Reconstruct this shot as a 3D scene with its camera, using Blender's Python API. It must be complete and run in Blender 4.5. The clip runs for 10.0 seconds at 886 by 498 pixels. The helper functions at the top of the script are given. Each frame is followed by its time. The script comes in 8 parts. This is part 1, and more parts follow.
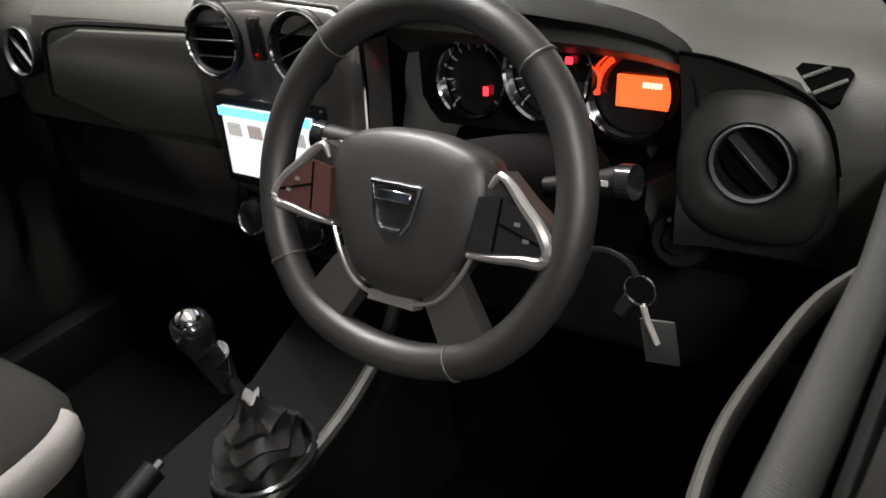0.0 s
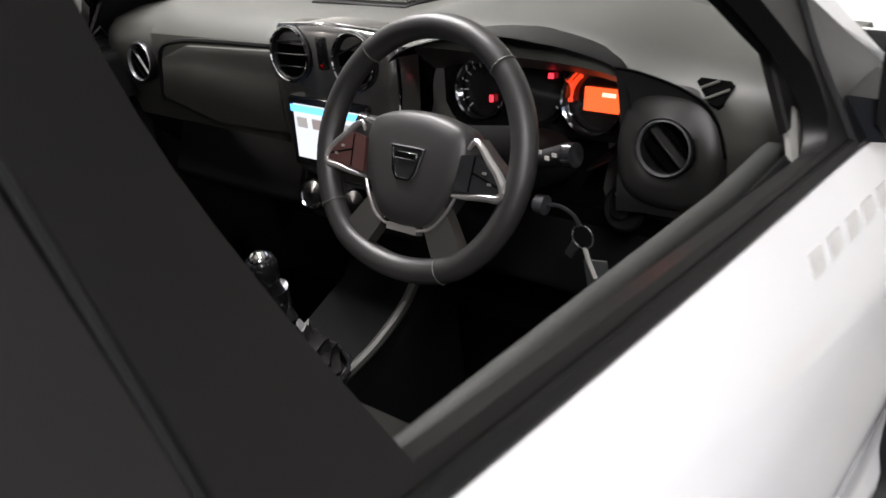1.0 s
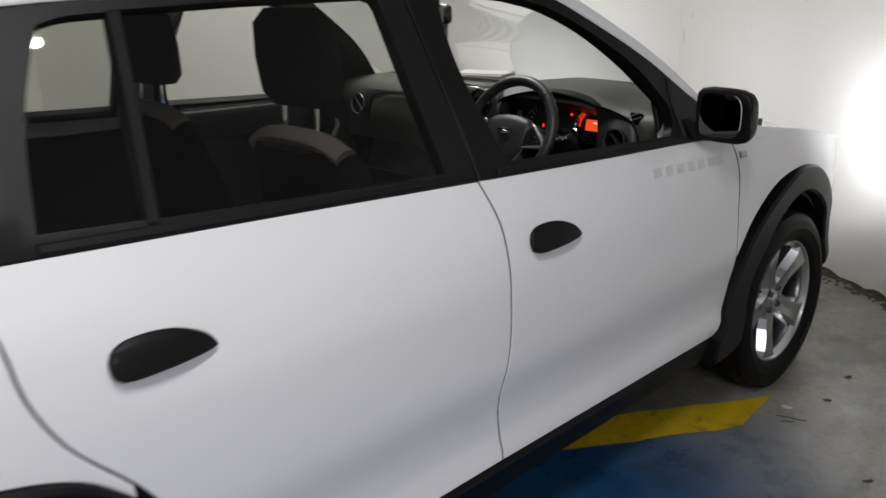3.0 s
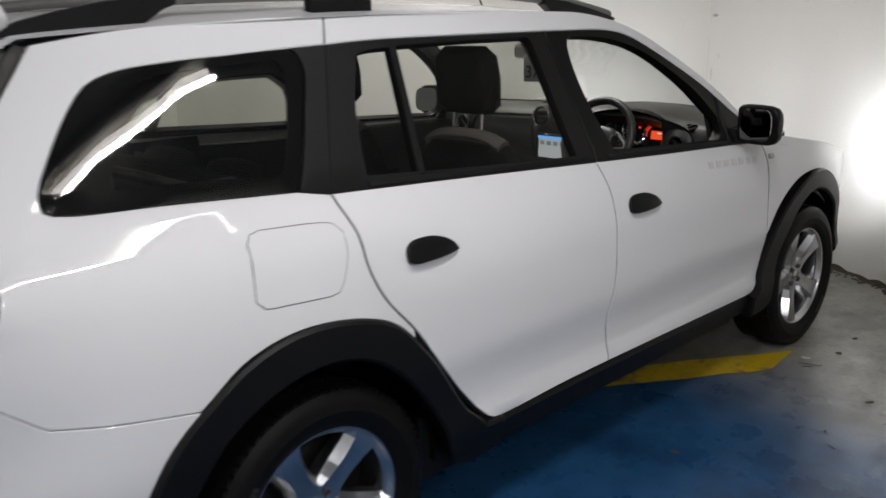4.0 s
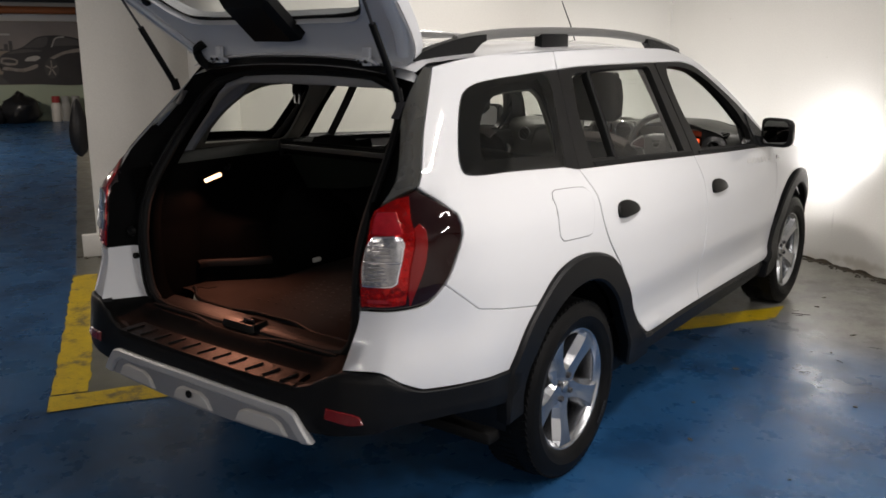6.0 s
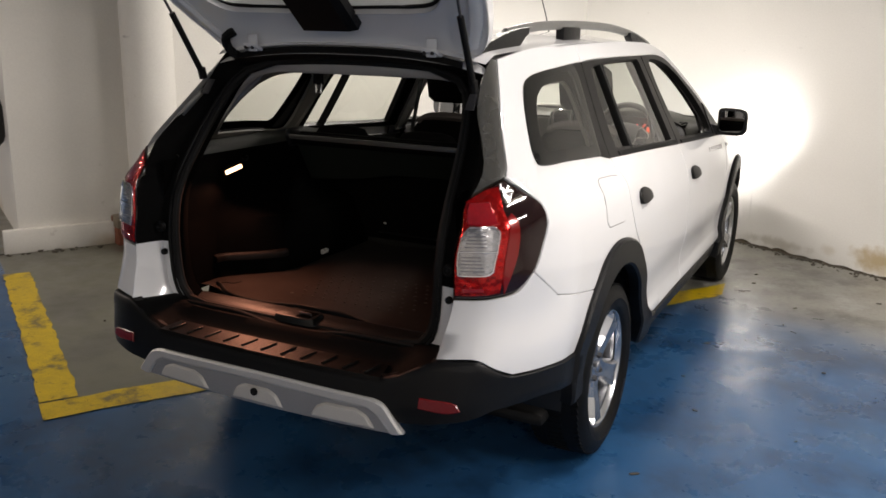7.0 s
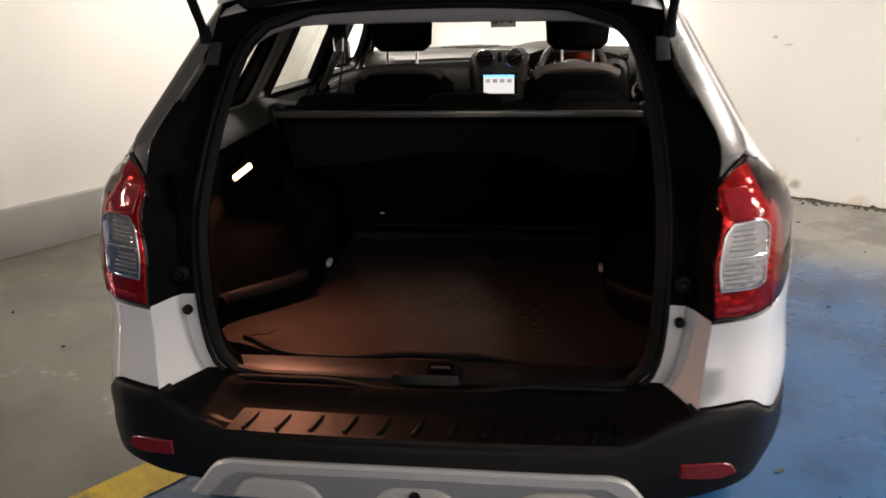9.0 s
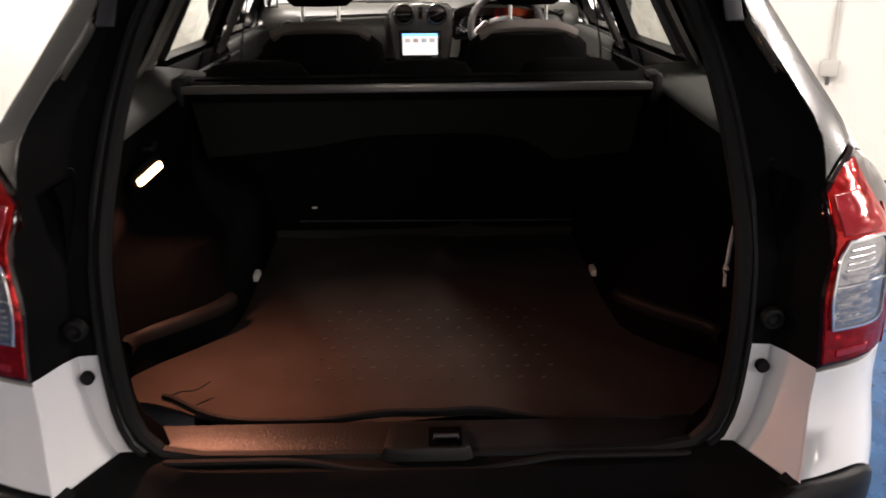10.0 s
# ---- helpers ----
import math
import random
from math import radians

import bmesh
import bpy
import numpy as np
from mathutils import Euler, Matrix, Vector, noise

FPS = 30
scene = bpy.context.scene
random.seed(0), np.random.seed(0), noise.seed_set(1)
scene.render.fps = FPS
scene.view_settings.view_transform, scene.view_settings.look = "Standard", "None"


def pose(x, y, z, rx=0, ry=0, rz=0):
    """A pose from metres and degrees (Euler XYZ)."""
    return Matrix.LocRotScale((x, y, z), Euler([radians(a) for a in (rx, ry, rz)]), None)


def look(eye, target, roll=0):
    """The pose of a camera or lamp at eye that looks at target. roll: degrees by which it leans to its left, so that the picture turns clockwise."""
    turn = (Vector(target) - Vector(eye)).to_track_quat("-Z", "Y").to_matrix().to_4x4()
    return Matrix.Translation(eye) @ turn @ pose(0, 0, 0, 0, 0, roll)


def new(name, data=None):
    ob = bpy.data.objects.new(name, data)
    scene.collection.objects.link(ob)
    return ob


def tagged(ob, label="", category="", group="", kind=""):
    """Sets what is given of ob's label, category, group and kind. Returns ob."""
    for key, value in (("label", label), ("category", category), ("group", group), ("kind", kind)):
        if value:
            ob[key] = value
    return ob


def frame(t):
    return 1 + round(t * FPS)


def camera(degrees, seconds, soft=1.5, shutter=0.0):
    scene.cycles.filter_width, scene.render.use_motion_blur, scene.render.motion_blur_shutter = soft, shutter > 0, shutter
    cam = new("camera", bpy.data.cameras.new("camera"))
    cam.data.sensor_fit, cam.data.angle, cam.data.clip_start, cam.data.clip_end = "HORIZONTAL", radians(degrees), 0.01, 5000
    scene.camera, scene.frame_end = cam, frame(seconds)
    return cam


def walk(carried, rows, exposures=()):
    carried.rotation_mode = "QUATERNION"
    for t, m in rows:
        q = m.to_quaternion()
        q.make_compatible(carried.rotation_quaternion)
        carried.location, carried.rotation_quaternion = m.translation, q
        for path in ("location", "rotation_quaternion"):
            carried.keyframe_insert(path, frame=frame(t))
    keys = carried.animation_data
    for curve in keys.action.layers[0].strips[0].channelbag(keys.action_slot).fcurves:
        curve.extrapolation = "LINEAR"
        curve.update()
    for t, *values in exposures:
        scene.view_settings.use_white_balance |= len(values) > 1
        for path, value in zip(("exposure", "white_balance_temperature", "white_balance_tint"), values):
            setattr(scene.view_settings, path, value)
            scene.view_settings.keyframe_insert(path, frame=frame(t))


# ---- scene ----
from mathutils import geometry, kdtree

cam = camera(54.2, 10.0, soft=1.6, shutter=0.35)
PATH = [
    (0, (0.764, 1.17, 1.3), (-0.293, 2.559, 0.323), -6.8),
    (0.5, (0.854, 1.101, 1.317), (-0.271, 2.437, 0.341), -6.6),
    (1, (1.017, 0.948, 1.349), (-0.17, 2.295, 0.466), -5.8),
    (1.5, (1.238, 0.762, 1.385), (0.046, 2.122, 0.531), -4.6),
    (2, (1.505, 0.523, 1.406), (0.262, 1.885, 0.631), -3.4),
    (3.5, (2.165, -0.64, 1.456), (0.789, 0.7, 0.897), -0.8),
    (4, (2.316, -1.087, 1.465), (0.935, 0.263, 0.944), -1.1),
    (4.5, (2.301, -1.502, 1.466), (0.943, -0.12, 0.972), -0.7),
    (5, (2.318, -1.888, 1.472), (1.041, -0.423, 1.0), -0.1),
    (5.5, (2.272, -2.236, 1.483), (1.026, -0.74, 1.028), -0.1),
    (6, (2.128, -2.551, 1.493), (0.966, -0.991, 1.03), 0.1),
    (7.5, (1.247, -2.982, 1.506), (0.519, -1.188, 1.005), 1.0),
    (8, (0.863, -2.911, 1.497), (0.29, -1.065, 0.981), 0.3),
    (8.5, (0.519, -2.806, 1.509), (0.194, -0.905, 0.976), -0.1),
    (9, (0.276, -2.539, 1.485), (0.025, -0.656, 0.861), -1.4),
    (9.5, (0.105, -2.277, 1.454), (-0.041, -0.395, 0.793), -1.5),
    (10, (-0.003, -2.032, 1.443), (0.041, -0.168, 0.721), -0.4),
]
EXPOSURES = [(0.0, 1.2, 6650, 10), (1.0, 1.05, 6450, 12), (1.5, 0.30, 6400, 12), (2.0, -0.07, 6350, 13), (3.5, -0.36, 6400, 11), (4.5, -0.38, 6500, 12), (6.0, 0.1, 6800, 12), (7.5, 0.58, 7150, 13), (8.5, 0.72, 7250, 14), (9.0, 0.86, 7250, 14), (9.5, 0.95, 7250, 15), (10.0, 1.28, 7150, 16)]
walk(cam, [(t, look(eye, target, roll)) for t, eye, target, roll in PATH], EXPOSURES)

# ---- light ----
# The garage: a corner of two white walls. ROOM carries (along the front wall, towards the front wall, up).
ROOM = pose(-0.885, 4.75, 0, 0, 0, -31.0)
CEILING = 2.6


def lamp(name, kind, watts, m, colour=(1, 1, 1), **more):
    data = bpy.data.lights.new(name, kind)
    data.energy, data.color = watts, colour
    if "size" in more:
        data.shape, data.size, data.size_y = "RECTANGLE", more["size"][0], more["size"][1]
    if "spread" in more:
        data.spread = radians(more["spread"])
    if "radius" in more:
        data.shadow_soft_size = more["radius"]
    if "cone" in more:
        data.spot_size, data.spot_blend = radians(more["cone"]), more.get("blend", 0.5)
    ob = new(name, data)
    ob.matrix_world = m
    return ob


world = bpy.data.worlds.new("garage_air")
world.use_nodes = True
world.node_tree.nodes["Background"].inputs[0].default_value = (0.9, 0.95, 1.0, 1)
world.node_tree.nodes["Background"].inputs[1].default_value = 0.006
scene.world = world

COOL, WARM = (1.0, 0.975, 0.962), (1.0, 0.90, 0.81)
# First two tubes follow reflections; the others are unseen, added as fill light.
TUBES = [(4.695, -2.616, -39.8, 33, COOL), (1.7, -2.2, 0, 50, COOL), (6.9, -2.3, 0, 70, COOL), (8.0, -6.0, 0, 40, COOL), (7.0, -10.5, 0, 85, WARM), (0.6, -6.7, 90, 23, WARM), (-6.5, -8.5, 0, 225, WARM)]
for a, y, turn, watts, tone in TUBES:
    lamp("tube_light", "AREA", watts, ROOM @ pose(a, y, CEILING - 0.115, 0, 0, turn), tone, size=(1.45, 0.028))
for side in (1, -1):
    lamp("headlight_beam", "SPOT", 15, look((side * 0.6, 3.50, 0.70), (side * 0.66, 4.5, 0.95)), (0.92, 0.95, 1.0), radius=0.06, cone=172, blend=1.0)
    lamp("headlight_core", "SPOT", 16, look((side * 0.66, 3.46, 0.72), (side * 0.92, 3.75, 0.89)), (0.95, 0.97, 1.0), radius=0.07, cone=94, blend=1.0)
lamp("boot_light", "AREA", 1.5, look((-0.494, -0.474, 0.986), (-0.32, -0.645, 0.60)), (1.0, 0.41, 0.26), size=(0.05, 0.014), spread=138)


# ---- materials ----
def facets(m, scale, depth):
    """Adds the prism facets of a lamp lens to a material."""
    n, l = m.node_tree.nodes, m.node_tree.links
    co, cell, bp = n.new("ShaderNodeTexCoord"), n.new("ShaderNodeTexVoronoi"), n.new("ShaderNodeBump")
    cell.inputs["Scale"].default_value = scale
    cell.feature = "SMOOTH_F1"
    bp.inputs["Strength"].default_value, bp.inputs["Distance"].default_value = depth, 0.01
    l.new(co.outputs["Object"], cell.inputs["Vector"]), l.new(cell.outputs["Distance"], bp.inputs["Height"])
    l.new(bp.outputs[0], n["Principled BSDF"].inputs["Normal"])
    return m


def mat(name, colour, rough=0.5, metal=0.0, var=0.08, scale=6.0, bump=0.0, grain=300.0, coat=0.0, spec=0.5, emit=None, strength=0.0, rvar=0.1):
    """A plain painted, moulded or woven surface: colour varied at two scales, with a fine relief."""
    m = bpy.data.materials.new(name)
    m.use_nodes = True
    n, l = m.node_tree.nodes, m.node_tree.links
    b = n["Principled BSDF"]
    co = n.new("ShaderNodeTexCoord")
    big, fine, add = n.new("ShaderNodeTexNoise"), n.new("ShaderNodeTexNoise"), n.new("ShaderNodeMath")
    big.inputs["Scale"].default_value, big.inputs["Detail"].default_value = scale, 4
    fine.inputs["Scale"].default_value, fine.inputs["Detail"].default_value = grain, 2
    for t in (big, fine):
        l.new(co.outputs["Object"], t.inputs["Vector"])
    add.operation = "ADD"
    l.new(big.outputs[0], add.inputs[0]), l.new(fine.outputs[0], add.inputs[1])
    tone = n.new("ShaderNodeMapRange")
    tone.inputs[1].default_value, tone.inputs[2].default_value = 0.6, 1.4
    tone.inputs[3].default_value, tone.inputs[4].default_value = 1 - var, 1 + var
    l.new(add.outputs[0], tone.inputs[0])
    mul = n.new("ShaderNodeVectorMath")
    mul.operation = "SCALE"
    mul.inputs[0].default_value = colour[:3]
    l.new(tone.outputs[0], mul.inputs["Scale"])
    l.new(mul.outputs[0], b.inputs["Base Color"])
    rr = n.new("ShaderNodeMapRange")
    rr.inputs[3].default_value, rr.inputs[4].default_value = max(0.02, rough * (1 - rvar)), min(1, rough * (1 + rvar))
    l.new(big.outputs[0], rr.inputs[0]), l.new(rr.outputs[0], b.inputs["Roughness"])
    b.inputs["Metallic"].default_value = metal
    b.inputs["Specular IOR Level"].default_value = spec
    b.inputs["Coat Weight"].default_value, b.inputs["Coat Roughness"].default_value = coat, 0.04
    if bump:
        bp = n.new("ShaderNodeBump")
        bp.inputs["Strength"].default_value, bp.inputs["Distance"].default_value = bump, 0.002
        l.new(fine.outputs[0], bp.inputs["Height"]), l.new(bp.outputs[0], b.inputs["Normal"])
    if emit:
        b.inputs["Emission Color"].default_value, b.inputs["Emission Strength"].default_value = (*emit, 1), strength
    return m


def pane_material(name, tint, gloss=0.02):
    """Thin glass: tinted clear, with a mirror that grows towards grazing angles."""
    m = bpy.data.materials.new(name)
    m.use_nodes = True
    n, l = m.node_tree.nodes, m.node_tree.links
    n.remove(n["Principled BSDF"])
    clear, shine, facing_way, mix = n.new("ShaderNodeBsdfTransparent"), n.new("ShaderNodeBsdfGlossy"), n.new("ShaderNodeLayerWeight"), n.new("ShaderNodeMixShader")
    clear.inputs[0].default_value, shine.inputs["Roughness"].default_value, facing_way.inputs[0].default_value = (*tint, 1), gloss, 0.5
    power, scaled = n.new("ShaderNodeMath"), n.new("ShaderNodeMath")
    power.operation, scaled.operation = "POWER", "MULTIPLY_ADD"
    power.inputs[1].default_value, scaled.inputs[1].default_value, scaled.inputs[2].default_value = 4.5, 0.85, 0.06
    l.new(facing_way.outputs["Facing"], power.inputs[0]), l.new(power.outputs[0], scaled.inputs[0]), l.new(scaled.outputs[0], mix.inputs[0])
    l.new(clear.outputs[0], mix.inputs[1]), l.new(shine.outputs[0], mix.inputs[2])
    l.new(mix.outputs[0], n["Material Output"].inputs[0])
    return m


WHITE = mat("white_car_paint", (0.74, 0.745, 0.76), 0.55, var=0.008, coat=1.0, scale=2.0, rvar=0.0, spec=0.15)
WHITE.node_tree.nodes["Principled BSDF"].inputs["Coat Roughness"].default_value = 0.015
BLACK = mat("black_grained_plastic", (0.0042, 0.0044, 0.005), 0.42, var=0.22, bump=0.25, grain=700, spec=0.2)
GLOSSBLACK = mat("gloss_black_trim", (0.012, 0.012, 0.013), 0.12, var=0.05, coat=0.6)
SATIN = mat("satin_black_film", (0.006, 0.0058, 0.0056), 0.40, var=0.06, spec=0.16)
# Paler copy of the satin film, used on the rear door frame.
DOORFILM = mat("paler_door_film", (0.009, 0.0087, 0.0084), 0.42, var=0.08, spec=0.2)
WELL = mat("smooth_arch_liner", (0.006, 0.006, 0.0065), 0.3, var=0.15, spec=0.5)
RUBBER = mat("black_rubber", (0.006, 0.006, 0.006), 0.6, var=0.15, bump=0.15, spec=0.18)
TYRE = mat("tyre_rubber", (0.0042, 0.0042, 0.0044), 0.5, spec=0.13, var=0.25, bump=0.3, grain=400, scale=14)
ALLOY = mat("silver_alloy", (0.56, 0.57, 0.59), 0.26, 1.0, var=0.06)
SILVER = mat("silver_paint", (0.55, 0.54, 0.53), 0.42, 0.35, var=0.06)
CHROME = mat("chrome", (0.80, 0.80, 0.82), 0.08, 1.0, var=0.02)
DARKMETAL = mat("dark_steel", (0.05, 0.05, 0.055), 0.5, 0.6, var=0.2, scale=20)
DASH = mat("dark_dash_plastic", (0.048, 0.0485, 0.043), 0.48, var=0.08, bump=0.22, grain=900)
DASHDARK = mat("black_dash_plastic", (0.006, 0.006, 0.0063), 0.45, var=0.12, bump=0.2, grain=800, spec=0.2)
LEATHER = mat("black_leather", (0.017, 0.0165, 0.016), 0.44, var=0.08, bump=0.12, grain=900)
FABRIC = mat("grey_seat_fabric", (0.016, 0.0157, 0.0135), 0.9, spec=0.2, var=0.2, bump=0.8, grain=900)
STRIPE = mat("light_seat_bolster", (0.30, 0.29, 0.275), 0.85, var=0.12, bump=0.8, grain=700)
FABRICDARK = mat("black_seat_fabric", (0.0040, 0.0038, 0.0038), 0.95, spec=0.05, var=0.2, bump=0.8, grain=900)
LINER = mat("grey_headliner", (0.42, 0.41, 0.39), 0.9, var=0.08, bump=0.5, grain=600)
PILLARTRIM = mat("pale_pillar_trim", (0.36, 0.35, 0.335), 0.6, var=0.06, bump=0.3)
BROWNTRIM = mat("brown_grey_trim", (0.17, 0.155, 0.135), 0.65, var=0.08, bump=0.3)
BLUETRIM = mat("blue_grey_trim", (0.30, 0.315, 0.36), 0.6, var=0.06, bump=0.3)
CARPET = mat("dark_boot_carpet", (0.034, 0.027, 0.0235), 0.95, spec=0.08, var=0.3, bump=1.0, grain=500, scale=9)
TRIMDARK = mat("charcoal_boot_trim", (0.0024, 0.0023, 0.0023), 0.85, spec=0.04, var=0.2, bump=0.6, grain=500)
RED = mat("red_lamp_lens", (0.46, 0.004, 0.003), 0.12, 0.7, var=0.5, coat=0.35, scale=40)
DARKRED = mat("smoked_red_lens", (0.011, 0.0022, 0.0022), 0.05, var=0.1, spec=0.45)
PRINTBLACK = mat("black_glass_print", (0.003, 0.003, 0.003), 0.9, spec=0.02)
# Near-zero black that stands for shade inside vents, gaps and recesses.
VOID = mat("recess_shade_black", (0.0012, 0.0012, 0.0012), 0.95, spec=0.02)
GREYRAIL = mat("grey_rail_plastic", (0.14, 0.14, 0.135), 0.33, var=0.1)
PILLARGLOSS = mat("satin_pillar_film", (0.052, 0.050, 0.043), 0.28, var=0.05, spec=1.0, coat=1.0)
CLEARLENS = mat("clear_lamp_lens", (0.38, 0.38, 0.40), 0.16, 0.9, var=0.25, scale=60, coat=1.0)
REFLECTOR = mat("red_reflector", (0.16, 0.008, 0.010), 0.25, var=0.2, scale=80)
PANE = pane_material("clear_car_glass", (0.93, 0.95, 0.93))
TINTED = pane_material("tinted_car_glass", (0.80, 0.82, 0.77))
SCREENPANE = pane_material("windscreen_glass", (0.88, 0.90, 0.88))
MIRROR = mat("mirror_glass", (0.85, 0.86, 0.87), 0.02, 1.0, var=0.0)
facets(RED, 60, 0.22), facets(CLEARLENS, 70, 0.10)


# ---- mesh tools ----
def part(name, bm, material, parent=None, label="", angle=38):
    """Links a bmesh as one mesh object under a thing or a part."""
    me = bpy.data.meshes.new(name)
    bmesh.ops.recalc_face_normals(bm, faces=bm.faces) if bm.faces and len(bm.faces) < 6000 else None
    bm.to_mesh(me)
    bm.free()
    me.shade_smooth()
    me.set_sharp_from_angle(angle=radians(angle))
    me.materials.append(material)
    ob = new(name, me)
    ob.parent = parent
    return tagged(ob, label)


def thing(name, label, category, group="", kind="", m=None):
    ob = new(name)
    ob.empty_display_size = 0.1
    if m is not None:
        ob.matrix_world = m
    return tagged(ob, label, category, group, kind)


def box(bm, size, at=(0, 0, 0), r=0.0, seg=2, turn=None):
    """A box with rounded edges."""
    got = bmesh.ops.create_cube(bm, size=1.0)["verts"]
    m = Matrix.Translation(at) @ (turn if turn is not None else Matrix.Identity(4)) @ Matrix.Diagonal((*size, 1))
    bmesh.ops.transform(bm, matrix=m, verts=got)
    if r:
        edges = list({e for v in got for e in v.link_edges})
        bmesh.ops.bevel(bm, geom=edges, offset=min(r, 0.49 * min(size)), segments=seg, profile=0.5, affect="EDGES")
    return bm


def boxed(size, at=(0, 0, 0), r=0.0, seg=2, turn=None):
    return box(bmesh.new(), size, at, r, seg, turn)


def loft(bm, rings, closed=True, caps=True):
    """Skins rings of points, all of one length."""
    rows = [[bm.verts.new(p) for p in ring] for ring in rings]
    n = len(rows[0])
    for a, b in zip(rows, rows[1:]):
        for i in range(n if closed else n - 1):
            j = (i + 1) % n
            bm.faces.new((a[i], a[j], b[j], b[i]))
    if caps and closed:
        bm.faces.new(rows[0][::-1]), bm.faces.new(rows[-1])
    return bm


def lofted(rings, closed=True, caps=True):
    return loft(bmesh.new(), rings, closed, caps)


def spline(points, step=0.03, closed=False):
    """Points along a smooth curve through the given ones."""
    p = [np.array(q, float) for q in points]
    if len(p) < 3 and not closed:
        n = max(1, int(np.ceil(np.linalg.norm(p[1] - p[0]) / step)))
        return [p[0] + (p[1] - p[0]) * i / n for i in range(n + 1)]
    n = len(p)
    at = (lambda i: p[i % n]) if closed else (lambda i: p[min(max(i, 0), n - 1)])
    out = []
    for i in range(n if closed else n - 1):
        a, b, c, d = at(i - 1), at(i), at(i + 1), at(i + 2)
        if not closed and i == 0:
            a = 2 * b - c
        if not closed and i == n - 2:
            d = 2 * c - b
        t0 = np.linalg.norm(b - a) ** 0.5 + 1e-9
        t1 = np.linalg.norm(c - b) ** 0.5 + 1e-9
        t2 = np.linalg.norm(d - c) ** 0.5 + 1e-9
        m1 = (c - b) + t1 * ((b - a) / t0 - (c - a) / (t0 + t1))
        m2 = (c - b) + t1 * ((d - c) / t2 - (d - b) / (t1 + t2))
        k = max(1, int(np.ceil(np.linalg.norm(c - b) / step)))
        for j in range(k):
            t = j / k
            out.append((2 * t**3 - 3 * t**2 + 1) * b + (t**3 - 2 * t**2 + t) * m1 + (3 * t**2 - 2 * t**3) * c + (t**3 - t**2) * m2)
    return out if closed else out + [p[-1]]


def tube(bm, path, r, n=8, closed=False, flat=1.0, up=(0, 0, 1), caps=True):
    """Sweeps a circle (or an oval, flat times as high) along a path; r may be a list."""
    path = [Vector(p) for p in path]
    rings = []
    for i, p in enumerate(path):
        a, b = (path[i - 1], path[(i + 1) % len(path)]) if closed else (path[max(i - 1, 0)], path[min(i + 1, len(path) - 1)])
        t = (b - a).normalized()
        u = Vector(up)
        u = (u - t * u.dot(t))
        u = (u if u.length > 1e-3 else t.orthogonal()).normalized()
        v = t.cross(u)
        rad = r[i] if isinstance(r, (list, tuple)) else r
        rings.append([p + rad * (math.cos(k * math.tau / n) * v + flat * math.sin(k * math.tau / n) * u) for k in range(n)])
    if closed:
        rings.append(rings[0])
        loft(bm, rings, True, False)
        bmesh.ops.remove_doubles(bm, verts=bm.verts, dist=1e-6)
        return bm
    return loft(bm, rings, True, caps)


def tubed(path, r, n=8, **more):
    return tube(bmesh.new(), path, r, n, **more)


def lathe(bm, profile, n=48, m=None):
    """Turns a profile of (radius, height) round z, then places it by m."""
    m = m or Matrix.Identity(4)
    rings = [[m @ Vector((r * math.cos(k * math.tau / n), r * math.sin(k * math.tau / n), h)) for k in range(n)] for r, h in profile]
    loft(bm, rings, True, False)
    return bm


def lathed(profile, n=48, m=None):
    return lathe(bmesh.new(), profile, n, m)


def area(poly):
    x, y = np.array(poly).T
    return 0.5 * float((x * np.roll(y, -1) - y * np.roll(x, -1)).sum())


def inset(poly, d):
    """The polygon (anticlockwise) moved inwards by d."""
    p = np.array(poly)
    e = np.roll(p, -1, 0) - p
    e /= np.linalg.norm(e, axis=1)[:, None] + 1e-12
    nrm = np.stack([-e[:, 1], e[:, 0]], 1)
    mid = nrm + np.roll(nrm, 1, 0)
    mid /= np.maximum((mid * mid).sum(1) / 2, 0.6)[:, None]
    return p + d * mid


def inside(pts, poly):
    """Which points lie in the polygon."""
    x, y = np.array(pts).T
    p = np.array(poly)
    hit = np.zeros(len(x), bool)
    for (x0, y0), (x1, y1) in zip(p, np.roll(p, -1, 0)):
        if y0 != y1:
            hit ^= ((y0 > y) != (y1 > y)) & (x < (x1 - x0) * (y - y0) / (y1 - y0) + x0)
    return hit


def outline(runs, step=0.03):
    """A closed polygon, anticlockwise, from smooth runs of points that meet in corners."""
    out = []
    for i, run in enumerate(runs):
        nxt = runs[(i + 1) % len(runs)]
        pts = spline(run, step)
        out += pts[:-1] if np.linalg.norm(np.subtract(run[-1], nxt[0])) < 1e-6 else pts
    keep = [out[0]]
    for q in out[1:]:
        if np.linalg.norm(q - keep[-1]) > 0.002:
            keep.append(q)
    if np.linalg.norm(keep[0] - keep[-1]) < 0.002:
        keep.pop()
    return keep if area(keep) > 0 else keep[::-1]


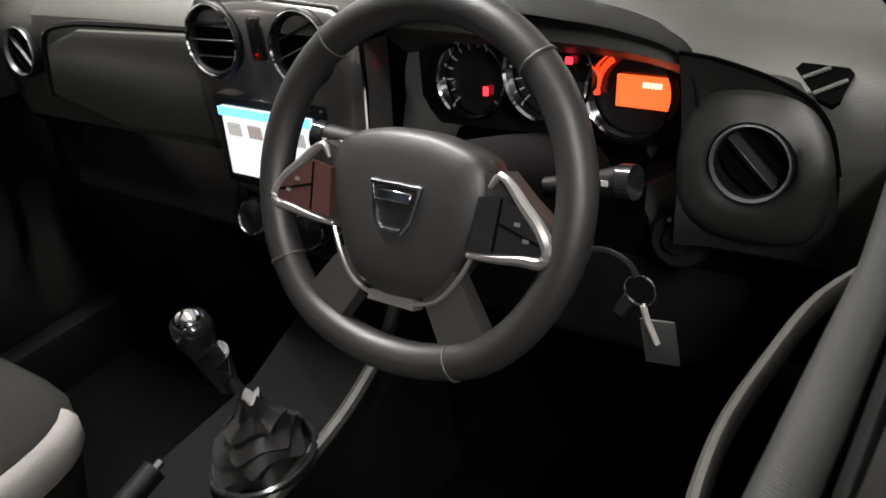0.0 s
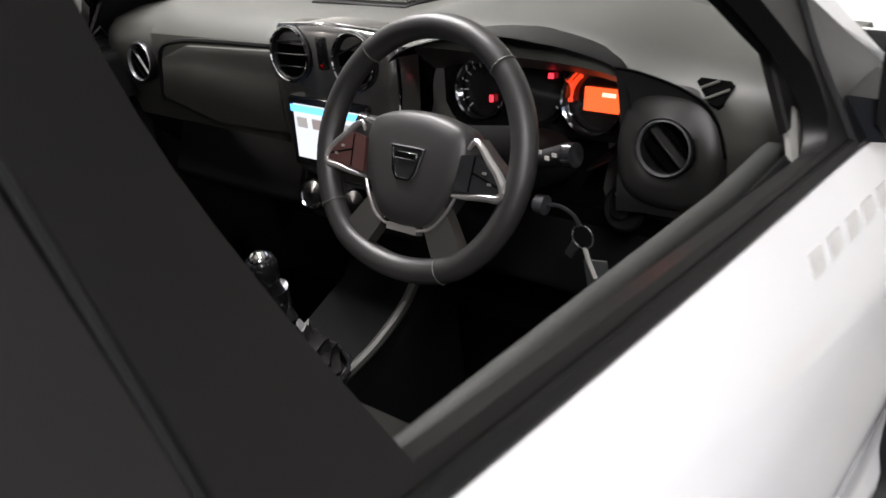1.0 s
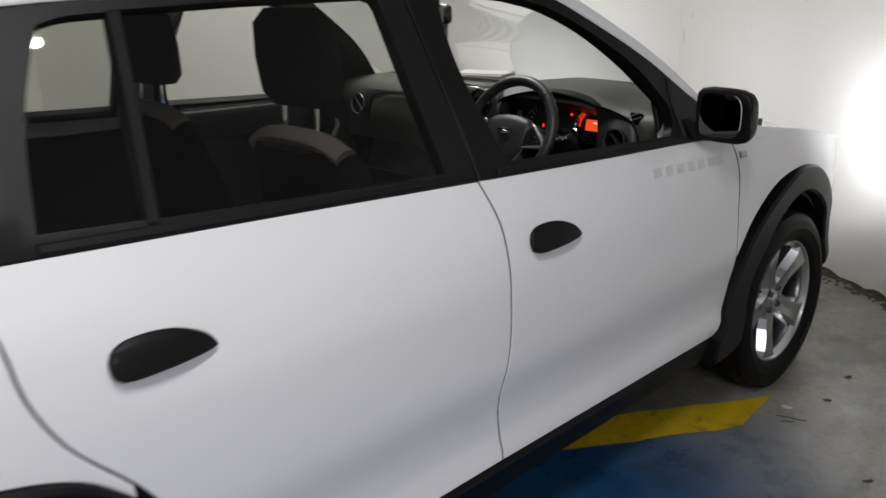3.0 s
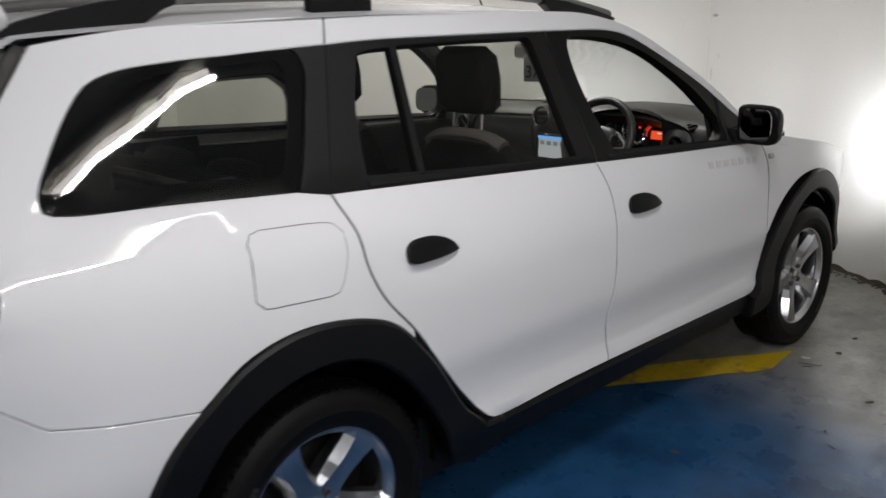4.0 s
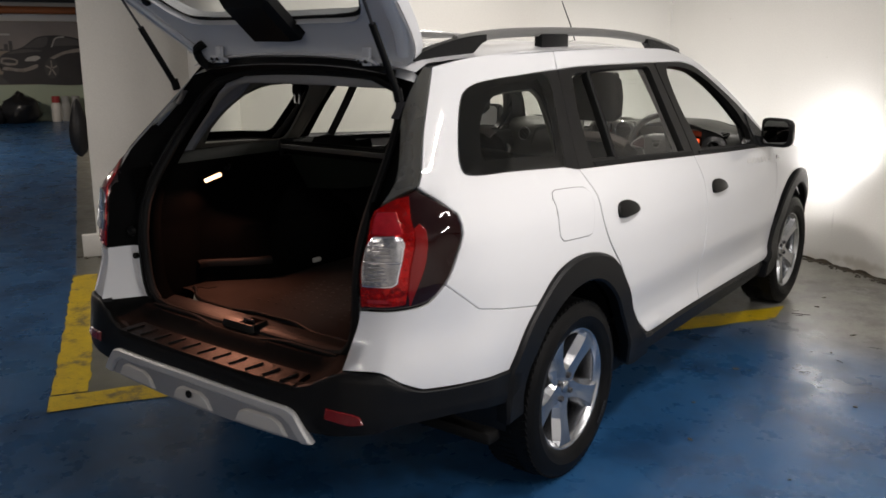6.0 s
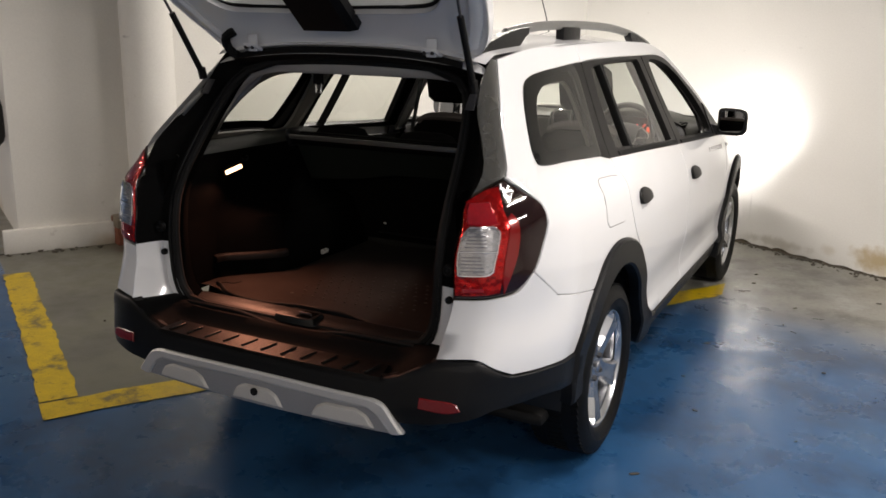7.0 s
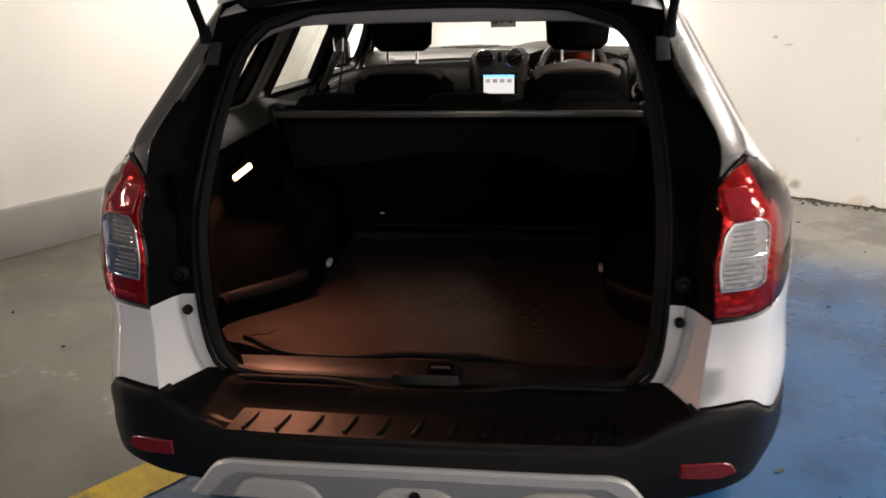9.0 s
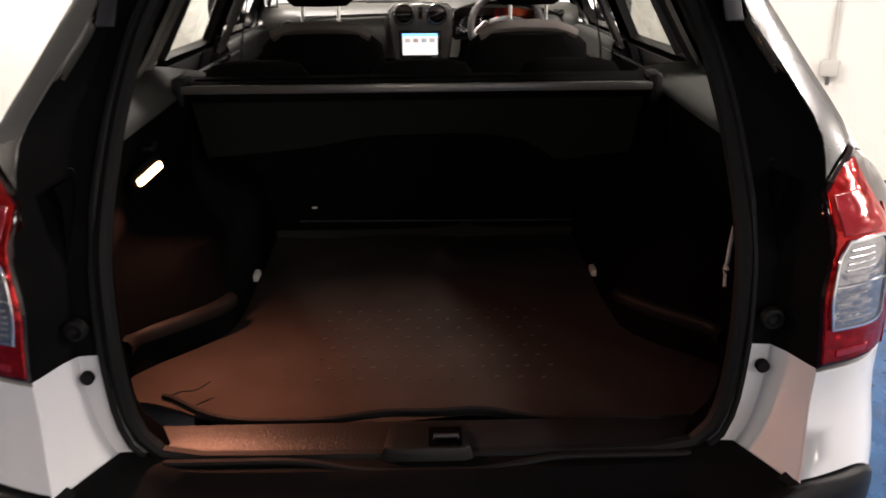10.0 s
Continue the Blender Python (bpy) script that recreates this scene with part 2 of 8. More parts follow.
def sheet(poly, surf, step=0.045, holes=(), off=0.0, thick=0.012, roll=0.003, side=1):
    """A panel: the polygon laid on the surface surf(u, v), with a rounded edge and real thickness. side -1 mirrors it."""
    inner = [q for q in inset(poly, roll)]
    cut = [list(inset(h, -0.0)) for h in holes]
    lo, hi = np.min(poly, 0), np.max(poly, 0)
    gu, gv = np.meshgrid(np.arange(lo[0] + step / 2, hi[0], step), np.arange(lo[1] + step / 2, hi[1], step))
    grid = np.stack([gu.ravel(), gv.ravel()], 1)
    if len(grid):
        grid = grid[inside(grid, inset(poly, step * 0.45))]
        for h in cut:
            if len(grid):
                grid = grid[~inside(grid, inset(h, -step * 0.45))]
    loops, pts, edges = [inner, *cut], [], []
    for lp in loops:
        base = len(pts)
        pts += [Vector(q) for q in lp]
        edges += [(base + i, base + (i + 1) % len(lp)) for i in range(len(lp))]
    pts += [Vector(q) for q in grid]
    v, _, faces, *_ = geometry.delaunay_2d_cdt(pts, edges, [], 0, 1e-5)
    v = np.array([tuple(q) for q in v])
    mids = np.array([v[list(f)].mean(0) for f in faces])
    ok = inside(mids, inner)
    for h in cut:
        ok &= ~inside(mids, h)
    bm = bmesh.new()

    def place(uv, depth):
        uv = np.array(uv, float)
        p = surf(uv[:, 0], uv[:, 1])
        du, dv = surf(uv[:, 0] + 0.004, uv[:, 1]) - surf(uv[:, 0] - 0.004, uv[:, 1]), surf(uv[:, 0], uv[:, 1] + 0.004) - surf(uv[:, 0], uv[:, 1] - 0.004)
        n = np.cross(du, dv)
        n /= np.linalg.norm(n, axis=1)[:, None] + 1e-12
        p = p + n * depth
        p[:, 0] *= side
        return p

    face = [bm.verts.new(q) for q in place(v, off)]
    for f, good in zip(faces, ok):
        if good:
            bm.faces.new([face[i] for i in (f if side > 0 else f[::-1])])
    tree = kdtree.KDTree(len(v))
    for i, q in enumerate(v):
        tree.insert((*q, 0), i)
    tree.balance()
    for lp, border, way in [(inner, list(poly), 1)] + [(h, h, -1) for h in cut]:
        rows = [[face[tree.find((*q, 0))[1]] for q in lp]]
        if way > 0:
            rows.append([bm.verts.new(q) for q in place(border, off - roll)])
        rows.append([bm.verts.new(q) for q in place(border, off - thick)])
        for a, b in zip(rows, rows[1:]):
            for i in range(len(lp)):
                j = (i + 1) % len(lp)
                if a[i] is not a[j]:
                    quad = (a[j], a[i], b[i], b[j])
                    bm.faces.new(quad if side * way > 0 else quad[::-1])
    for q in [w for w in bm.verts if not w.link_faces]:
        bm.verts.remove(q)
    return bm


def curve_of(knots):
    """A smooth function through knots (x, y) that does not overshoot them."""
    x, y = np.array(knots, float).T
    d = np.diff(y) / np.diff(x)
    m = np.r_[d[0], np.where(d[1:] * d[:-1] > 0, 2 * d[1:] * d[:-1] / (d[1:] + d[:-1] + 1e-15), 0), d[-1]]

    def f(v):
        v = np.clip(np.asarray(v, float), x[0], x[-1])
        i = np.clip(np.searchsorted(x, v) - 1, 0, len(d) - 1)
        h = x[i + 1] - x[i]
        t = (v - x[i]) / h
        return (2 * t**3 - 3 * t**2 + 1) * y[i] + (t**3 - 2 * t**2 + t) * h * m[i] + (3 * t**2 - 2 * t**3) * y[i + 1] + (t**3 - t**2) * h * m[i + 1]

    return f


def text_bars(bm, m, widths, height, gap, depth=0.0015):
    """Unreadable writing: a row of small bars."""
    x = 0.0
    for w in widths:
        box(bm, (w, height, depth), (0, 0, 0), 0, 1, m @ Matrix.Translation((x + w / 2, 0, 0)))
        x += w + gap
    return bm


# ---- the garage ----
def floor_material():
    """Worn garage floor: blue paint over grey concrete, scuffed and patchy, half glossy."""
    m = bpy.data.materials.new("blue_painted_concrete")
    m.use_nodes = True
    n, l = m.node_tree.nodes, m.node_tree.links
    b = n["Principled BSDF"]
    co, sep = n.new("ShaderNodeTexCoord"), n.new("ShaderNodeSeparateXYZ")
    l.new(co.outputs["Object"], sep.inputs[0])

    def noise_at(scale, detail=5, rough=0.6):
        t = n.new("ShaderNodeTexNoise")
        t.inputs["Scale"].default_value, t.inputs["Detail"].default_value, t.inputs["Roughness"].default_value = scale, detail, rough
        l.new(co.outputs["Object"], t.inputs["Vector"])
        return t.outputs[0]

    def math_node(op, a, c):
        t = n.new("ShaderNodeMath")
        t.operation = op
        for i, v in enumerate((a, c)):
            if isinstance(v, (int, float)):
                t.inputs[i].default_value = v
            else:
                l.new(v, t.inputs[i])
        return t.outputs[0]

    def ramp(v, lo, hi, a=0.0, c=1.0):
        t = n.new("ShaderNodeMapRange")
        t.interpolation_type = "SMOOTHSTEP"
        for i, q in enumerate((lo, hi, a, c)):
            t.inputs[1 + i].default_value = q
        l.new(v, t.inputs[0])
        return t.outputs[0]

    def mix(f, a, c):
        t = n.new("ShaderNodeMix")
        t.data_type = "RGBA"
        if isinstance(f, float):
            t.inputs[0].default_value = f
        else:
            l.new(f, t.inputs[0])
        for i, v in ((6, a), (7, c)):
            if isinstance(v, tuple):
                t.inputs[i].default_value = (*v, 1)
            else:
                l.new(v, t.inputs[i])
        return t.outputs[2]

    wide, mid, fine, speck = noise_at(0.9), noise_at(5.0), noise_at(45.0), noise_at(14.0, 8, 0.75)
    # the unpainted bay beside the yellow line, and the bare strip along the front wall
    y_edge = math_node("ADD", sep.outputs[1], math_node("MULTIPLY", math_node("SUBTRACT", wide, 0.5), 1.0))
    strip = ramp(y_edge, -1.75, -0.85)
    in_bay = math_node("MULTIPLY", ramp(math_node("SUBTRACT", sep.outputs[0], math_node("MULTIPLY", sep.outputs[1], 0.04)), 2.77, 2.75), ramp(sep.outputs[1], -4.86, -4.84))
    worn = ramp(speck, 0.66, 0.74)
    bare = math_node("MAXIMUM", math_node("MAXIMUM", math_node("MULTIPLY", strip, 0.9), math_node("MULTIPLY", in_bay, 0.92)), math_node("MULTIPLY", worn, 0.55))
    blue = mix(mid, (0.011, 0.058, 0.150), (0.020, 0.085, 0.200))
    grey = mix(mid, (0.20, 0.19, 0.155), (0.34, 0.325, 0.275))
    grey = mix(ramp(fine, 0.45, 0.8), grey, (0.17, 0.16, 0.135))
    olive = mix(mid, (0.095, 0.090, 0.062), (0.165, 0.155, 0.108))
    grey = mix(math_node("MULTIPLY", in_bay, math_node("SUBTRACT", 1.0, strip)), grey, olive)
    blotch, grime = noise_at(2.3, 8, 0.68), noise_at(0.55, 6, 0.6)
    blue = mix(ramp(blotch, 0.42, 0.66), blue, (0.006, 0.034, 0.092))
    blue = mix(ramp(grime, 0.50, 0.72, 0.0, 0.5), blue, (0.030, 0.090, 0.170))
    grey = mix(ramp(blotch, 0.45, 0.62, 0.0, 0.75), grey, (0.095, 0.088, 0.070))
    grey = mix(ramp(blotch, 0.38, 0.30, 0.0, 0.6), grey, (0.34, 0.335, 0.31))
    lime = ramp(noise_at(3.4, 10, 0.74), 0.54, 0.64, 0.0, 0.6)
    grey = mix(math_node("MULTIPLY", lime, math_node("MAXIMUM", strip, math_node("SUBTRACT", 1.0, in_bay))), grey, (0.36, 0.355, 0.335))
    pits = ramp(noise_at(22.0, 9, 0.8), 0.64, 0.70, 0.0, 0.8)
    grey = mix(pits, grey, (0.06, 0.055, 0.045))
    colour = mix(bare, blue, grey)
    colour = mix(ramp(speck, 0.30, 0.24), colour, (0.05, 0.045, 0.04))
    l.new(colour, b.inputs["Base Color"])
    rough = math_node("ADD", ramp(mid, 0.3, 0.75, 0.22, 0.42), math_node("MULTIPLY", bare, 0.06))
    l.new(rough, b.inputs["Roughness"])
    bp = n.new("ShaderNodeBump")
    bp.inputs["Strength"].default_value, bp.inputs["Distance"].default_value = 0.22, 0.004
    l.new(math_node("ADD", mid, math_node("MULTIPLY", fine, 0.4)), bp.inputs["Height"]), l.new(bp.outputs[0], b.inputs["Normal"])
    return m


def wall_material():
    """White-painted plaster: faint trowel marks, dirty scuffs, damp yellow-brown stains low down with a shape of their own."""
    m = mat("white_painted_plaster", (0.74, 0.725, 0.685), 0.62, var=0.05, scale=1.3, bump=0.35, grain=90)
    n, l = m.node_tree.nodes, m.node_tree.links
    b = n["Principled BSDF"]
    co, sep = n.new("ShaderNodeTexCoord"), n.new("ShaderNodeSeparateXYZ")
    l.new(co.outputs["Object"], sep.inputs[0])
    big, small = n.new("ShaderNodeTexNoise"), n.new("ShaderNodeTexNoise")
    big.inputs["Scale"].default_value, big.inputs["Detail"].default_value = 1.6, 6
    small.inputs["Scale"].default_value, small.inputs["Detail"].default_value = 11, 8
    for t in (big, small):
        l.new(co.outputs["Object"], t.inputs["Vector"])
    low = n.new("ShaderNodeMapRange")
    low.inputs[1].default_value, low.inputs[2].default_value, low.inputs[3].default_value, low.inputs[4].default_value = 0.0, 0.30, 0.30, 0.0
    l.new(sep.outputs[2], low.inputs[0])
    summed = n.new("ShaderNodeMath")
    l.new(big.outputs[0], summed.inputs[0]), l.new(low.outputs[0], summed.inputs[1])
    stain = n.new("ShaderNodeMapRange")
    stain.inputs[1].default_value, stain.inputs[2].default_value, stain.inputs[4].default_value = 0.80, 0.95, 0.55
    l.new(summed.outputs[0], stain.inputs[0])
    chips = n.new("ShaderNodeMapRange")
    chips.inputs[1].default_value, chips.inputs[2].default_value, chips.inputs[4].default_value = 0.70, 0.74, 0.5
    l.new(small.outputs[0], chips.inputs[0])
    old = b.inputs["Base Color"].links[0].from_socket
    last = old
    for fac, tone in ((stain, (0.40, 0.30, 0.16, 1)), (chips, (0.55, 0.53, 0.49, 1))):
        mx = n.new("ShaderNodeMix")
        mx.data_type = "RGBA"
        l.new(fac.outputs[0], mx.inputs[0]), l.new(last, mx.inputs[6])
        mx.inputs[7].default_value = tone
        last = mx.outputs[2]
    # single stains, flakes and scuffs at their places along the front wall (along it, height, half width, half height)
    for a, z, ra, rz, tone, much in ((2.97, 0.10, 0.20, 0.12, (0.36, 0.24, 0.07), 0.75), (3.15, 0.085, 0.06, 0.05, (0.30, 0.28, 0.25), 0.8), (2.62, 0.10, 0.09, 0.05, (0.52, 0.46, 0.36), 0.5), (2.942, 1.007, 0.024, 0.012, (0.25, 0.25, 0.25), 0.7), (3.03, 0.962, 0.045, 0.009, (0.30, 0.30, 0.30), 0.6), (0.07, 1.43, 0.05, 0.014, (0.2, 0.2, 0.2), 0.7), (0.05, 1.02, 0.02, 0.06, (0.45, 0.44, 0.42), 0.5), (2.2, 0.06, 0.35, 0.05, (0.38, 0.34, 0.27), 0.6), (1.95, 0.30, 0.01, 0.12, (0.55, 0.53, 0.5), 0.5)):
        shift, squash, size = n.new("ShaderNodeVectorMath"), n.new("ShaderNodeVectorMath"), n.new("ShaderNodeVectorMath")
        shift.operation, squash.operation, size.operation = "SUBTRACT", "MULTIPLY", "LENGTH"
        shift.inputs[1].default_value, squash.inputs[1].default_value = (a, 0, z), (1 / ra, 4.0, 1 / rz)
        l.new(co.outputs["Object"], shift.inputs[0]), l.new(shift.outputs[0], squash.inputs[0]), l.new(squash.outputs[0], size.inputs[0])
        rough_edge = n.new("ShaderNodeMath")
        rough_edge.operation = "MULTIPLY_ADD"
        rough_edge.inputs[1].default_value = 1.5
        l.new(small.outputs[0], rough_edge.inputs[0]), l.new(size.outputs["Value"], rough_edge.inputs[2])
        patch = n.new("ShaderNodeMapRange")
        patch.interpolation_type = "SMOOTHSTEP"
        for k, q in enumerate((1.75, 0.95, 0.0, much)):
            patch.inputs[1 + k].default_value = q
        l.new(rough_edge.outputs[0], patch.inputs[0])
        mx = n.new("ShaderNodeMix")
        mx.data_type = "RGBA"
        l.new(patch.outputs[0], mx.inputs[0]), l.new(last, mx.inputs[6])
        mx.inputs[7].default_value = (*tone, 1)
        last = mx.outputs[2]
    l.new(last, b.inputs["Base Color"])
    return m


FLOOR, WALL = floor_material(), wall_material()
GREYPLINTH = mat("grey_plinth_paint", (0.30, 0.30, 0.285), 0.6, var=0.12, scale=4, bump=0.3, grain=120)
CEIL = mat("raw_white_ceiling", (0.55, 0.54, 0.51), 0.85, var=0.1, scale=2, bump=0.4, grain=60)
YELLOW = mat("worn_yellow_paint", (0.50, 0.345, 0.006), 0.45, var=0.25, scale=16, bump=0.3, grain=160)


def worn_through(m, tone, scale, lo, hi):
    """Scuffs and dirt over a paint, in ragged patches."""
    n, l = m.node_tree.nodes, m.node_tree.links
    b = n["Principled BSDF"]
    co, t, f, mx = n.new("ShaderNodeTexCoord"), n.new("ShaderNodeTexNoise"), n.new("ShaderNodeMapRange"), n.new("ShaderNodeMix")
    t.inputs["Scale"].default_value, t.inputs["Detail"].default_value, t.inputs["Roughness"].default_value = scale, 9, 0.7
    f.inputs[1].default_value, f.inputs[2].default_value, f.inputs[4].default_value = lo, hi, 0.85
    mx.data_type = "RGBA"
    mx.inputs[7].default_value = (*tone, 1)
    l.new(co.outputs["Object"], t.inputs["Vector"]), l.new(t.outputs[0], f.inputs[0]), l.new(f.outputs[0], mx.inputs[0])
    l.new(b.inputs["Base Color"].links[0].from_socket, mx.inputs[6]), l.new(mx.outputs[2], b.inputs["Base Color"])
    return m


worn_through(YELLOW, (0.085, 0.07, 0.045), 4.5, 0.53, 0.62)
worn_through(YELLOW, (0.05, 0.042, 0.03), 34, 0.60, 0.68)
DIRT = mat("dark_floor_dirt", (0.09, 0.08, 0.065), 0.9, var=0.4, scale=40, bump=1.0)
CRUSTDIRT = mat("dark_damp_dirt", (0.060, 0.046, 0.030), 0.95, var=0.5, scale=30, bump=1.0, grain=90)
PALEPLASTIC = mat("pale_grey_plastic", (0.50, 0.49, 0.46), 0.5, var=0.1)
RUST = mat("rusty_steel", (0.22, 0.075, 0.045), 0.75, 0.2, var=0.4, scale=30, bump=0.5)


def slab(name, lo, hi, material, r=0.0, kind="structure", label="", category="", parent=None):
    """A block of the building between two corners, in the garage's own axes."""
    size = [b - a for a, b in zip(lo, hi)]
    ob = part(name, boxed(size, [(a + b) / 2 for a, b in zip(lo, hi)], r), material, parent, label)
    if parent is None:
        ob.matrix_world = ROOM
        tagged(ob, label, category, "", kind)
    return ob


ground = bmesh.new()
xs, ys = np.linspace(-13, 9.5, 24), np.linspace(-16, 0.3, 18)
loft(ground, [[(x, y, 0.0) for y in ys] for x in xs], False, False)
floor = part("floor", ground, FLOOR)
floor.matrix_world = ROOM
tagged(floor, "worn glossy blue-painted concrete garage floor with bare grey patches", "floor", "", "structure")

slab("wall_front", (-0.4, 0.0, 0), (9.5, 0.2, CEILING), WALL, label="white painted plaster wall, damp-stained and chipped along its foot", category="wall")
slab("wall_left", (-0.4, -3.86, 0), (0.0, 0.0, CEILING), WALL, label="white painted wall with a low grey plinth", category="wall")
slab("wall_recess", (-0.5, -4.70, 0), (-0.23, -3.86, CEILING), WALL, label="set-back white wall end beside the round column", category="wall")
slab("wall_return", (-12.4, -4.66, 0), (-0.5, -4.5, CEILING), WALL, label="white wall running back into the garage", category="wall")
slab("wall_far", (-12.6, -16, 0), (-12.4, -4.5, CEILING), WALL, label="far white garage wall with a poster on it", category="wall")
slab("wall_right", (9.3, -16, 0), (9.5, 0.0, CEILING), WALL, label="white garage wall", category="wall")
slab("wall_back", (-12.6, -16.2, 0), (9.5, -16, CEILING), WALL, label="white garage wall at the rear", category="wall")
slab("ceiling", (-12.6, -16.2, CEILING), (9.5, 0.2, CEILING + 0.2), CEIL, label="unfinished pale concrete garage ceiling", category="ceiling")
slab("plinth_left", (0.0, -3.70, 0), (0.05, -0.02, 0.27), GREYPLINTH, 0.006, label="low grey painted plinth along the white wall", category="plinth")
slab("plinth_recess", (-0.23, -4.80, 0), (-0.17, -3.9, 0.16), WALL, 0.006, label="low white plinth under the set-back wall", category="plinth")
slab("far_dado", (-12.40, -16, 0), (-12.37, -4.66, 0.95), mat("pale_green_dado", (0.36, 0.42, 0.31), 0.5, var=0.08, scale=2), label="pale green painted lower band of the far wall", category="wall band")

round_column = part("column", lathed([(0.0, 0), (0.165, 0), (0.165, CEILING), (0, CEILING)], 40), WALL)
round_column.matrix_world = ROOM @ pose(0.10, -3.86, 0)
tagged(round_column, "round white-painted concrete column standing against the wall", "column", "", "structure")

# yellow bay marking, one worn stripe along the bay and one across it
def stripe(name, corners, label, fade=0.0):
    bm = bmesh.new()
    rnd = random.Random(len(name))
    (x0, y0), (x1, y1), w = corners
    d = Vector((x1 - x0, y1 - y0, 0))
    side = Vector((-d.y, d.x, 0)).normalized() * w / 2
    rows = []
    for i in range(41):
        p = Vector((x0, y0, 0.004)) + d * i / 40
        j, k = 1 + rnd.uniform(-0.12, 0.06), 1 + rnd.uniform(-0.12, 0.06)
        worn = min(1.0, max(0.0, (1 - i / 40) / fade)) if fade else 1.0
        rows.append([p + side * j, p - side * k * (2 * worn - 1)])
    loft(bm, rows, False, False)
    ob = part(name, bm, YELLOW)
    ob.matrix_world = ROOM
    return tagged(ob, label, "floor marking", "bay markings", "structure")


stripe("bay_line", ((2.553, -4.955), (2.708, -1.03), 0.175), "worn yellow painted bay line on the blue floor", 0.055)
stripe("bay_line_across", ((2.462, -4.868), (0.35, -4.79), 0.155), "broad yellow painted bay end line on the floor")

# dirt and crumbled plaster along the wall foot
rnd = random.Random(4)
crumbs = bmesh.new()
for _ in range(420):
    a, y = rnd.uniform(1.2, 5.5), -abs(rnd.gauss(0, 0.05)) - 0.004
    s = rnd.uniform(0.004, 0.016)
    box(crumbs, (s * 1.6, s, s * 0.6), (a, y, s * 0.3), 0, 1, Matrix.Rotation(rnd.uniform(0, 3), 4, "Z"))
for _ in range(60):
    a, y = rnd.uniform(-0.1, 0.1), rnd.uniform(-4.85, -4.0)
    s = rnd.uniform(0.005, 0.02)
    box(crumbs, (s * 1.6, s, s * 0.6), (a - 0.2, y, s * 0.3), 0, 1, Matrix.Rotation(rnd.uniform(0, 3), 4, "Z"))
crust = bmesh.new()
foot = []
for i in range(260):
    a = 1.0 + i * 0.0175
    h, w = 0.006 + 0.040 * abs(noise.noise(Vector((a * 6, 0, 1)))) * (noise.noise(Vector((a * 1.3, 4, 0))) > -0.35), 0.018 + 0.07 * abs(noise.noise(Vector((a * 4, 3, 2))))
    foot.append([(a, -0.003, h), (a, -0.010, h * 0.8), (a, -0.4 * w, 0.4 * h), (a, -w, 0.0015)])
loft(crust, foot, False, False)
crust_ob = part("dirt_crust", crust, CRUSTDIRT, None, "", 20)
crust_ob.matrix_world = ROOM
tagged(crust_ob, "dark crumbling dirt crust along the foot of the wall", "dirt", "", "stuff")
debris = part("crumbled_plaster", crumbs, DIRT)
debris.matrix_world = ROOM
tagged(debris, "crumbled plaster and dirt along the foot of the wall", "debris", "", "stuff")

# dry leaves and scraps lying on the floor
LEAF = mat("dry_leaf", (0.055, 0.045, 0.030), 0.8, var=0.3, scale=60)
for i in range(16):
    x, y = [(0.93, 0.85), (0.97, -0.15), (0.942, 1.351), (1.274, 2.206), (0.992, 2.62), (0.975, 2.85), (1.494, 1.21), (1.9, 2.0), (1.05, 0.5), (1.45, 0.4), (1.7, 2.55), (2.3, 1.2), (-1.9, 0.1), (-2.2, 0.9), (-1.75, 0.55), (1.25, 1.85)][i]
    bm = bmesh.new()
    k = rnd.uniform(0.004, 0.012)
    ring = [(k * (1 + 0.8 * rnd.random()) * math.cos(a), k * (0.4 + 0.5 * rnd.random()) * math.sin(a), 0.002 + 0.005 * rnd.random()) for a in np.linspace(0, math.tau, 9)[:-1]]
    loft(bm, [[(p[0], p[1], 0.001) for p in ring], ring])
    leaf = part("dry_leaf", bm, LEAF)
    leaf.matrix_world = pose(x, y, 0.0005, 0, 0, rnd.uniform(0, 360))
    tagged(leaf, "small dry brown leaf scrap lying on the floor", "leaf", "floor scraps")
TWIG = mat("dark_twig", (0.030, 0.022, 0.015), 0.85, var=0.3, scale=60)
for x, y, turn, length in ((0.955, 2.415, 18, 0.095), (0.955, 2.385, 40, 0.045), (1.31, 1.75, -30, 0.035)):
    twig = part("dry_twig", tubed(spline([(-length / 2, 0, 0.002), (-length / 6, 0.002, 0.003), (length / 6, -0.001, 0.0025), (length / 2, 0.003, 0.002)], 0.01), 0.0015, 5), TWIG)
    twig.matrix_world = pose(x, y, 0.0005, 0, 0, turn)
    tagged(twig, "thin dark dry twig lying on the floor", "twig", "floor scraps")
patch_ob = part("flaked_chip", lofted([[(0.018 * (1 + 0.25 * math.sin(3 * a)) * k * math.cos(a), 0.012 * k * math.sin(a + 0.2), z) for a in np.linspace(0, math.tau, 13)[:-1]] for z, k in ((0.0, 1.0), (0.003, 0.9), (0.004, 0.5))]), PALEPLASTIC)
patch_ob.matrix_world = pose(0.908, 2.48, 0.0005)
tagged(patch_ob, "pale chip of flaked plaster on the floor", "chip", "floor scraps")


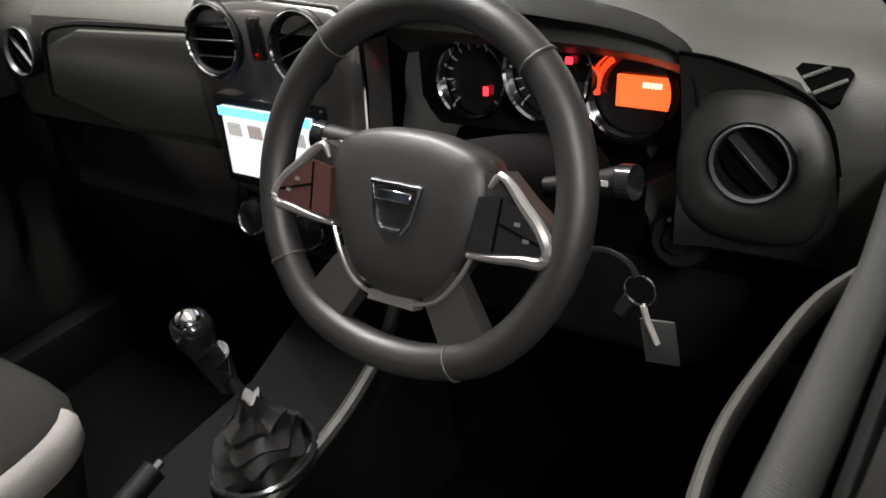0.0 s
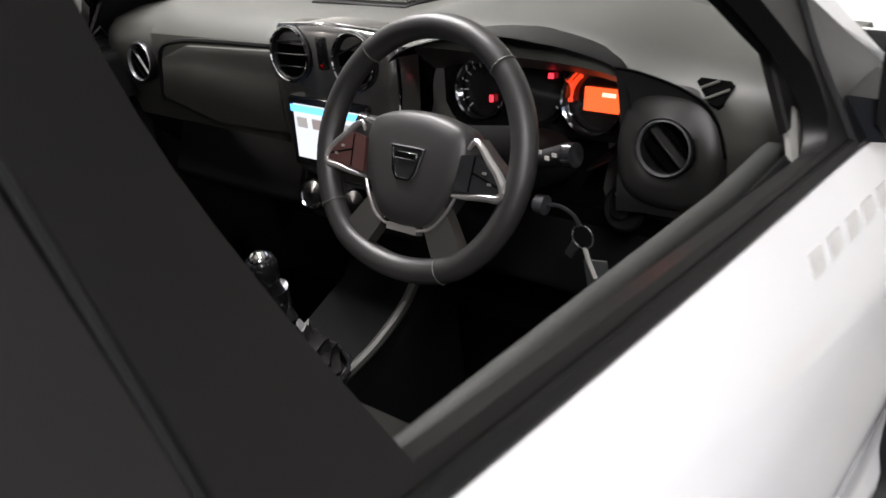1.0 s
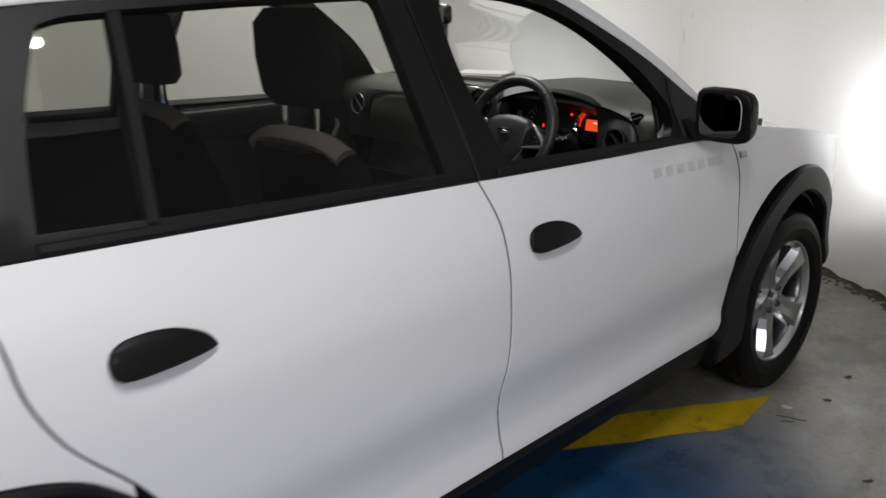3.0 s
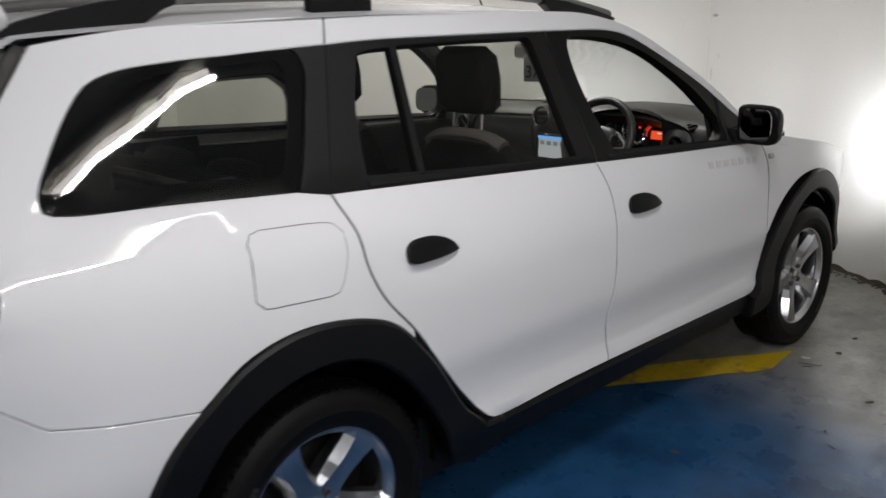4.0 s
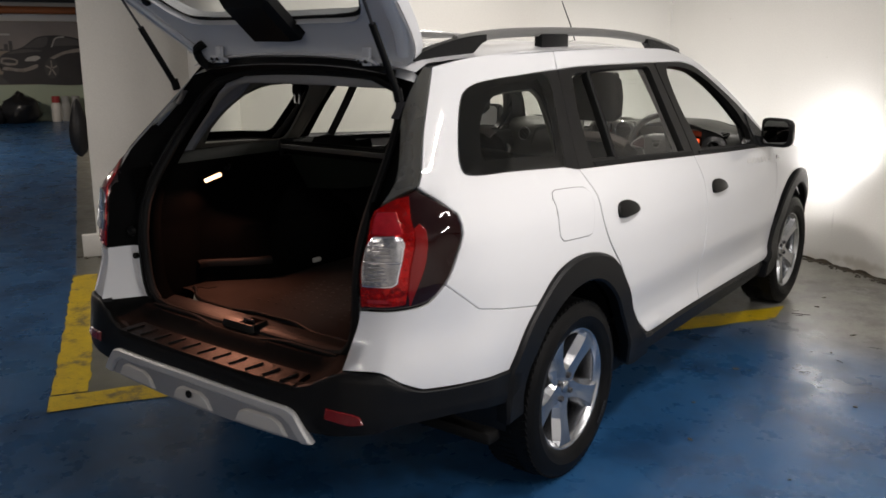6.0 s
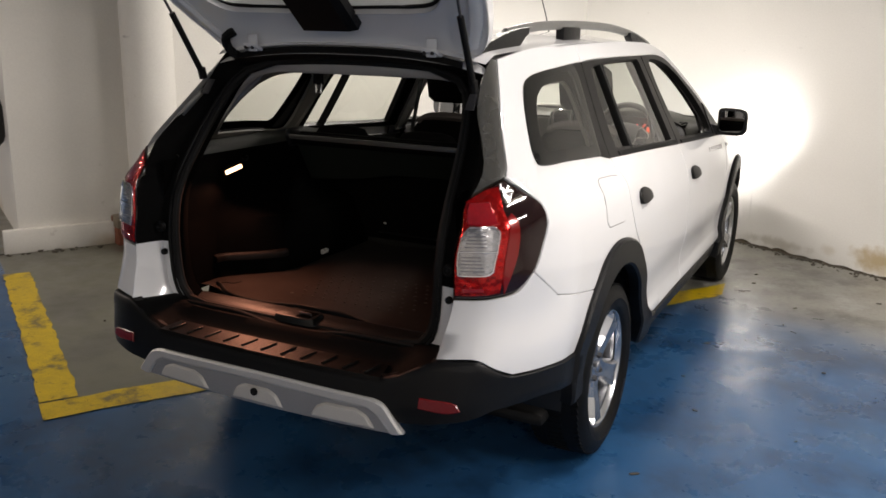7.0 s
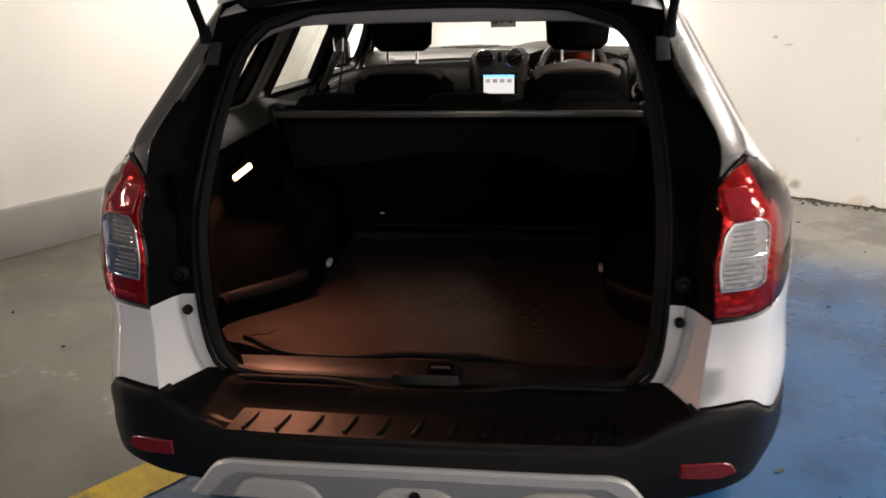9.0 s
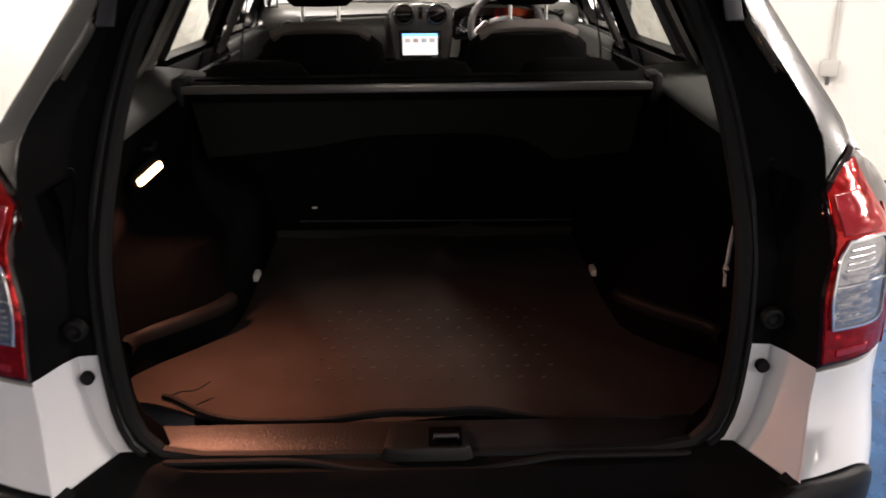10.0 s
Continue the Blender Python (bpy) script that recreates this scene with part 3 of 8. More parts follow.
# ceiling tube fittings, also at the unseen added tubes
def tube_fitting(m, label):
    top = thing("tube_fitting", label, "ceiling lamp", "ceiling tube lamps", m=m)
    part("housing", boxed((1.54, 0.13, 0.05), (0, 0, -0.025), 0.008), PALEPLASTIC, top)
    part("tube", tubed([(-0.725, 0, -0.08), (0.725, 0, -0.08)], 0.014, 12), mat("lit_tube", (0.9, 0.9, 0.9), 0.4, emit=(1.0, 0.95, 0.87), strength=14), top, "glowing white tube")
    for x in (-0.725, 0.725):
        part("holder", boxed((0.03, 0.035, 0.055), (x, 0, -0.07), 0.004), PALEPLASTIC, top)
    return top


for a, y, turn, watts, tone in TUBES:
    tube_fitting(ROOM @ pose(a, y, CEILING, 0, 0, turn), "bare white tube lamp in a slim ceiling fitting, most added unseen as fill")

# far end: poster, pipes, bags and gas bottles
poster = thing("poster", "wide printed poster of a dark car before a city skyline", "poster", m=ROOM @ pose(-12.365, -6.6, 0.70, 90, 0, 90))
PW, PH = 4.4, 1.18
PRINT = {n: mat("poster_" + n, c, 0.45, var=v, scale=k) for n, c, v, k in (("sand", (0.30, 0.24, 0.18), 0.2, 1.5), ("sky", (0.27, 0.23, 0.205), 0.25, 2), ("road", (0.05, 0.045, 0.04), 0.4, 3), ("dark", (0.055, 0.048, 0.045), 0.3, 6), ("body", (0.022, 0.018, 0.017), 0.5, 4), ("glass", (0.085, 0.075, 0.068), 0.4, 5), ("shine", (0.30, 0.26, 0.22), 0.2, 8), ("pale", (0.50, 0.47, 0.42), 0.15, 10))}


def printed(name, points, ink, layer, label):
    """One flat shape of the print, a hair above the ones below it."""
    return part(name, sheet(outline([points, [points[-1], points[0]]], 0.04), lambda u, v: np.stack([u, v, 0 * u + 0.011 + 0.003 * layer], -1), 0.3, thick=0.002, roll=0.0008), PRINT[ink], poster, label)


part("board", boxed((PW, PH, 0.02), (0, PH / 2, 0), 0.004), PRINT["sand"], poster)
part("sky_band", boxed((PW - 0.02, PH * 0.46, 0.004), (0, PH * 0.76, 0.010)), PRINT["sky"], poster, "hazy grey-brown sky band")
part("road_band", boxed((PW - 0.02, PH * 0.16, 0.004), (0, PH * 0.085, 0.010)), PRINT["road"], poster, "dark road band")
city = bmesh.new()
towers = []
for i in range(34):
    h, w = rnd.uniform(0.04, 0.26) * (0.4 + 0.6 * abs(math.sin(i * 0.9))), rnd.uniform(0.045, 0.08)
    towers += [(-2.0 + 0.082 * i - w / 2, 0.012), (-2.0 + 0.082 * i - w / 2, h), (-2.0 + 0.082 * i + w / 2, h), (-2.0 + 0.082 * i + w / 2, 0.012)]
loft(city, [[(x, PH * 0.535 + h * up, 0.0155) for x, h in towers] for up in (0.0, 1.0)], False, False)
part("skyline", city, PRINT["dark"], poster, "dark skyline of towers")
printed("car_shadow", [(0.50, 0.14), (0.58, 0.30), (1.30, 0.20), (2.15, 0.30), (2.15, 0.05), (0.62, 0.02)], "body", 1, "printed shadow under the car")
printed("car_picture", [(0.46, 0.40), (0.52, 0.54), (0.72, 0.64), (0.90, 0.70), (1.16, 0.88), (1.40, 0.92), (1.66, 0.91), (1.92, 0.85), (2.14, 0.70), (2.16, 0.24), (1.60, 0.16), (1.20, 0.18), (0.80, 0.19), (0.50, 0.26)], "body", 2, "printed dark car shape")
printed("windscreen_picture", [(0.94, 0.695), (1.16, 0.855), (1.36, 0.885), (1.30, 0.72), (1.10, 0.69)], "glass", 3, "printed windscreen")
printed("side_glass_picture", [(1.42, 0.72), (1.50, 0.86), (1.68, 0.88), (1.88, 0.83), (1.96, 0.75), (1.70, 0.73)], "glass", 3, "printed side windows")
printed("roof_line", [(1.40, 0.70), (1.49, 0.875), (1.66, 0.90), (1.66, 0.886), (1.505, 0.86), (1.425, 0.70)], "pale", 4, "printed bright window line")
printed("flank_shine", [(1.36, 0.50), (1.62, 0.62), (2.00, 0.68), (2.05, 0.64), (1.64, 0.57), (1.40, 0.46)], "shine", 3, "printed highlight along the flank")
printed("bonnet_shine", [(0.60, 0.57), (0.80, 0.645), (1.10, 0.66), (1.24, 0.63), (0.95, 0.60)], "glass", 3, "printed sheen on the bonnet")
printed("grille_picture", [(0.50, 0.40), (0.52, 0.50), (0.80, 0.46), (0.78, 0.38), (0.62, 0.36)], "shine", 3, "printed grille")
printed("grille_slot", [(0.54, 0.425), (0.55, 0.47), (0.77, 0.445), (0.76, 0.40)], "body", 4, "dark grille opening")
printed("headlight_picture", [(0.92, 0.44), (0.96, 0.50), (1.16, 0.54), (1.20, 0.50), (1.10, 0.44)], "pale", 3, "printed pale headlight")
printed("bumper_picture", [(0.52, 0.28), (0.54, 0.33), (0.86, 0.30), (1.14, 0.38), (1.14, 0.33), (0.88, 0.23)], "shine", 3, "printed pale lower bumper")
wheel_print = part("wheel_picture", lathed([(0.0, 0.001), (0.19, 0.0)], 28, Matrix.Translation((1.38, 0.30, 0.024)) @ Matrix.Diagonal((0.68, 1, 1, 1))), PRINT["road"], poster, "printed wheel")
for k in range(5):
    part("wheel_spoke_picture", boxed((0.03, 0.14, 0.002), (0, 0, 0), 0, 1, Matrix.Translation((1.38, 0.30, 0.027)) @ Matrix.Diagonal((0.68, 1, 1, 1)) @ Matrix.Rotation(k * math.tau / 5, 4, "Z") @ Matrix.Translation((0, 0.085, 0))), PRINT["shine"], wheel_print)
words = bmesh.new()
text_bars(words, Matrix.Translation((0.34, 0.935, 0.016)), [0.13, 0.20], 0.035, 0.04)
text_bars(words, Matrix.Translation((0.30, 1.02, 0.016)), [0.10, 0.05], 0.02, 0.02)
part("writing", words, PRINT["pale"], poster, "rows of pale bars of unreadable words")

ORANGE = mat("orange_pipe_paint", (0.36, 0.11, 0.03), 0.5, var=0.2, scale=4)
for z, r, m, lab in ((2.08, 0.07, ORANGE, "orange-brown painted pipe under the ceiling"), (2.26, 0.035, DARKMETAL, "dark steel pipe under the ceiling"), (2.36, 0.05, PALEPLASTIC, "grey pipe under the ceiling")):
    pipe = thing("ceiling_pipe", lab, "pipe", "pipes under the ceiling")
    part("pipe_run", tubed([ROOM @ Vector((-12.2, -15.8, z)), ROOM @ Vector((-12.2, -4.7, z))], r, 12), m, pipe)
    for y in (-14, -11, -8, -6):
        part("bracket", boxed((0.20, 0.03, 2.4 * r), (0, 0, 0), 0.003, 1, ROOM @ Matrix.Translation((-12.3, y, z))), DARKMETAL, pipe)

BAG = mat("black_bin_liner", (0.012, 0.012, 0.013), 0.3, var=0.3, bump=1.0, grain=40)


def bin_bag(m, k, label):
    bm = bmesh.new()
    bmesh.ops.create_icosphere(bm, subdivisions=3, radius=0.3)
    for v in bm.verts:
        v.co.z = max(v.co.z, -0.22)
        v.co *= 1 + 0.22 * noise.noise(v.co * 7 + Vector((k, 0, 0)))
        if v.co.z > 0.2:
            v.co.x *= 0.5
            v.co.y *= 0.5
        v.co.z += 0.22
    ob = part("bin_bag", bm, BAG)
    ob.matrix_world = m
    return tagged(ob, label, "bin bag", "bags by the far wall")


for i, (a, y, s) in enumerate(((-12.05, -5.82, 1.12), (-12.0, -6.30, 0.78), (-11.9, -7.2, 1.1), (-11.9, -7.9, 0.9))):
    bin_bag(ROOM @ pose(a, y, 0, 0, 0, 70 * i) @ Matrix.Scale(s, 4), i * 3.1, "full black rubbish bag standing by the far wall")

BOTTLE = {"white": mat("white_bottle_paint", (0.62, 0.60, 0.55), 0.5, var=0.2, scale=8), "grey": mat("grey_bottle_paint", (0.30, 0.30, 0.28), 0.5, var=0.2, scale=8)}
CAPRED = mat("red_cap", (0.35, 0.03, 0.03), 0.5, var=0.2)
for i in range(3):
    col = ("white", "grey", "grey")[i]
    gas = thing("gas_bottle", f"small {col} gas bottle with a red collar by the far wall", "gas bottle", "gas bottles", m=ROOM @ pose(-12.15, -5.20 + 0.175 * i, 0))
    part("bottle_body", lathed([(0, 0), (0.085, 0), (0.095, 0.03), (0.095, 0.30), (0.07, 0.37), (0.03, 0.39), (0, 0.39)], 20), BOTTLE[col], gas)
    part("collar", lathed([(0.055, 0.36), (0.075, 0.36), (0.075, 0.48), (0.06, 0.48), (0.055, 0.36)], 20), CAPRED if i not in (1, 2) else BOTTLE["grey"], gas, "guard collar")

bucket = part("bucket", lathed([(0.0, 0.02), (0.10, 0.02), (0.105, 0.0), (0.11, 0.0), (0.13, 0.26), (0.136, 0.27), (0.128, 0.275), (0.122, 0.26), (0.10, 0.04), (0.0, 0.04)], 24), PALEPLASTIC)
bucket.matrix_world = ROOM @ pose(-11.75, -6.50, 0)
tagged(bucket, "small pale plastic bucket on the floor by the bags", "bucket")
sack = bmesh.new()
rings = [[(r * math.cos(k * math.tau / 12) * 0.55, r * math.sin(k * math.tau / 12), z) for k in range(12)] for r, z in ((0.008, 1.10), (0.025, 1.07), (0.050, 0.98), (0.068, 0.88), (0.066, 0.79), (0.045, 0.72), (0.01, 0.685))]
loft(sack, rings)
hanging = part("hanging_bag", sack, BAG)
hanging.matrix_world = ROOM @ pose(-0.46, -4.755, 0.0)
tagged(hanging, "black bag hanging on the end of the white wall", "bag")

# rusty stop block beside the column, conduit and socket on the front wall
block = thing("rusty_box", "corroded rust-red steel box with a bent loop handle beside the column", "steel box", m=ROOM @ pose(-0.150, -4.045, 0, 0, 0, 7))
rnd = random.Random(12)
ragged = []
for z in (0.0, 0.02, 0.06, 0.10, 0.125):
    ragged.append([(x * (1 + rnd.uniform(-0.08, 0.05)), y * (1 + rnd.uniform(-0.08, 0.05)), z + (rnd.uniform(-0.012, 0.012) if z > 0.1 else 0)) for x, y in ((-0.055, -0.05), (0, -0.053), (0.055, -0.05), (0.057, 0), (0.055, 0.05), (0, 0.053), (-0.055, 0.05), (-0.057, 0))])
part("box_body", lofted(ragged), RUST, block, "rust-eaten lower part", 20)
part("box_top", boxed((0.118, 0.108, 0.085), (0.0, 0.0, 0.165), 0.008), mat("rust_stained_grey_paint", (0.20, 0.17, 0.13), 0.7, var=0.5, scale=18, bump=0.4, grain=120), block, "pale rust-stained top")
part("corner_strap", boxed((0.012, 0.006, 0.19), (-0.046, -0.056, 0.105), 0.002), RUST, block, "rusted corner strap")
part("loop_handle", tubed(spline([(-0.012, 0, 0.20), (-0.014, 0, 0.245), (0.004, 0, 0.268), (0.024, 0, 0.245), (0.028, 0, 0.20)], 0.01), 0.007, 8), DARKMETAL, block, "bent loop handle")
box_thing = thing("wall_socket", "grey surface-mounted socket box with conduit on the white wall", "socket", m=ROOM @ pose(3.72, 0, 0))
part("socket_box", boxed((0.10, 0.05, 0.09), (0, -0.025, 0.62), 0.008), PALEPLASTIC, box_thing)
part("conduit", tubed([(0, -0.014, 0.66), (0, -0.014, CEILING)], 0.011, 8), PALEPLASTIC, box_thing)
part("spigot", tubed([(0, -0.03, 0.58), (0, -0.05, 0.53)], 0.012, 8), DARKMETAL, box_thing)


# ---- the car: origin on the ground under the middle of the rear axle, y forwards, x to its right ----
door_width = curve_of([(0.15, 0.775), (0.30, 0.799), (0.362, 0.8165), (0.398, 0.8225), (0.435, 0.8180), (0.50, 0.8195), (0.62, 0.834), (0.80, 0.829), (0.90, 0.811), (1.00, 0.774), (1.05, 0.750), (1.20, 0.674), (1.35, 0.598), (1.42, 0.562), (1.47, 0.530), (1.50, 0.505)])
# on the rear quarter the flank follows its slope: a steep shoulder under the window, then the leaning glass
lean = curve_of([(0.80, -0.06), (0.84, -0.09), (0.88, -0.14), (0.92, -0.18), (0.97, -0.30), (1.005, -0.70), (1.03, -0.76), (1.06, -0.77), (1.09, -0.66), (1.13, -0.56), (1.25, -0.525), (1.5, -0.48)])
heights = np.linspace(0.80, 1.50, 141)
widths = 0.829 + np.concatenate([[0.0], np.cumsum(lean((heights[1:] + heights[:-1]) / 2) * np.diff(heights))])
quarter_width = curve_of(list(zip(heights, widths)))


def half_width(s, z):
    """Half the car's width at a place along it and a height."""
    k = np.clip((0.60 - s) / 0.50, 0, 1)
    k = k * k * (3 - 2 * k)
    front = door_width(z)
    return np.where(z > 0.80, front + k * (quarter_width(z) - front), front)


rear_lean = curve_of([(0.2, 0.03), (0.35, -0.07), (0.42, -0.085), (0.6, -0.06), (0.66, -0.04), (0.75, -0.01), (0.87, 0.0), (1.0, 0.03), (1.1, 0.115), (1.25, 0.235), (1.42, 0.37), (1.5, 0.43)])
tuck_x = curve_of([(0, 0), (0.15, -0.022), (0.30, -0.072), (0.42, -0.142), (0.52, -0.225), (0.62, -0.32), (1.3, -1.0)])
tuck_y = curve_of([(0, -0.5), (0.15, -0.64), (0.30, -0.765), (0.42, -0.838), (0.52, -0.866), (0.62, -0.88), (1.3, -0.92)])
tuck_k = curve_of([(0.2, 1.08), (0.62, 1.04), (0.87, 1.0), (1.07, 0.62), (1.3, 0.35), (1.5, 0.3)])
tuck_high = curve_of([(0, 0), (0.15, -0.004), (0.30, -0.014), (0.40, -0.028), (0.47, -0.047), (0.53, -0.078), (0.58, -0.112), (0.62, -0.150), (1.3, -0.85)])
nose = curve_of([(1.6, 1.0), (2.2, 0.995), (2.6, 0.98), (2.9, 0.945), (3.1, 0.895), (3.25, 0.83), (3.42, 0.70)])


def flank(s, z):
    """The car's right flank: s runs along it (= y on the straight), and round the rear corner below -0.5."""
    s, z = np.asarray(s, float), np.asarray(z, float)
    h = np.clip((0.2 - s) / 0.75, 0, 1)
    h = h * h * (3 - 2 * h)
    u = np.maximum(0, -0.5 - s)
    start = np.clip((u - 0.15) / 0.25, 0, 1)
    high = np.clip((z - 0.90 - 0.12 * start * start * (3 - 2 * start)) / 0.13, 0, 1)
    high = high * high * (3 - 2 * high)
    x = half_width(s, z) * np.where(s > 1.6, nose(s), 1.0) + (1 - high) * tuck_x(u) * tuck_k(z) + high * tuck_high(u)
    x = x - 0.022 * np.clip((0.86 - z) / 0.16, 0, 1) * np.exp(-(((s + 0.75) / 0.17) ** 2))
    along = np.clip((s - 0.42) / 0.15, 0, 1) * np.clip((2.2 - s) / 0.1, 0, 1)
    x = x + along * (0.0075 * np.exp(-(((z - 0.388) / 0.030) ** 2)) - 0.0018 * np.exp(-(((z - 0.485) / 0.045) ** 2)))
    y = np.where(s > -0.5, s, tuck_y(u)) + rear_lean(z) * h
    return np.stack([x, y, z + 0 * s], -1)


car = thing("car", "white estate car with black cladding and open boot, parked indoors", "car")


def pair(name, runs, material, label="", **more):
    """One panel on each flank of the car; returns the right one and the left one."""
    poly = outline(runs, more.pop("fine", 0.03))
    parent = more.pop("parent", (car, car))
    surf = more.pop("surf", flank)
    return [part(name, sheet(poly, surf, side=s, **more), material, parent[i], label) for i, s in enumerate((1, -1))]


# panel outlines: shared edges
DOOR_REAR = [(0.098, 1.072), (0.125, 0.985), (0.139, 0.901), (0.178, 0.819), (0.264, 0.720), (0.352, 0.596), (0.489, 0.432), (0.528, 0.394)]
DOOR_MID = [(1.096, 1.021), (1.124, 0.931), (1.128, 0.797), (1.121, 0.657), (1.096, 0.539), (1.104, 0.431), (1.102, 0.384)]
DOOR_FRONT = [(2.150, 0.965), (2.170, 0.899), (2.166, 0.768), (2.172, 0.567), (2.136, 0.421), (2.085, 0.368)]


def moved(run, d):
    return [(a + d, b) for a, b in run]


GAP = 0.0023
rear_doors = pair("rear_door", [moved(DOOR_REAR[::-1], GAP), [(0.098 + GAP, 1.072), (0.209, 1.067), (0.606, 1.047), (1.096 - GAP, 1.020)], moved(DOOR_MID, -GAP), [(1.102 - GAP, 0.384), (0.854, 0.383), (0.604, 0.374), (0.560, 0.377), (0.528 + GAP, 0.394)]], WHITE, "white rear door", thick=0.03, roll=0.0016, step=0.026)
front_doors = pair("front_door", [moved(DOOR_MID[::-1], GAP), [(1.096 + GAP, 1.020), (1.50, 0.999), (1.98, 0.976), (2.150 - GAP, 0.965)], moved(DOOR_FRONT, -GAP), [(2.085 - GAP, 0.368), (1.6, 0.378), (1.102 + GAP, 0.384)]], WHITE, "white front door, window wound down", thick=0.03, roll=0.0016, step=0.026)

QWIN = [(0.0, 1.088), (-0.058, 1.091), (-0.417, 1.108), (-0.620, 1.117), (-0.676, 1.128), (-0.703, 1.160), (-0.712, 1.215), (-0.713, 1.300), (-0.700, 1.342), (-0.655, 1.364), (-0.520, 1.380), (-0.25, 1.388), (0.007, 1.393), (0.235, 1.402)]
ARCH_REAR = [(-0.400, 0.536), (-0.356, 0.645), (-0.306, 0.704), (-0.215, 0.772), (-0.088, 0.806), (0.065, 0.797), (0.190, 0.757), (0.264, 0.696)]
LAMP_EDGE = [(-0.903, 1.108), (-0.790, 1.071), (-0.710, 1.036), (-0.694, 1.010), (-0.694, 0.952), (-0.714, 0.892), (-0.741, 0.850)]
SEAM = [(-0.741, 0.850), (-0.606, 0.760), (-0.474, 0.735), (-0.306, 0.704)]
pair("quarter_panel", [
    [(-0.885, 1.425), (-0.896, 1.330), (-0.908, 1.240), (-0.903, 1.108)], LAMP_EDGE[:3], LAMP_EDGE[2:], [(-0.741, 0.850), (-0.606, 0.760)], SEAM[1:], ARCH_REAR[2:],
    moved(DOOR_REAR[:6], -GAP)[4::-1], [(0.098 - GAP, 1.072), (0.0, 1.088)], QWIN, [(0.235, 1.402), (0.247, 1.428), (0.262, 1.470)], [(0.262, 1.470), (-0.2, 1.466), (-0.6, 1.455), (-0.885, 1.425)]], WHITE, "white rear quarter panel", thick=0.012)
pair("rear_bumper_corner", [[(-1.022, 0.780), (-0.880, 0.788), (-0.792, 0.803), (-0.756, 0.836), (-0.741, 0.848)], [(-0.741, 0.848), (-0.606, 0.7585)], [(-0.606, 0.7585), (-0.474, 0.7335), (-0.306, 0.7025)], [(-0.306, 0.7025), (-0.356, 0.645), (-0.400, 0.536)], [(-0.400, 0.536), (-0.575, 0.551), (-0.750, 0.564)], [(-0.750, 0.564), (-0.836, 0.593), (-0.914, 0.624), (-1.047, 0.620)], [(-1.047, 0.620), (-1.022, 0.780)]], WHITE, "white upper bumper corner", thick=0.01, roll=0.0012)
JOINT = mat("panel_gap_shadow", (0.16, 0.16, 0.16), 0.8)
FLAP = [[(-0.172, 0.990), (-0.175, 1.010), (-0.165, 1.026), (-0.140, 1.031)], [(-0.140, 1.031), (0.03, 1.021), (0.065, 1.014), (0.083, 0.995)], [(0.083, 0.995), (0.082, 0.95), (0.058, 0.885), (0.045, 0.868), (0.02, 0.864)], [(0.02, 0.864), (-0.10, 0.872), (-0.150, 0.877), (-0.170, 0.895)], [(-0.170, 0.895), (-0.172, 0.990)]]
for i, side in enumerate((1, -1)):
    part("fuel_flap_joint", sheet(list(inset(outline(FLAP), -0.0022)), flank, side=side, off=0.0006, thick=0.003, roll=0.0008), JOINT, car, "dark joint round the fuel flap")
    part("fuel_flap", sheet(outline(FLAP), flank, side=side, off=0.0018, thick=0.003, roll=0.0012), WHITE, car, "white fuel flap")

pair("door_gap_seal", [moved(DOOR_MID, -0.012), moved(DOOR_MID[::-1], 0.012)], RUBBER, "dark door seal behind the joint", off=-0.002, thick=0.004, roll=0.0005)
pair("door_gap_seal", [moved(DOOR_FRONT, -0.012), moved(DOOR_FRONT[::-1], 0.012)], RUBBER, "dark door seal behind the joint", off=-0.002, thick=0.004, roll=0.0005)
pair("door_gap_seal", [moved(DOOR_REAR, -0.010), moved(DOOR_REAR[::-1], 0.010)], RUBBER, "dark door seal behind the joint", off=-0.003, thick=0.004, roll=0.0005)
# white band over the doors and down the windscreen pillar
pair("roof_side", [[(0.240, 1.402), (0.398, 1.410), (0.98, 1.414), (1.170, 1.414), (1.42, 1.408), (1.534, 1.384), (1.724, 1.292), (1.90, 1.186), (2.0, 1.100)], [(2.0, 1.100), (2.13, 1.030)], [(2.13, 1.030), (1.95, 1.190), (1.76, 1.312), (1.56, 1.412), (1.35, 1.462), (1.09, 1.474), (0.6, 1.475), (0.267, 1.470)], [(0.267, 1.470), (0.252, 1.428), (0.240, 1.402)]], WHITE, "white roof side above the doors", thick=0.03)
# black door frames, belt strips and pillar films
pair("window_surround_rear", [[(0.006, 1.088), (0.098, 1.074), (0.209, 1.069), (0.606, 1.049), (1.094, 1.022)], [(1.094, 1.022), (1.095, 1.09), (1.079, 1.300), (1.070, 1.412)], [(1.070, 1.412), (0.98, 1.412), (0.398, 1.408), (0.240, 1.400), (0.112, 1.396)], [(0.112, 1.396), (0.144, 1.380), (0.149, 1.345), (0.100, 1.249), (0.054, 1.165), (0.006, 1.088)]], DOORFILM, "black window frame and pillar film of the rear door", off=0.001, thick=0.028, holes=[
    outline([[(0.398, 1.084), (0.97, 1.051), (1.012, 1.050)], [(1.012, 1.050), (1.004, 1.25), (1.000, 1.375)], [(1.000, 1.375), (0.994, 1.391), (0.978, 1.397)], [(0.978, 1.397), (0.684, 1.396), (0.450, 1.390)], [(0.450, 1.390), (0.43, 1.25), (0.398, 1.084)]]),
    outline([[(0.222, 1.096), (0.384, 1.086)], [(0.384, 1.086), (0.412, 1.25), (0.436, 1.388)], [(0.436, 1.388), (0.36, 1.384), (0.320, 1.374)], [(0.320, 1.374), (0.262, 1.25), (0.222, 1.096)]])])
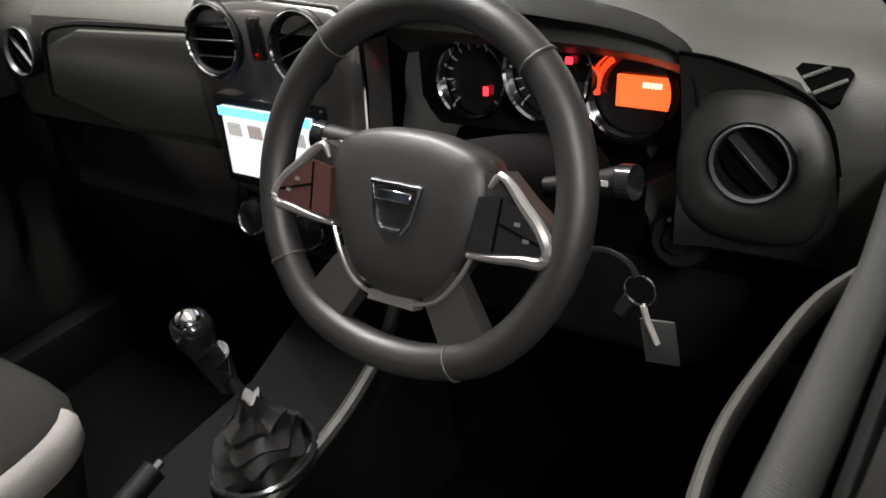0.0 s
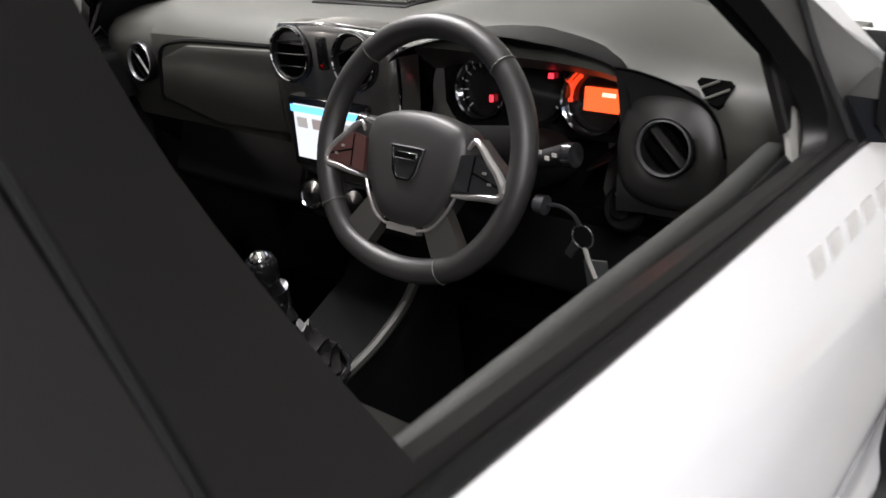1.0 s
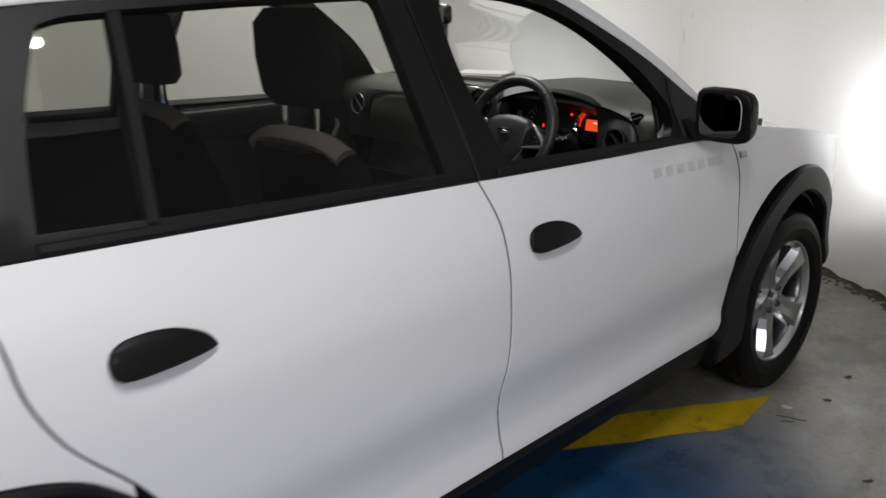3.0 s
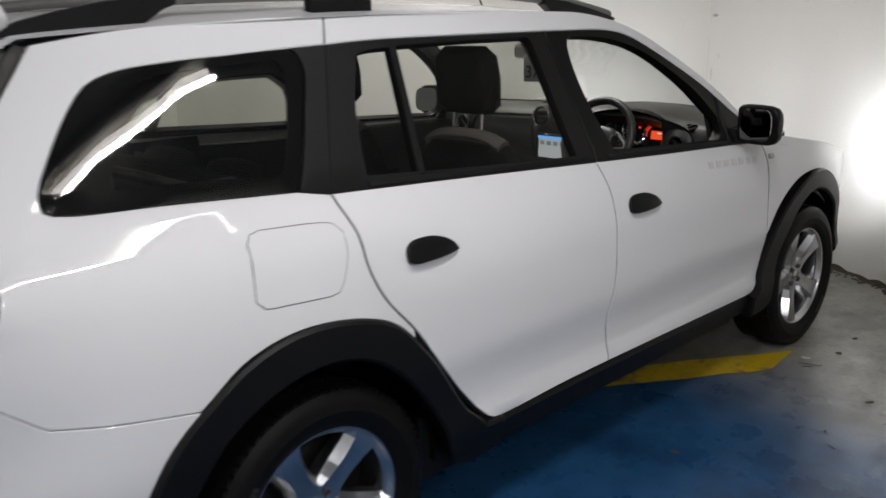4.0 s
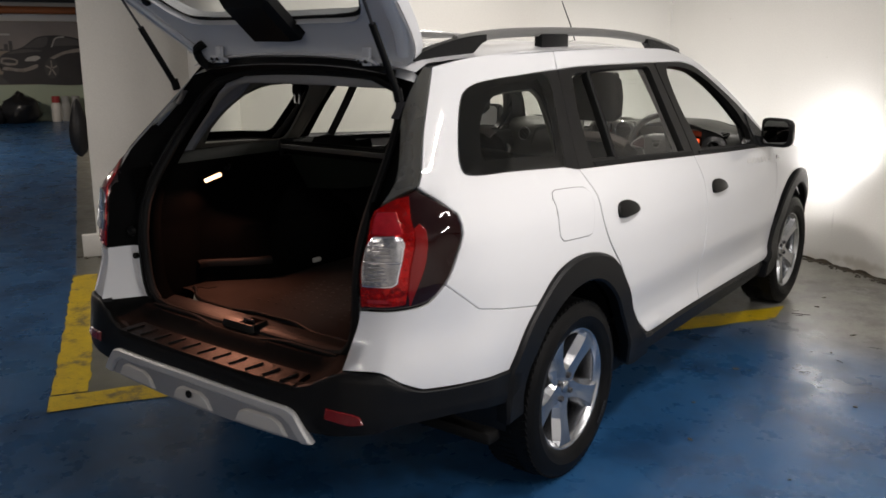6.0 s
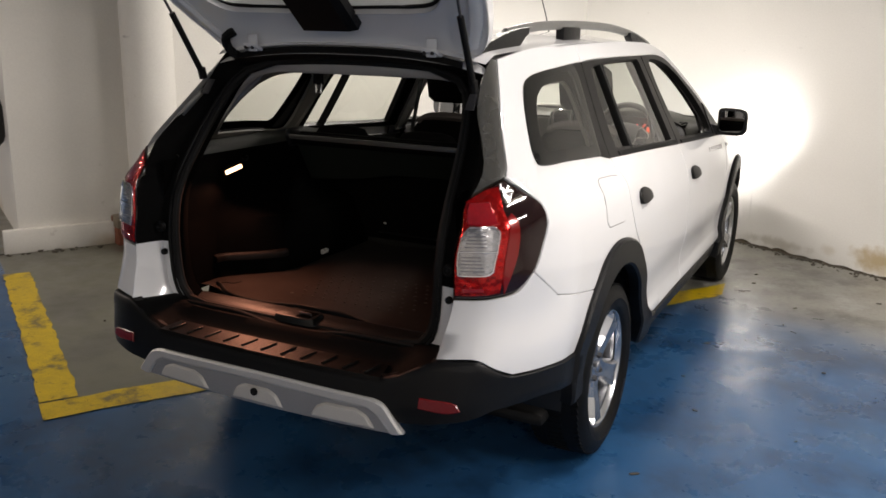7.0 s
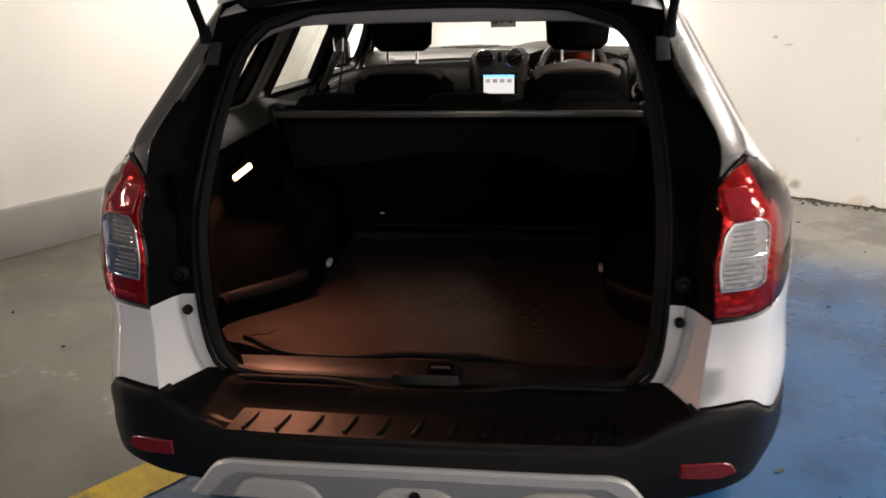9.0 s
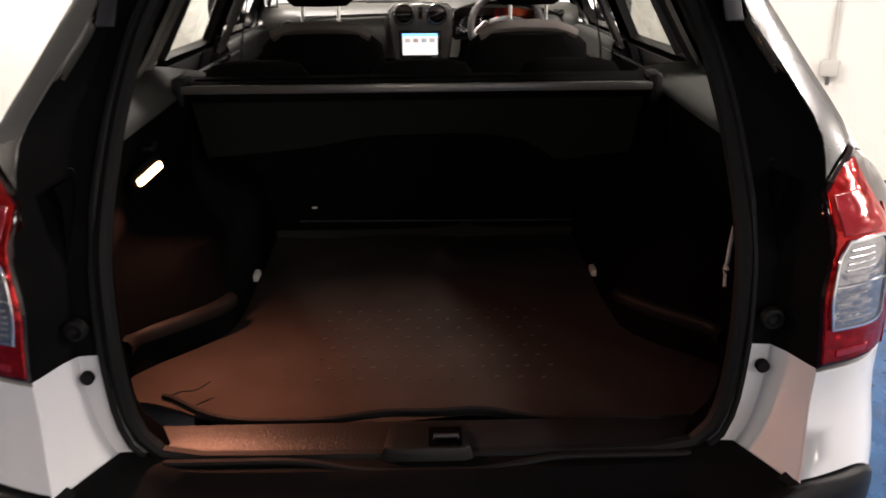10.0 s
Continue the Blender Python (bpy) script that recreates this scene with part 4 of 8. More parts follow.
pair("window_surround_front", [[(1.098, 1.022), (1.50, 1.001), (1.98, 0.978), (2.10, 0.972)], [(2.10, 0.972), (2.11, 1.02)], [(2.11, 1.02), (2.0, 1.098), (1.90, 1.184), (1.724, 1.290), (1.534, 1.382), (1.42, 1.406), (1.174, 1.412), (1.074, 1.412)], [(1.074, 1.412), (1.083, 1.300), (1.099, 1.09), (1.098, 1.022)]], SATIN, "black window frame of the front door", off=0.001, thick=0.028, holes=[
    outline([[(1.205, 1.044), (1.50, 1.027), (1.845, 1.008)], [(1.845, 1.008), (1.882, 1.035), (1.888, 1.085)], [(1.888, 1.085), (1.815, 1.178), (1.640, 1.296), (1.515, 1.352), (1.409, 1.378)], [(1.409, 1.378), (1.30, 1.391), (1.215, 1.394)], [(1.215, 1.394), (1.175, 1.383), (1.158, 1.34), (1.155, 1.24), (1.178, 1.13), (1.205, 1.044)]])])
pair("belt_seal", [[(1.16, 1.020), (1.50, 1.003), (1.98, 0.981)], [(1.98, 0.981), (1.98, 0.995)], [(1.98, 0.995), (1.50, 1.018), (1.16, 1.035)], [(1.16, 1.035), (1.16, 1.020)]], RUBBER, "rubber window seal", off=0.006, thick=0.012)
pair("belt_seal", [[(0.215, 1.069), (0.606, 1.050), (1.09, 1.025)], [(1.09, 1.025), (1.09, 1.040)], [(1.09, 1.040), (0.606, 1.066), (0.215, 1.084)], [(0.215, 1.084), (0.215, 1.069)]], RUBBER, "rubber window seal", off=0.006, thick=0.012)
QWEDGE = [(0.105, 1.394), (0.138, 1.378), (0.143, 1.345), (0.094, 1.249), (0.048, 1.165), (0.0, 1.088)]
# rear side glass with its wide dark printed border
pair("quarter_window_border", [QWIN[:2], QWIN[1:-1], [(0.007, 1.393), (0.105, 1.394)], QWEDGE], PRINTBLACK, "dark printed border of the quarter window", off=0.0015, thick=0.006, holes=[outline([[(-0.585, 1.150), (-0.30, 1.140), (-0.060, 1.126)], [(-0.060, 1.126), (-0.022, 1.138), (0.0, 1.178)], [(0.0, 1.178), (0.052, 1.29), (0.070, 1.345), (0.04, 1.372)], [(0.04, 1.372), (-0.35, 1.364), (-0.54, 1.354), (-0.60, 1.335)], [(-0.60, 1.335), (-0.622, 1.28), (-0.622, 1.20), (-0.585, 1.150)]])])
for ob in pair("quarter_window_glass", [QWIN[:2], QWIN[1:-1], [(0.007, 1.393), (0.105, 1.394)], QWEDGE], TINTED, "tinted rear quarter glass", off=0.004, thick=0.003, roll=0.001):
    ob.visible_shadow = False
for ob in pair("rear_door_glass", [[(0.205, 1.085), (0.60, 1.063), (1.025, 1.041)], [(1.025, 1.041), (1.015, 1.395)], [(1.015, 1.395), (0.684, 1.404), (0.31, 1.385)], [(0.31, 1.385), (0.205, 1.085)]], TINTED, "closed tinted rear door glass", off=-0.012, thick=0.004, roll=0.001):
    ob.visible_shadow = False
pair("window_divider", [[(0.380, 1.078), (0.402, 1.076)], [(0.402, 1.076), (0.432, 1.24), (0.456, 1.392)], [(0.456, 1.392), (0.432, 1.390)], [(0.432, 1.390), (0.410, 1.24), (0.380, 1.078)]], RUBBER, "black divider bar in the rear window", off=0.004, thick=0.02)
pair("pillar_joint", [[(1.0955, 1.03), (1.1005, 1.03)], [(1.1005, 1.03), (1.090, 1.25), (1.075, 1.41)], [(1.075, 1.41), (1.070, 1.41)], [(1.070, 1.41), (1.084, 1.25), (1.0955, 1.03)]], RUBBER, "door joint in the black pillar film", off=0.0025, thick=0.004, roll=0.001)
pair("pillar_joint", [[(0.100, 1.078), (0.105, 1.078)], [(0.105, 1.078), (0.185, 1.25), (0.243, 1.40)], [(0.243, 1.40), (0.236, 1.40)], [(0.236, 1.40), (0.178, 1.25), (0.100, 1.078)]], RUBBER, "door joint in the black pillar film", off=0.0025, thick=0.004, roll=0.001)

# wheel-arch cladding, sills and lower bumper
pair("rear_arch_cladding", [[(-0.400, 0.536), (-0.356, 0.645), (-0.306, 0.704), (-0.215, 0.770), (-0.088, 0.806), (0.065, 0.797), (0.200, 0.750), (0.285, 0.664), (0.352, 0.580), (0.452, 0.440), (0.520, 0.382)], [(0.520, 0.382), (0.60, 0.368), (0.60, 0.270)], [(0.60, 0.270), (0.43, 0.275), (0.388, 0.34), (0.345, 0.44), (0.255, 0.565), (0.125, 0.678), (0.0, 0.712), (-0.133, 0.692), (-0.243, 0.622), (-0.304, 0.50), (-0.326, 0.41), (-0.332, 0.372)], [(-0.332, 0.372), (-0.412, 0.362)], [(-0.412, 0.362), (-0.400, 0.536)]], BLACK, "black plastic rear wheel-arch cladding", off=0.018, thick=0.045, roll=0.008, fine=0.025)
FA = 2.634


def upright(u, v):
    """The flank with its tuck above the ground filled out, for the front arch."""
    p = flank(u, v)
    p[..., 0] += np.interp(v, [0.2, 0.3, 0.4, 0.5, 0.62], [0.034, 0.024, 0.004, 0.003, 0.0])
    return p


pair("front_arch_cladding", [[(2.085, 0.358), (2.112, 0.385), (2.135, 0.440), (2.160, 0.500), (2.190, 0.560), (2.236, 0.625), (2.300, 0.675), (2.385, 0.722), (2.517, 0.772), (FA, 0.799), (FA + 0.17, 0.765), (FA + 0.31, 0.672), (FA + 0.43, 0.50), (FA + 0.48, 0.36)], [(FA + 0.48, 0.36), (FA + 0.40, 0.34)], [(FA + 0.40, 0.34), (FA + 0.35, 0.48), (FA + 0.24, 0.62), (FA, 0.712), (FA - 0.22, 0.64), (FA - 0.335, 0.50), (FA - 0.370, 0.40), (FA - 0.385, 0.30)], [(FA - 0.385, 0.30), (FA - 0.44, 0.278), (2.085, 0.270)], [(2.085, 0.270), (2.085, 0.358)]], BLACK, "black plastic front wheel-arch cladding", surf=upright, off=0.018, thick=0.045, roll=0.008, fine=0.025)
pair("sill_cladding", [[(0.56, 0.366), (1.2, 0.370), (2.09, 0.356)], [(2.09, 0.356), (2.11, 0.275)], [(2.11, 0.275), (0.55, 0.275)], [(0.55, 0.275), (0.56, 0.366)]], BLACK, "black plastic sill cladding", off=0.006, thick=0.05, roll=0.012)
pair("front_fender", [[(2.155, 0.962), (2.175, 0.899), (2.171, 0.768), (2.177, 0.60)], [(2.177, 0.60), (2.27, 0.695), (2.43, 0.776), (FA, 0.797), (2.80, 0.766), (2.94, 0.676), (3.05, 0.53)], [(3.05, 0.53), (3.30, 0.56), (3.40, 0.62)], [(3.40, 0.62), (3.38, 0.69), (3.2, 0.785), (2.9, 0.87), (2.5, 0.945), (2.155, 1.000)], [(2.155, 1.005), (2.155, 0.962)]], WHITE, "white front wing", thick=0.012)
pair("front_bumper_side", [[(3.06, 0.52), (3.30, 0.55), (3.41, 0.61)], [(3.41, 0.61), (3.41, 0.25)], [(3.41, 0.25), (3.10, 0.25), (3.115, 0.36), (3.06, 0.52)]], WHITE, "white front bumper side", thick=0.012)
pair("side_repeater", [[(2.185, 0.898), (2.225, 0.896)], [(2.225, 0.896), (2.228, 0.914)], [(2.228, 0.914), (2.187, 0.917)], [(2.187, 0.917), (2.185, 0.898)]], CLEARLENS, "clear side repeater lamp", off=0.005, thick=0.006, roll=0.002)

STICKER = mat("silver_sticker", (0.60, 0.595, 0.59), 0.4, 0.15, var=0.1, scale=60)
# model lettering on the front doors: plain silver bars
for side, door in ((1, front_doors[0]), (-1, front_doors[1])):
    for i in range(7):
        s0, z0 = 1.722 + 0.055 * i, 0.919 - 0.0032 * i
        letter = sheet(outline([[(s0, z0), (s0 + 0.036, z0 - 0.002)], [(s0 + 0.036, z0 - 0.002), (s0 + 0.038, z0 + 0.022)], [(s0 + 0.038, z0 + 0.022), (s0 + 0.002, z0 + 0.024)], [(s0 + 0.002, z0 + 0.024), (s0, z0)]]), flank, off=0.0015, thick=0.002, roll=0.0006, side=side)
        part("door_lettering", letter, STICKER, door, "pale silver sticker bar")


def door_handle(door, side, s0, z0):
    """A black flap handle: curved over the top, flat along its lower edge, over a shallow cup."""
    poly = outline([[(s0, z0), (s0 - 0.002, z0 + 0.020), (s0 + 0.004, z0 + 0.037), (s0 + 0.022, z0 + 0.046), (s0 + 0.070, z0 + 0.049), (s0 + 0.118, z0 + 0.042), (s0 + 0.150, z0 + 0.028), (s0 + 0.168, z0 + 0.011), (s0 + 0.173, z0 - 0.001)], [(s0 + 0.172, z0 - 0.002), (s0 + 0.08, z0 - 0.006), (s0 + 0.01, z0 - 0.006), (s0, z0)]], 0.012)

    def bulge(u, v):
        p = flank(u, v)
        t, w = np.clip((u - s0) / 0.172, 0, 1), np.clip((v - z0 + 0.006) / 0.05, 0, 1)
        p[..., 0] += 0.020 * np.sin(np.pi * np.clip(t * 0.9 + 0.06, 0, 1)) ** 0.38 * (1 - 0.75 * w**2) + 0.003
        return p

    part("door_handle", sheet(poly, bulge, step=0.012, thick=0.02, roll=0.003, side=side), SATIN, door, "black flap door handle")


for i, side in enumerate((1, -1)):
    door_handle(rear_doors[i], side, 0.257, 0.893)
    door_handle(front_doors[i], side, 1.203, 0.856)

# tail lamps
SIDERED = mat("plain_red_lens", (0.20, 0.003, 0.003), 0.10, 0.2, var=0.08, coat=0.3)
# Brighter facetted red: the lamp's glints are put in as coloured patches.
LAMPGLINT = facets(mat("pink_red_glint", (0.34, 0.006, 0.012), 0.08, 0.2, var=0.2, scale=50, coat=1.0), 60, 0.2)
LENSRIB = mat("grey_lens_rib", (0.32, 0.32, 0.34), 0.2, 0.5, var=0.1, coat=1.0)
LAMP = [[(-1.050, 1.052), (-1.0, 1.080), (-0.915, 1.102)], [(-0.915, 1.102), (-0.795, 1.066), (-0.716, 1.033), (-0.700, 1.008)], [(-0.700, 1.008), (-0.700, 0.950), (-0.721, 0.892), (-0.760, 0.838), (-0.800, 0.809), (-0.880, 0.794), (-1.022, 0.785)], [(-1.022, 0.785), (-1.032, 0.92), (-1.050, 1.052)]]
for i, side in enumerate((1, -1)):
    lamp_body = part("tail_lamp", sheet(outline(LAMP), flank, side=side, off=0.004, thick=0.03, roll=0.006, step=0.03), DARKRED, car, "smoked dark red tail lamp")
    part("red_lens", sheet(outline([[(-1.044, 1.046), (-1.0, 1.073), (-0.935, 1.086)], [(-0.935, 1.086), (-0.890, 1.050), (-0.862, 1.005)], [(-0.862, 1.005), (-0.858, 0.96), (-0.862, 0.905), (-0.872, 0.806)], [(-0.872, 0.806), (-0.94, 0.799), (-1.018, 0.795)], [(-1.018, 0.795), (-1.028, 0.94), (-1.044, 1.048)]]), flank, side=side, off=0.0065, thick=0.004, roll=0.002, step=0.02), RED, lamp_body, "bright red brake lamp lens")
    part("side_lens", sheet(outline([[(-0.858, 0.800), (-0.838, 0.850), (-0.816, 0.905), (-0.812, 0.955), (-0.820, 1.000)], [(-0.820, 1.000), (-0.845, 1.018), (-0.862, 1.006)], [(-0.862, 1.006), (-0.8585, 0.96), (-0.8625, 0.905), (-0.868, 0.840)], [(-0.868, 0.840), (-0.858, 0.800)]]), flank, side=side, off=0.0065, thick=0.004, roll=0.002, step=0.02), SIDERED, lamp_body, "plain red side strip")
    part("brake_lens", sheet(outline([[(-1.020, 0.990), (-0.925, 0.990), (-0.900, 0.993)], [(-0.900, 0.993), (-0.915, 1.02), (-0.945, 1.046)], [(-0.945, 1.046), (-1.028, 1.043)], [(-1.028, 1.043), (-1.020, 0.990)]], 0.02), flank, side=side, off=0.0085, thick=0.005, roll=0.002, step=0.02), LAMPGLINT, lamp_body, "pinkish red patch for the bright spots in the lamp")
    clear_shape = [[(-1.010, 0.851), (-0.915, 0.857), (-0.900, 0.866)], [(-0.900, 0.866), (-0.892, 0.92), (-0.893, 0.970)], [(-0.893, 0.970), (-0.91, 0.984), (-1.008, 0.984)], [(-1.008, 0.984), (-1.022, 0.965), (-1.018, 0.92), (-1.010, 0.851)]]
    white_lens = part("reverse_lens", sheet(outline(clear_shape, 0.02), flank, side=side, off=0.010, thick=0.006, roll=0.004, step=0.02), CLEARLENS, lamp_body, "clear ribbed reverse lamp lens")
    part("lens_frame", sheet(list(inset(outline(clear_shape, 0.015), -0.001)), flank, side=side, off=0.0128, thick=0.006, roll=0.0012, step=0.5, holes=[list(inset(outline(clear_shape, 0.015), 0.0035))]), CHROME, white_lens, "bright frame of the clear lens")
    part("lens_bar", sheet(outline([[(-1.014, 0.915), (-0.898, 0.918)], [(-0.898, 0.918), (-0.898, 0.9225)], [(-0.898, 0.9225), (-1.015, 0.9195)], [(-1.015, 0.9195), (-1.014, 0.915)]]), flank, side=side, off=0.0135, thick=0.004, roll=0.0015, step=0.05), CHROME, white_lens, "bright bar across the clear lens")
    for k in range(5):
        for z0 in (0.864, 0.930):
            z = z0 + 0.0095 * k
            part("lens_rib", sheet(outline([[(-1.002, z), (-0.93 - 0.004 * k, z + 0.002)], [(-0.93 - 0.004 * k, z + 0.002), (-0.93 - 0.004 * k, z + 0.005)], [(-0.93 - 0.004 * k, z + 0.005), (-1.002, z + 0.003)], [(-1.002, z + 0.003), (-1.002, z)]]), flank, side=side, off=0.0118, thick=0.003, roll=0.001, step=0.05), LENSRIB, white_lens)
    # Red bar painted in for the reflections low in the lamp.
    part("lower_prism", sheet(outline([[(-0.995, 0.806), (-0.930, 0.810)], [(-0.930, 0.810), (-0.928, 0.820)], [(-0.928, 0.820), (-0.996, 0.817)], [(-0.996, 0.817), (-0.995, 0.806)]]), flank, side=side, off=0.0085, thick=0.004, roll=0.001, step=0.05), LAMPGLINT, lamp_body, "small bright red bar for the lamp's reflections")
# black film on the rear pillar
pair("rear_pillar_trim", [[(-0.892, 1.420), (-0.902, 1.330), (-0.915, 1.240), (-0.912, 1.108)], [(-0.912, 1.108), (-0.99, 1.090), (-1.043, 1.062)], [(-1.043, 1.062), (-1.040, 1.20), (-1.042, 1.295), (-0.99, 1.386), (-0.94, 1.428)], [(-0.94, 1.428), (-0.892, 1.420)]], PILLARGLOSS, "black rear pillar trim", off=0.001, thick=0.02)

# roof
roof_z = curve_of([(-0.62, 1.445), (-0.45, 1.470), (0.0, 1.492), (0.5, 1.503), (0.9, 1.500), (1.3, 1.480), (1.5, 1.455)])


def roof_surface(u, v):
    """u along the car, v across from -1 to 1."""
    u, v = np.asarray(u, float), np.asarray(v, float)
    edge = curve_of([(-0.62, 0.50), (-0.4, 0.525), (0.3, 0.535), (1.0, 0.53), (1.5, 0.50)])(u)
    return np.stack([v * edge, u + 0 * v, roof_z(u) + 0.012 - 0.045 * np.abs(v) ** 2.6 - 0.02 * (u < -0.5)], -1)


bm = bmesh.new()
us, vs = np.linspace(-0.52, 1.42, 40), np.linspace(-1, 1, 31)
for layer in (0.0, -0.03):
    rows = [[tuple(roof_surface(u, v) + (0, 0, layer)) for v in vs] for u in us]
    loft(bm, rows, False, False)
part("roof", bm, WHITE, car, "white roof skin")


def roof_rail(side):
    """A long bar with broad feet at its ends and a middle block."""
    rail = part("roof_rail", tubed(spline([(side * 0.46, -0.25, 1.500), (side * 0.463, 0.0, 1.524), (side * 0.462, 0.6, 1.536), (side * 0.46, 1.0, 1.526), (side * 0.462, 1.30, 1.500), (side * 0.468, 1.45, 1.476), (side * 0.474, 1.55, 1.455)], 0.05), 0.015, 10, flat=1.15), GREYRAIL, car, "dark grey roof rail")
    foot = lambda ys, hi, lo: lofted([[(side * (0.472 - 0.016 * k), y, a) for k, a in ((-1, l), (1, l), (1, h), (-1, h))] for y, h, l in zip(ys, hi, lo)])
    part("rail_foot", foot((-0.49, -0.44, -0.36, -0.27, -0.20, -0.14, -0.11), (1.452, 1.470, 1.489, 1.506, 1.515, 1.519, 1.521), (1.440, 1.440, 1.444, 1.448, 1.452, 1.490, 1.500)), BLACK, rail, "black rear rail foot")
    part("rail_foot", foot((1.18, 1.22, 1.30, 1.42, 1.52, 1.57), (1.512, 1.510, 1.502, 1.480, 1.458, 1.446), (1.494, 1.470, 1.455, 1.448, 1.44, 1.438)), BLACK, rail, "black front rail foot")
    part("rail_block", boxed((0.034, 0.20, 0.062), (side * 0.465, 0.36, 1.495), 0.006), BLACK, rail, "black middle rail support")


roof_rail(1), roof_rail(-1)
aerial = part("aerial", tubed([(0.0, 1.43, 1.468), (0.0, 1.35, 1.585), (0.0, 1.26, 1.69)], [0.0035, 0.003, 0.002], 8), RUBBER, car, "thin black roof aerial")
part("aerial_base", lathed([(0, 0.012), (0.012, 0.01), (0.018, 0.0)], 16, pose(0, 1.43, 1.466)), RUBBER, aerial)

# bonnet, nose and windscreen
bm = bmesh.new()
bz = curve_of([(2.10, 1.03), (2.4, 1.005), (2.8, 0.945), (3.1, 0.865), (3.30, 0.77), (3.44, 0.65)])
rows = []
for u in np.linspace(2.30, 3.44, 24):
    w = float(flank(min(u, 3.4), 0.85)[0]) - 0.02
    rows.append([(v * w, u - 0.12 * abs(v) ** 3 * (u - 2.3), float(bz(u)) - 0.075 * abs(v) ** 3) for v in np.linspace(-1, 1, 25)])
loft(bm, rows, False, False)
part("bonnet", bm, WHITE, car, "white bonnet")
bm = bmesh.new()
rows = []
for z in np.linspace(0.22, 0.76, 12):
    w = 0.62
    rows.append([(v * w, 3.50 - 0.12 * v * v - 0.10 * max(0, (z - 0.5)), z) for v in np.linspace(-1, 1, 21)])
loft(bm, rows, False, False)
part("front_bumper", bm, WHITE, car, "white front bumper face")


def screen_surface(u, v):
    """Windscreen: u across (-1 to 1), v from its foot to the roof (0 to 1)."""
    u, v = np.asarray(u, float), np.asarray(v, float)
    w = 0.70 - 0.21 * v
    return np.stack([u * w, 2.36 - 0.97 * v - 0.20 * (1 - v) * u * u - 0.09 * v * u * u, 1.035 + 0.42 * v + 0.03 * np.sin(np.pi * np.clip(v, 0, 1)) * (1 - 0.5 * u * u)], -1)


glass = part("windscreen", lofted([[tuple(screen_surface(u, v)) for u in np.linspace(-1, 1, 21)] for v in np.linspace(0, 1, 10)], False, False), SCREENPANE, car, "clear windscreen")
glass.visible_shadow = False


# wheels
def wheel_at(m):
    """A silver alloy wheel with five facetted spokes; its axis is local x, outwards."""
    hub = new("wheel")
    hub.parent, hub.matrix_local = car, m
    tagged(hub, "five-spoke silver alloy wheel with a black tyre")
    return hub


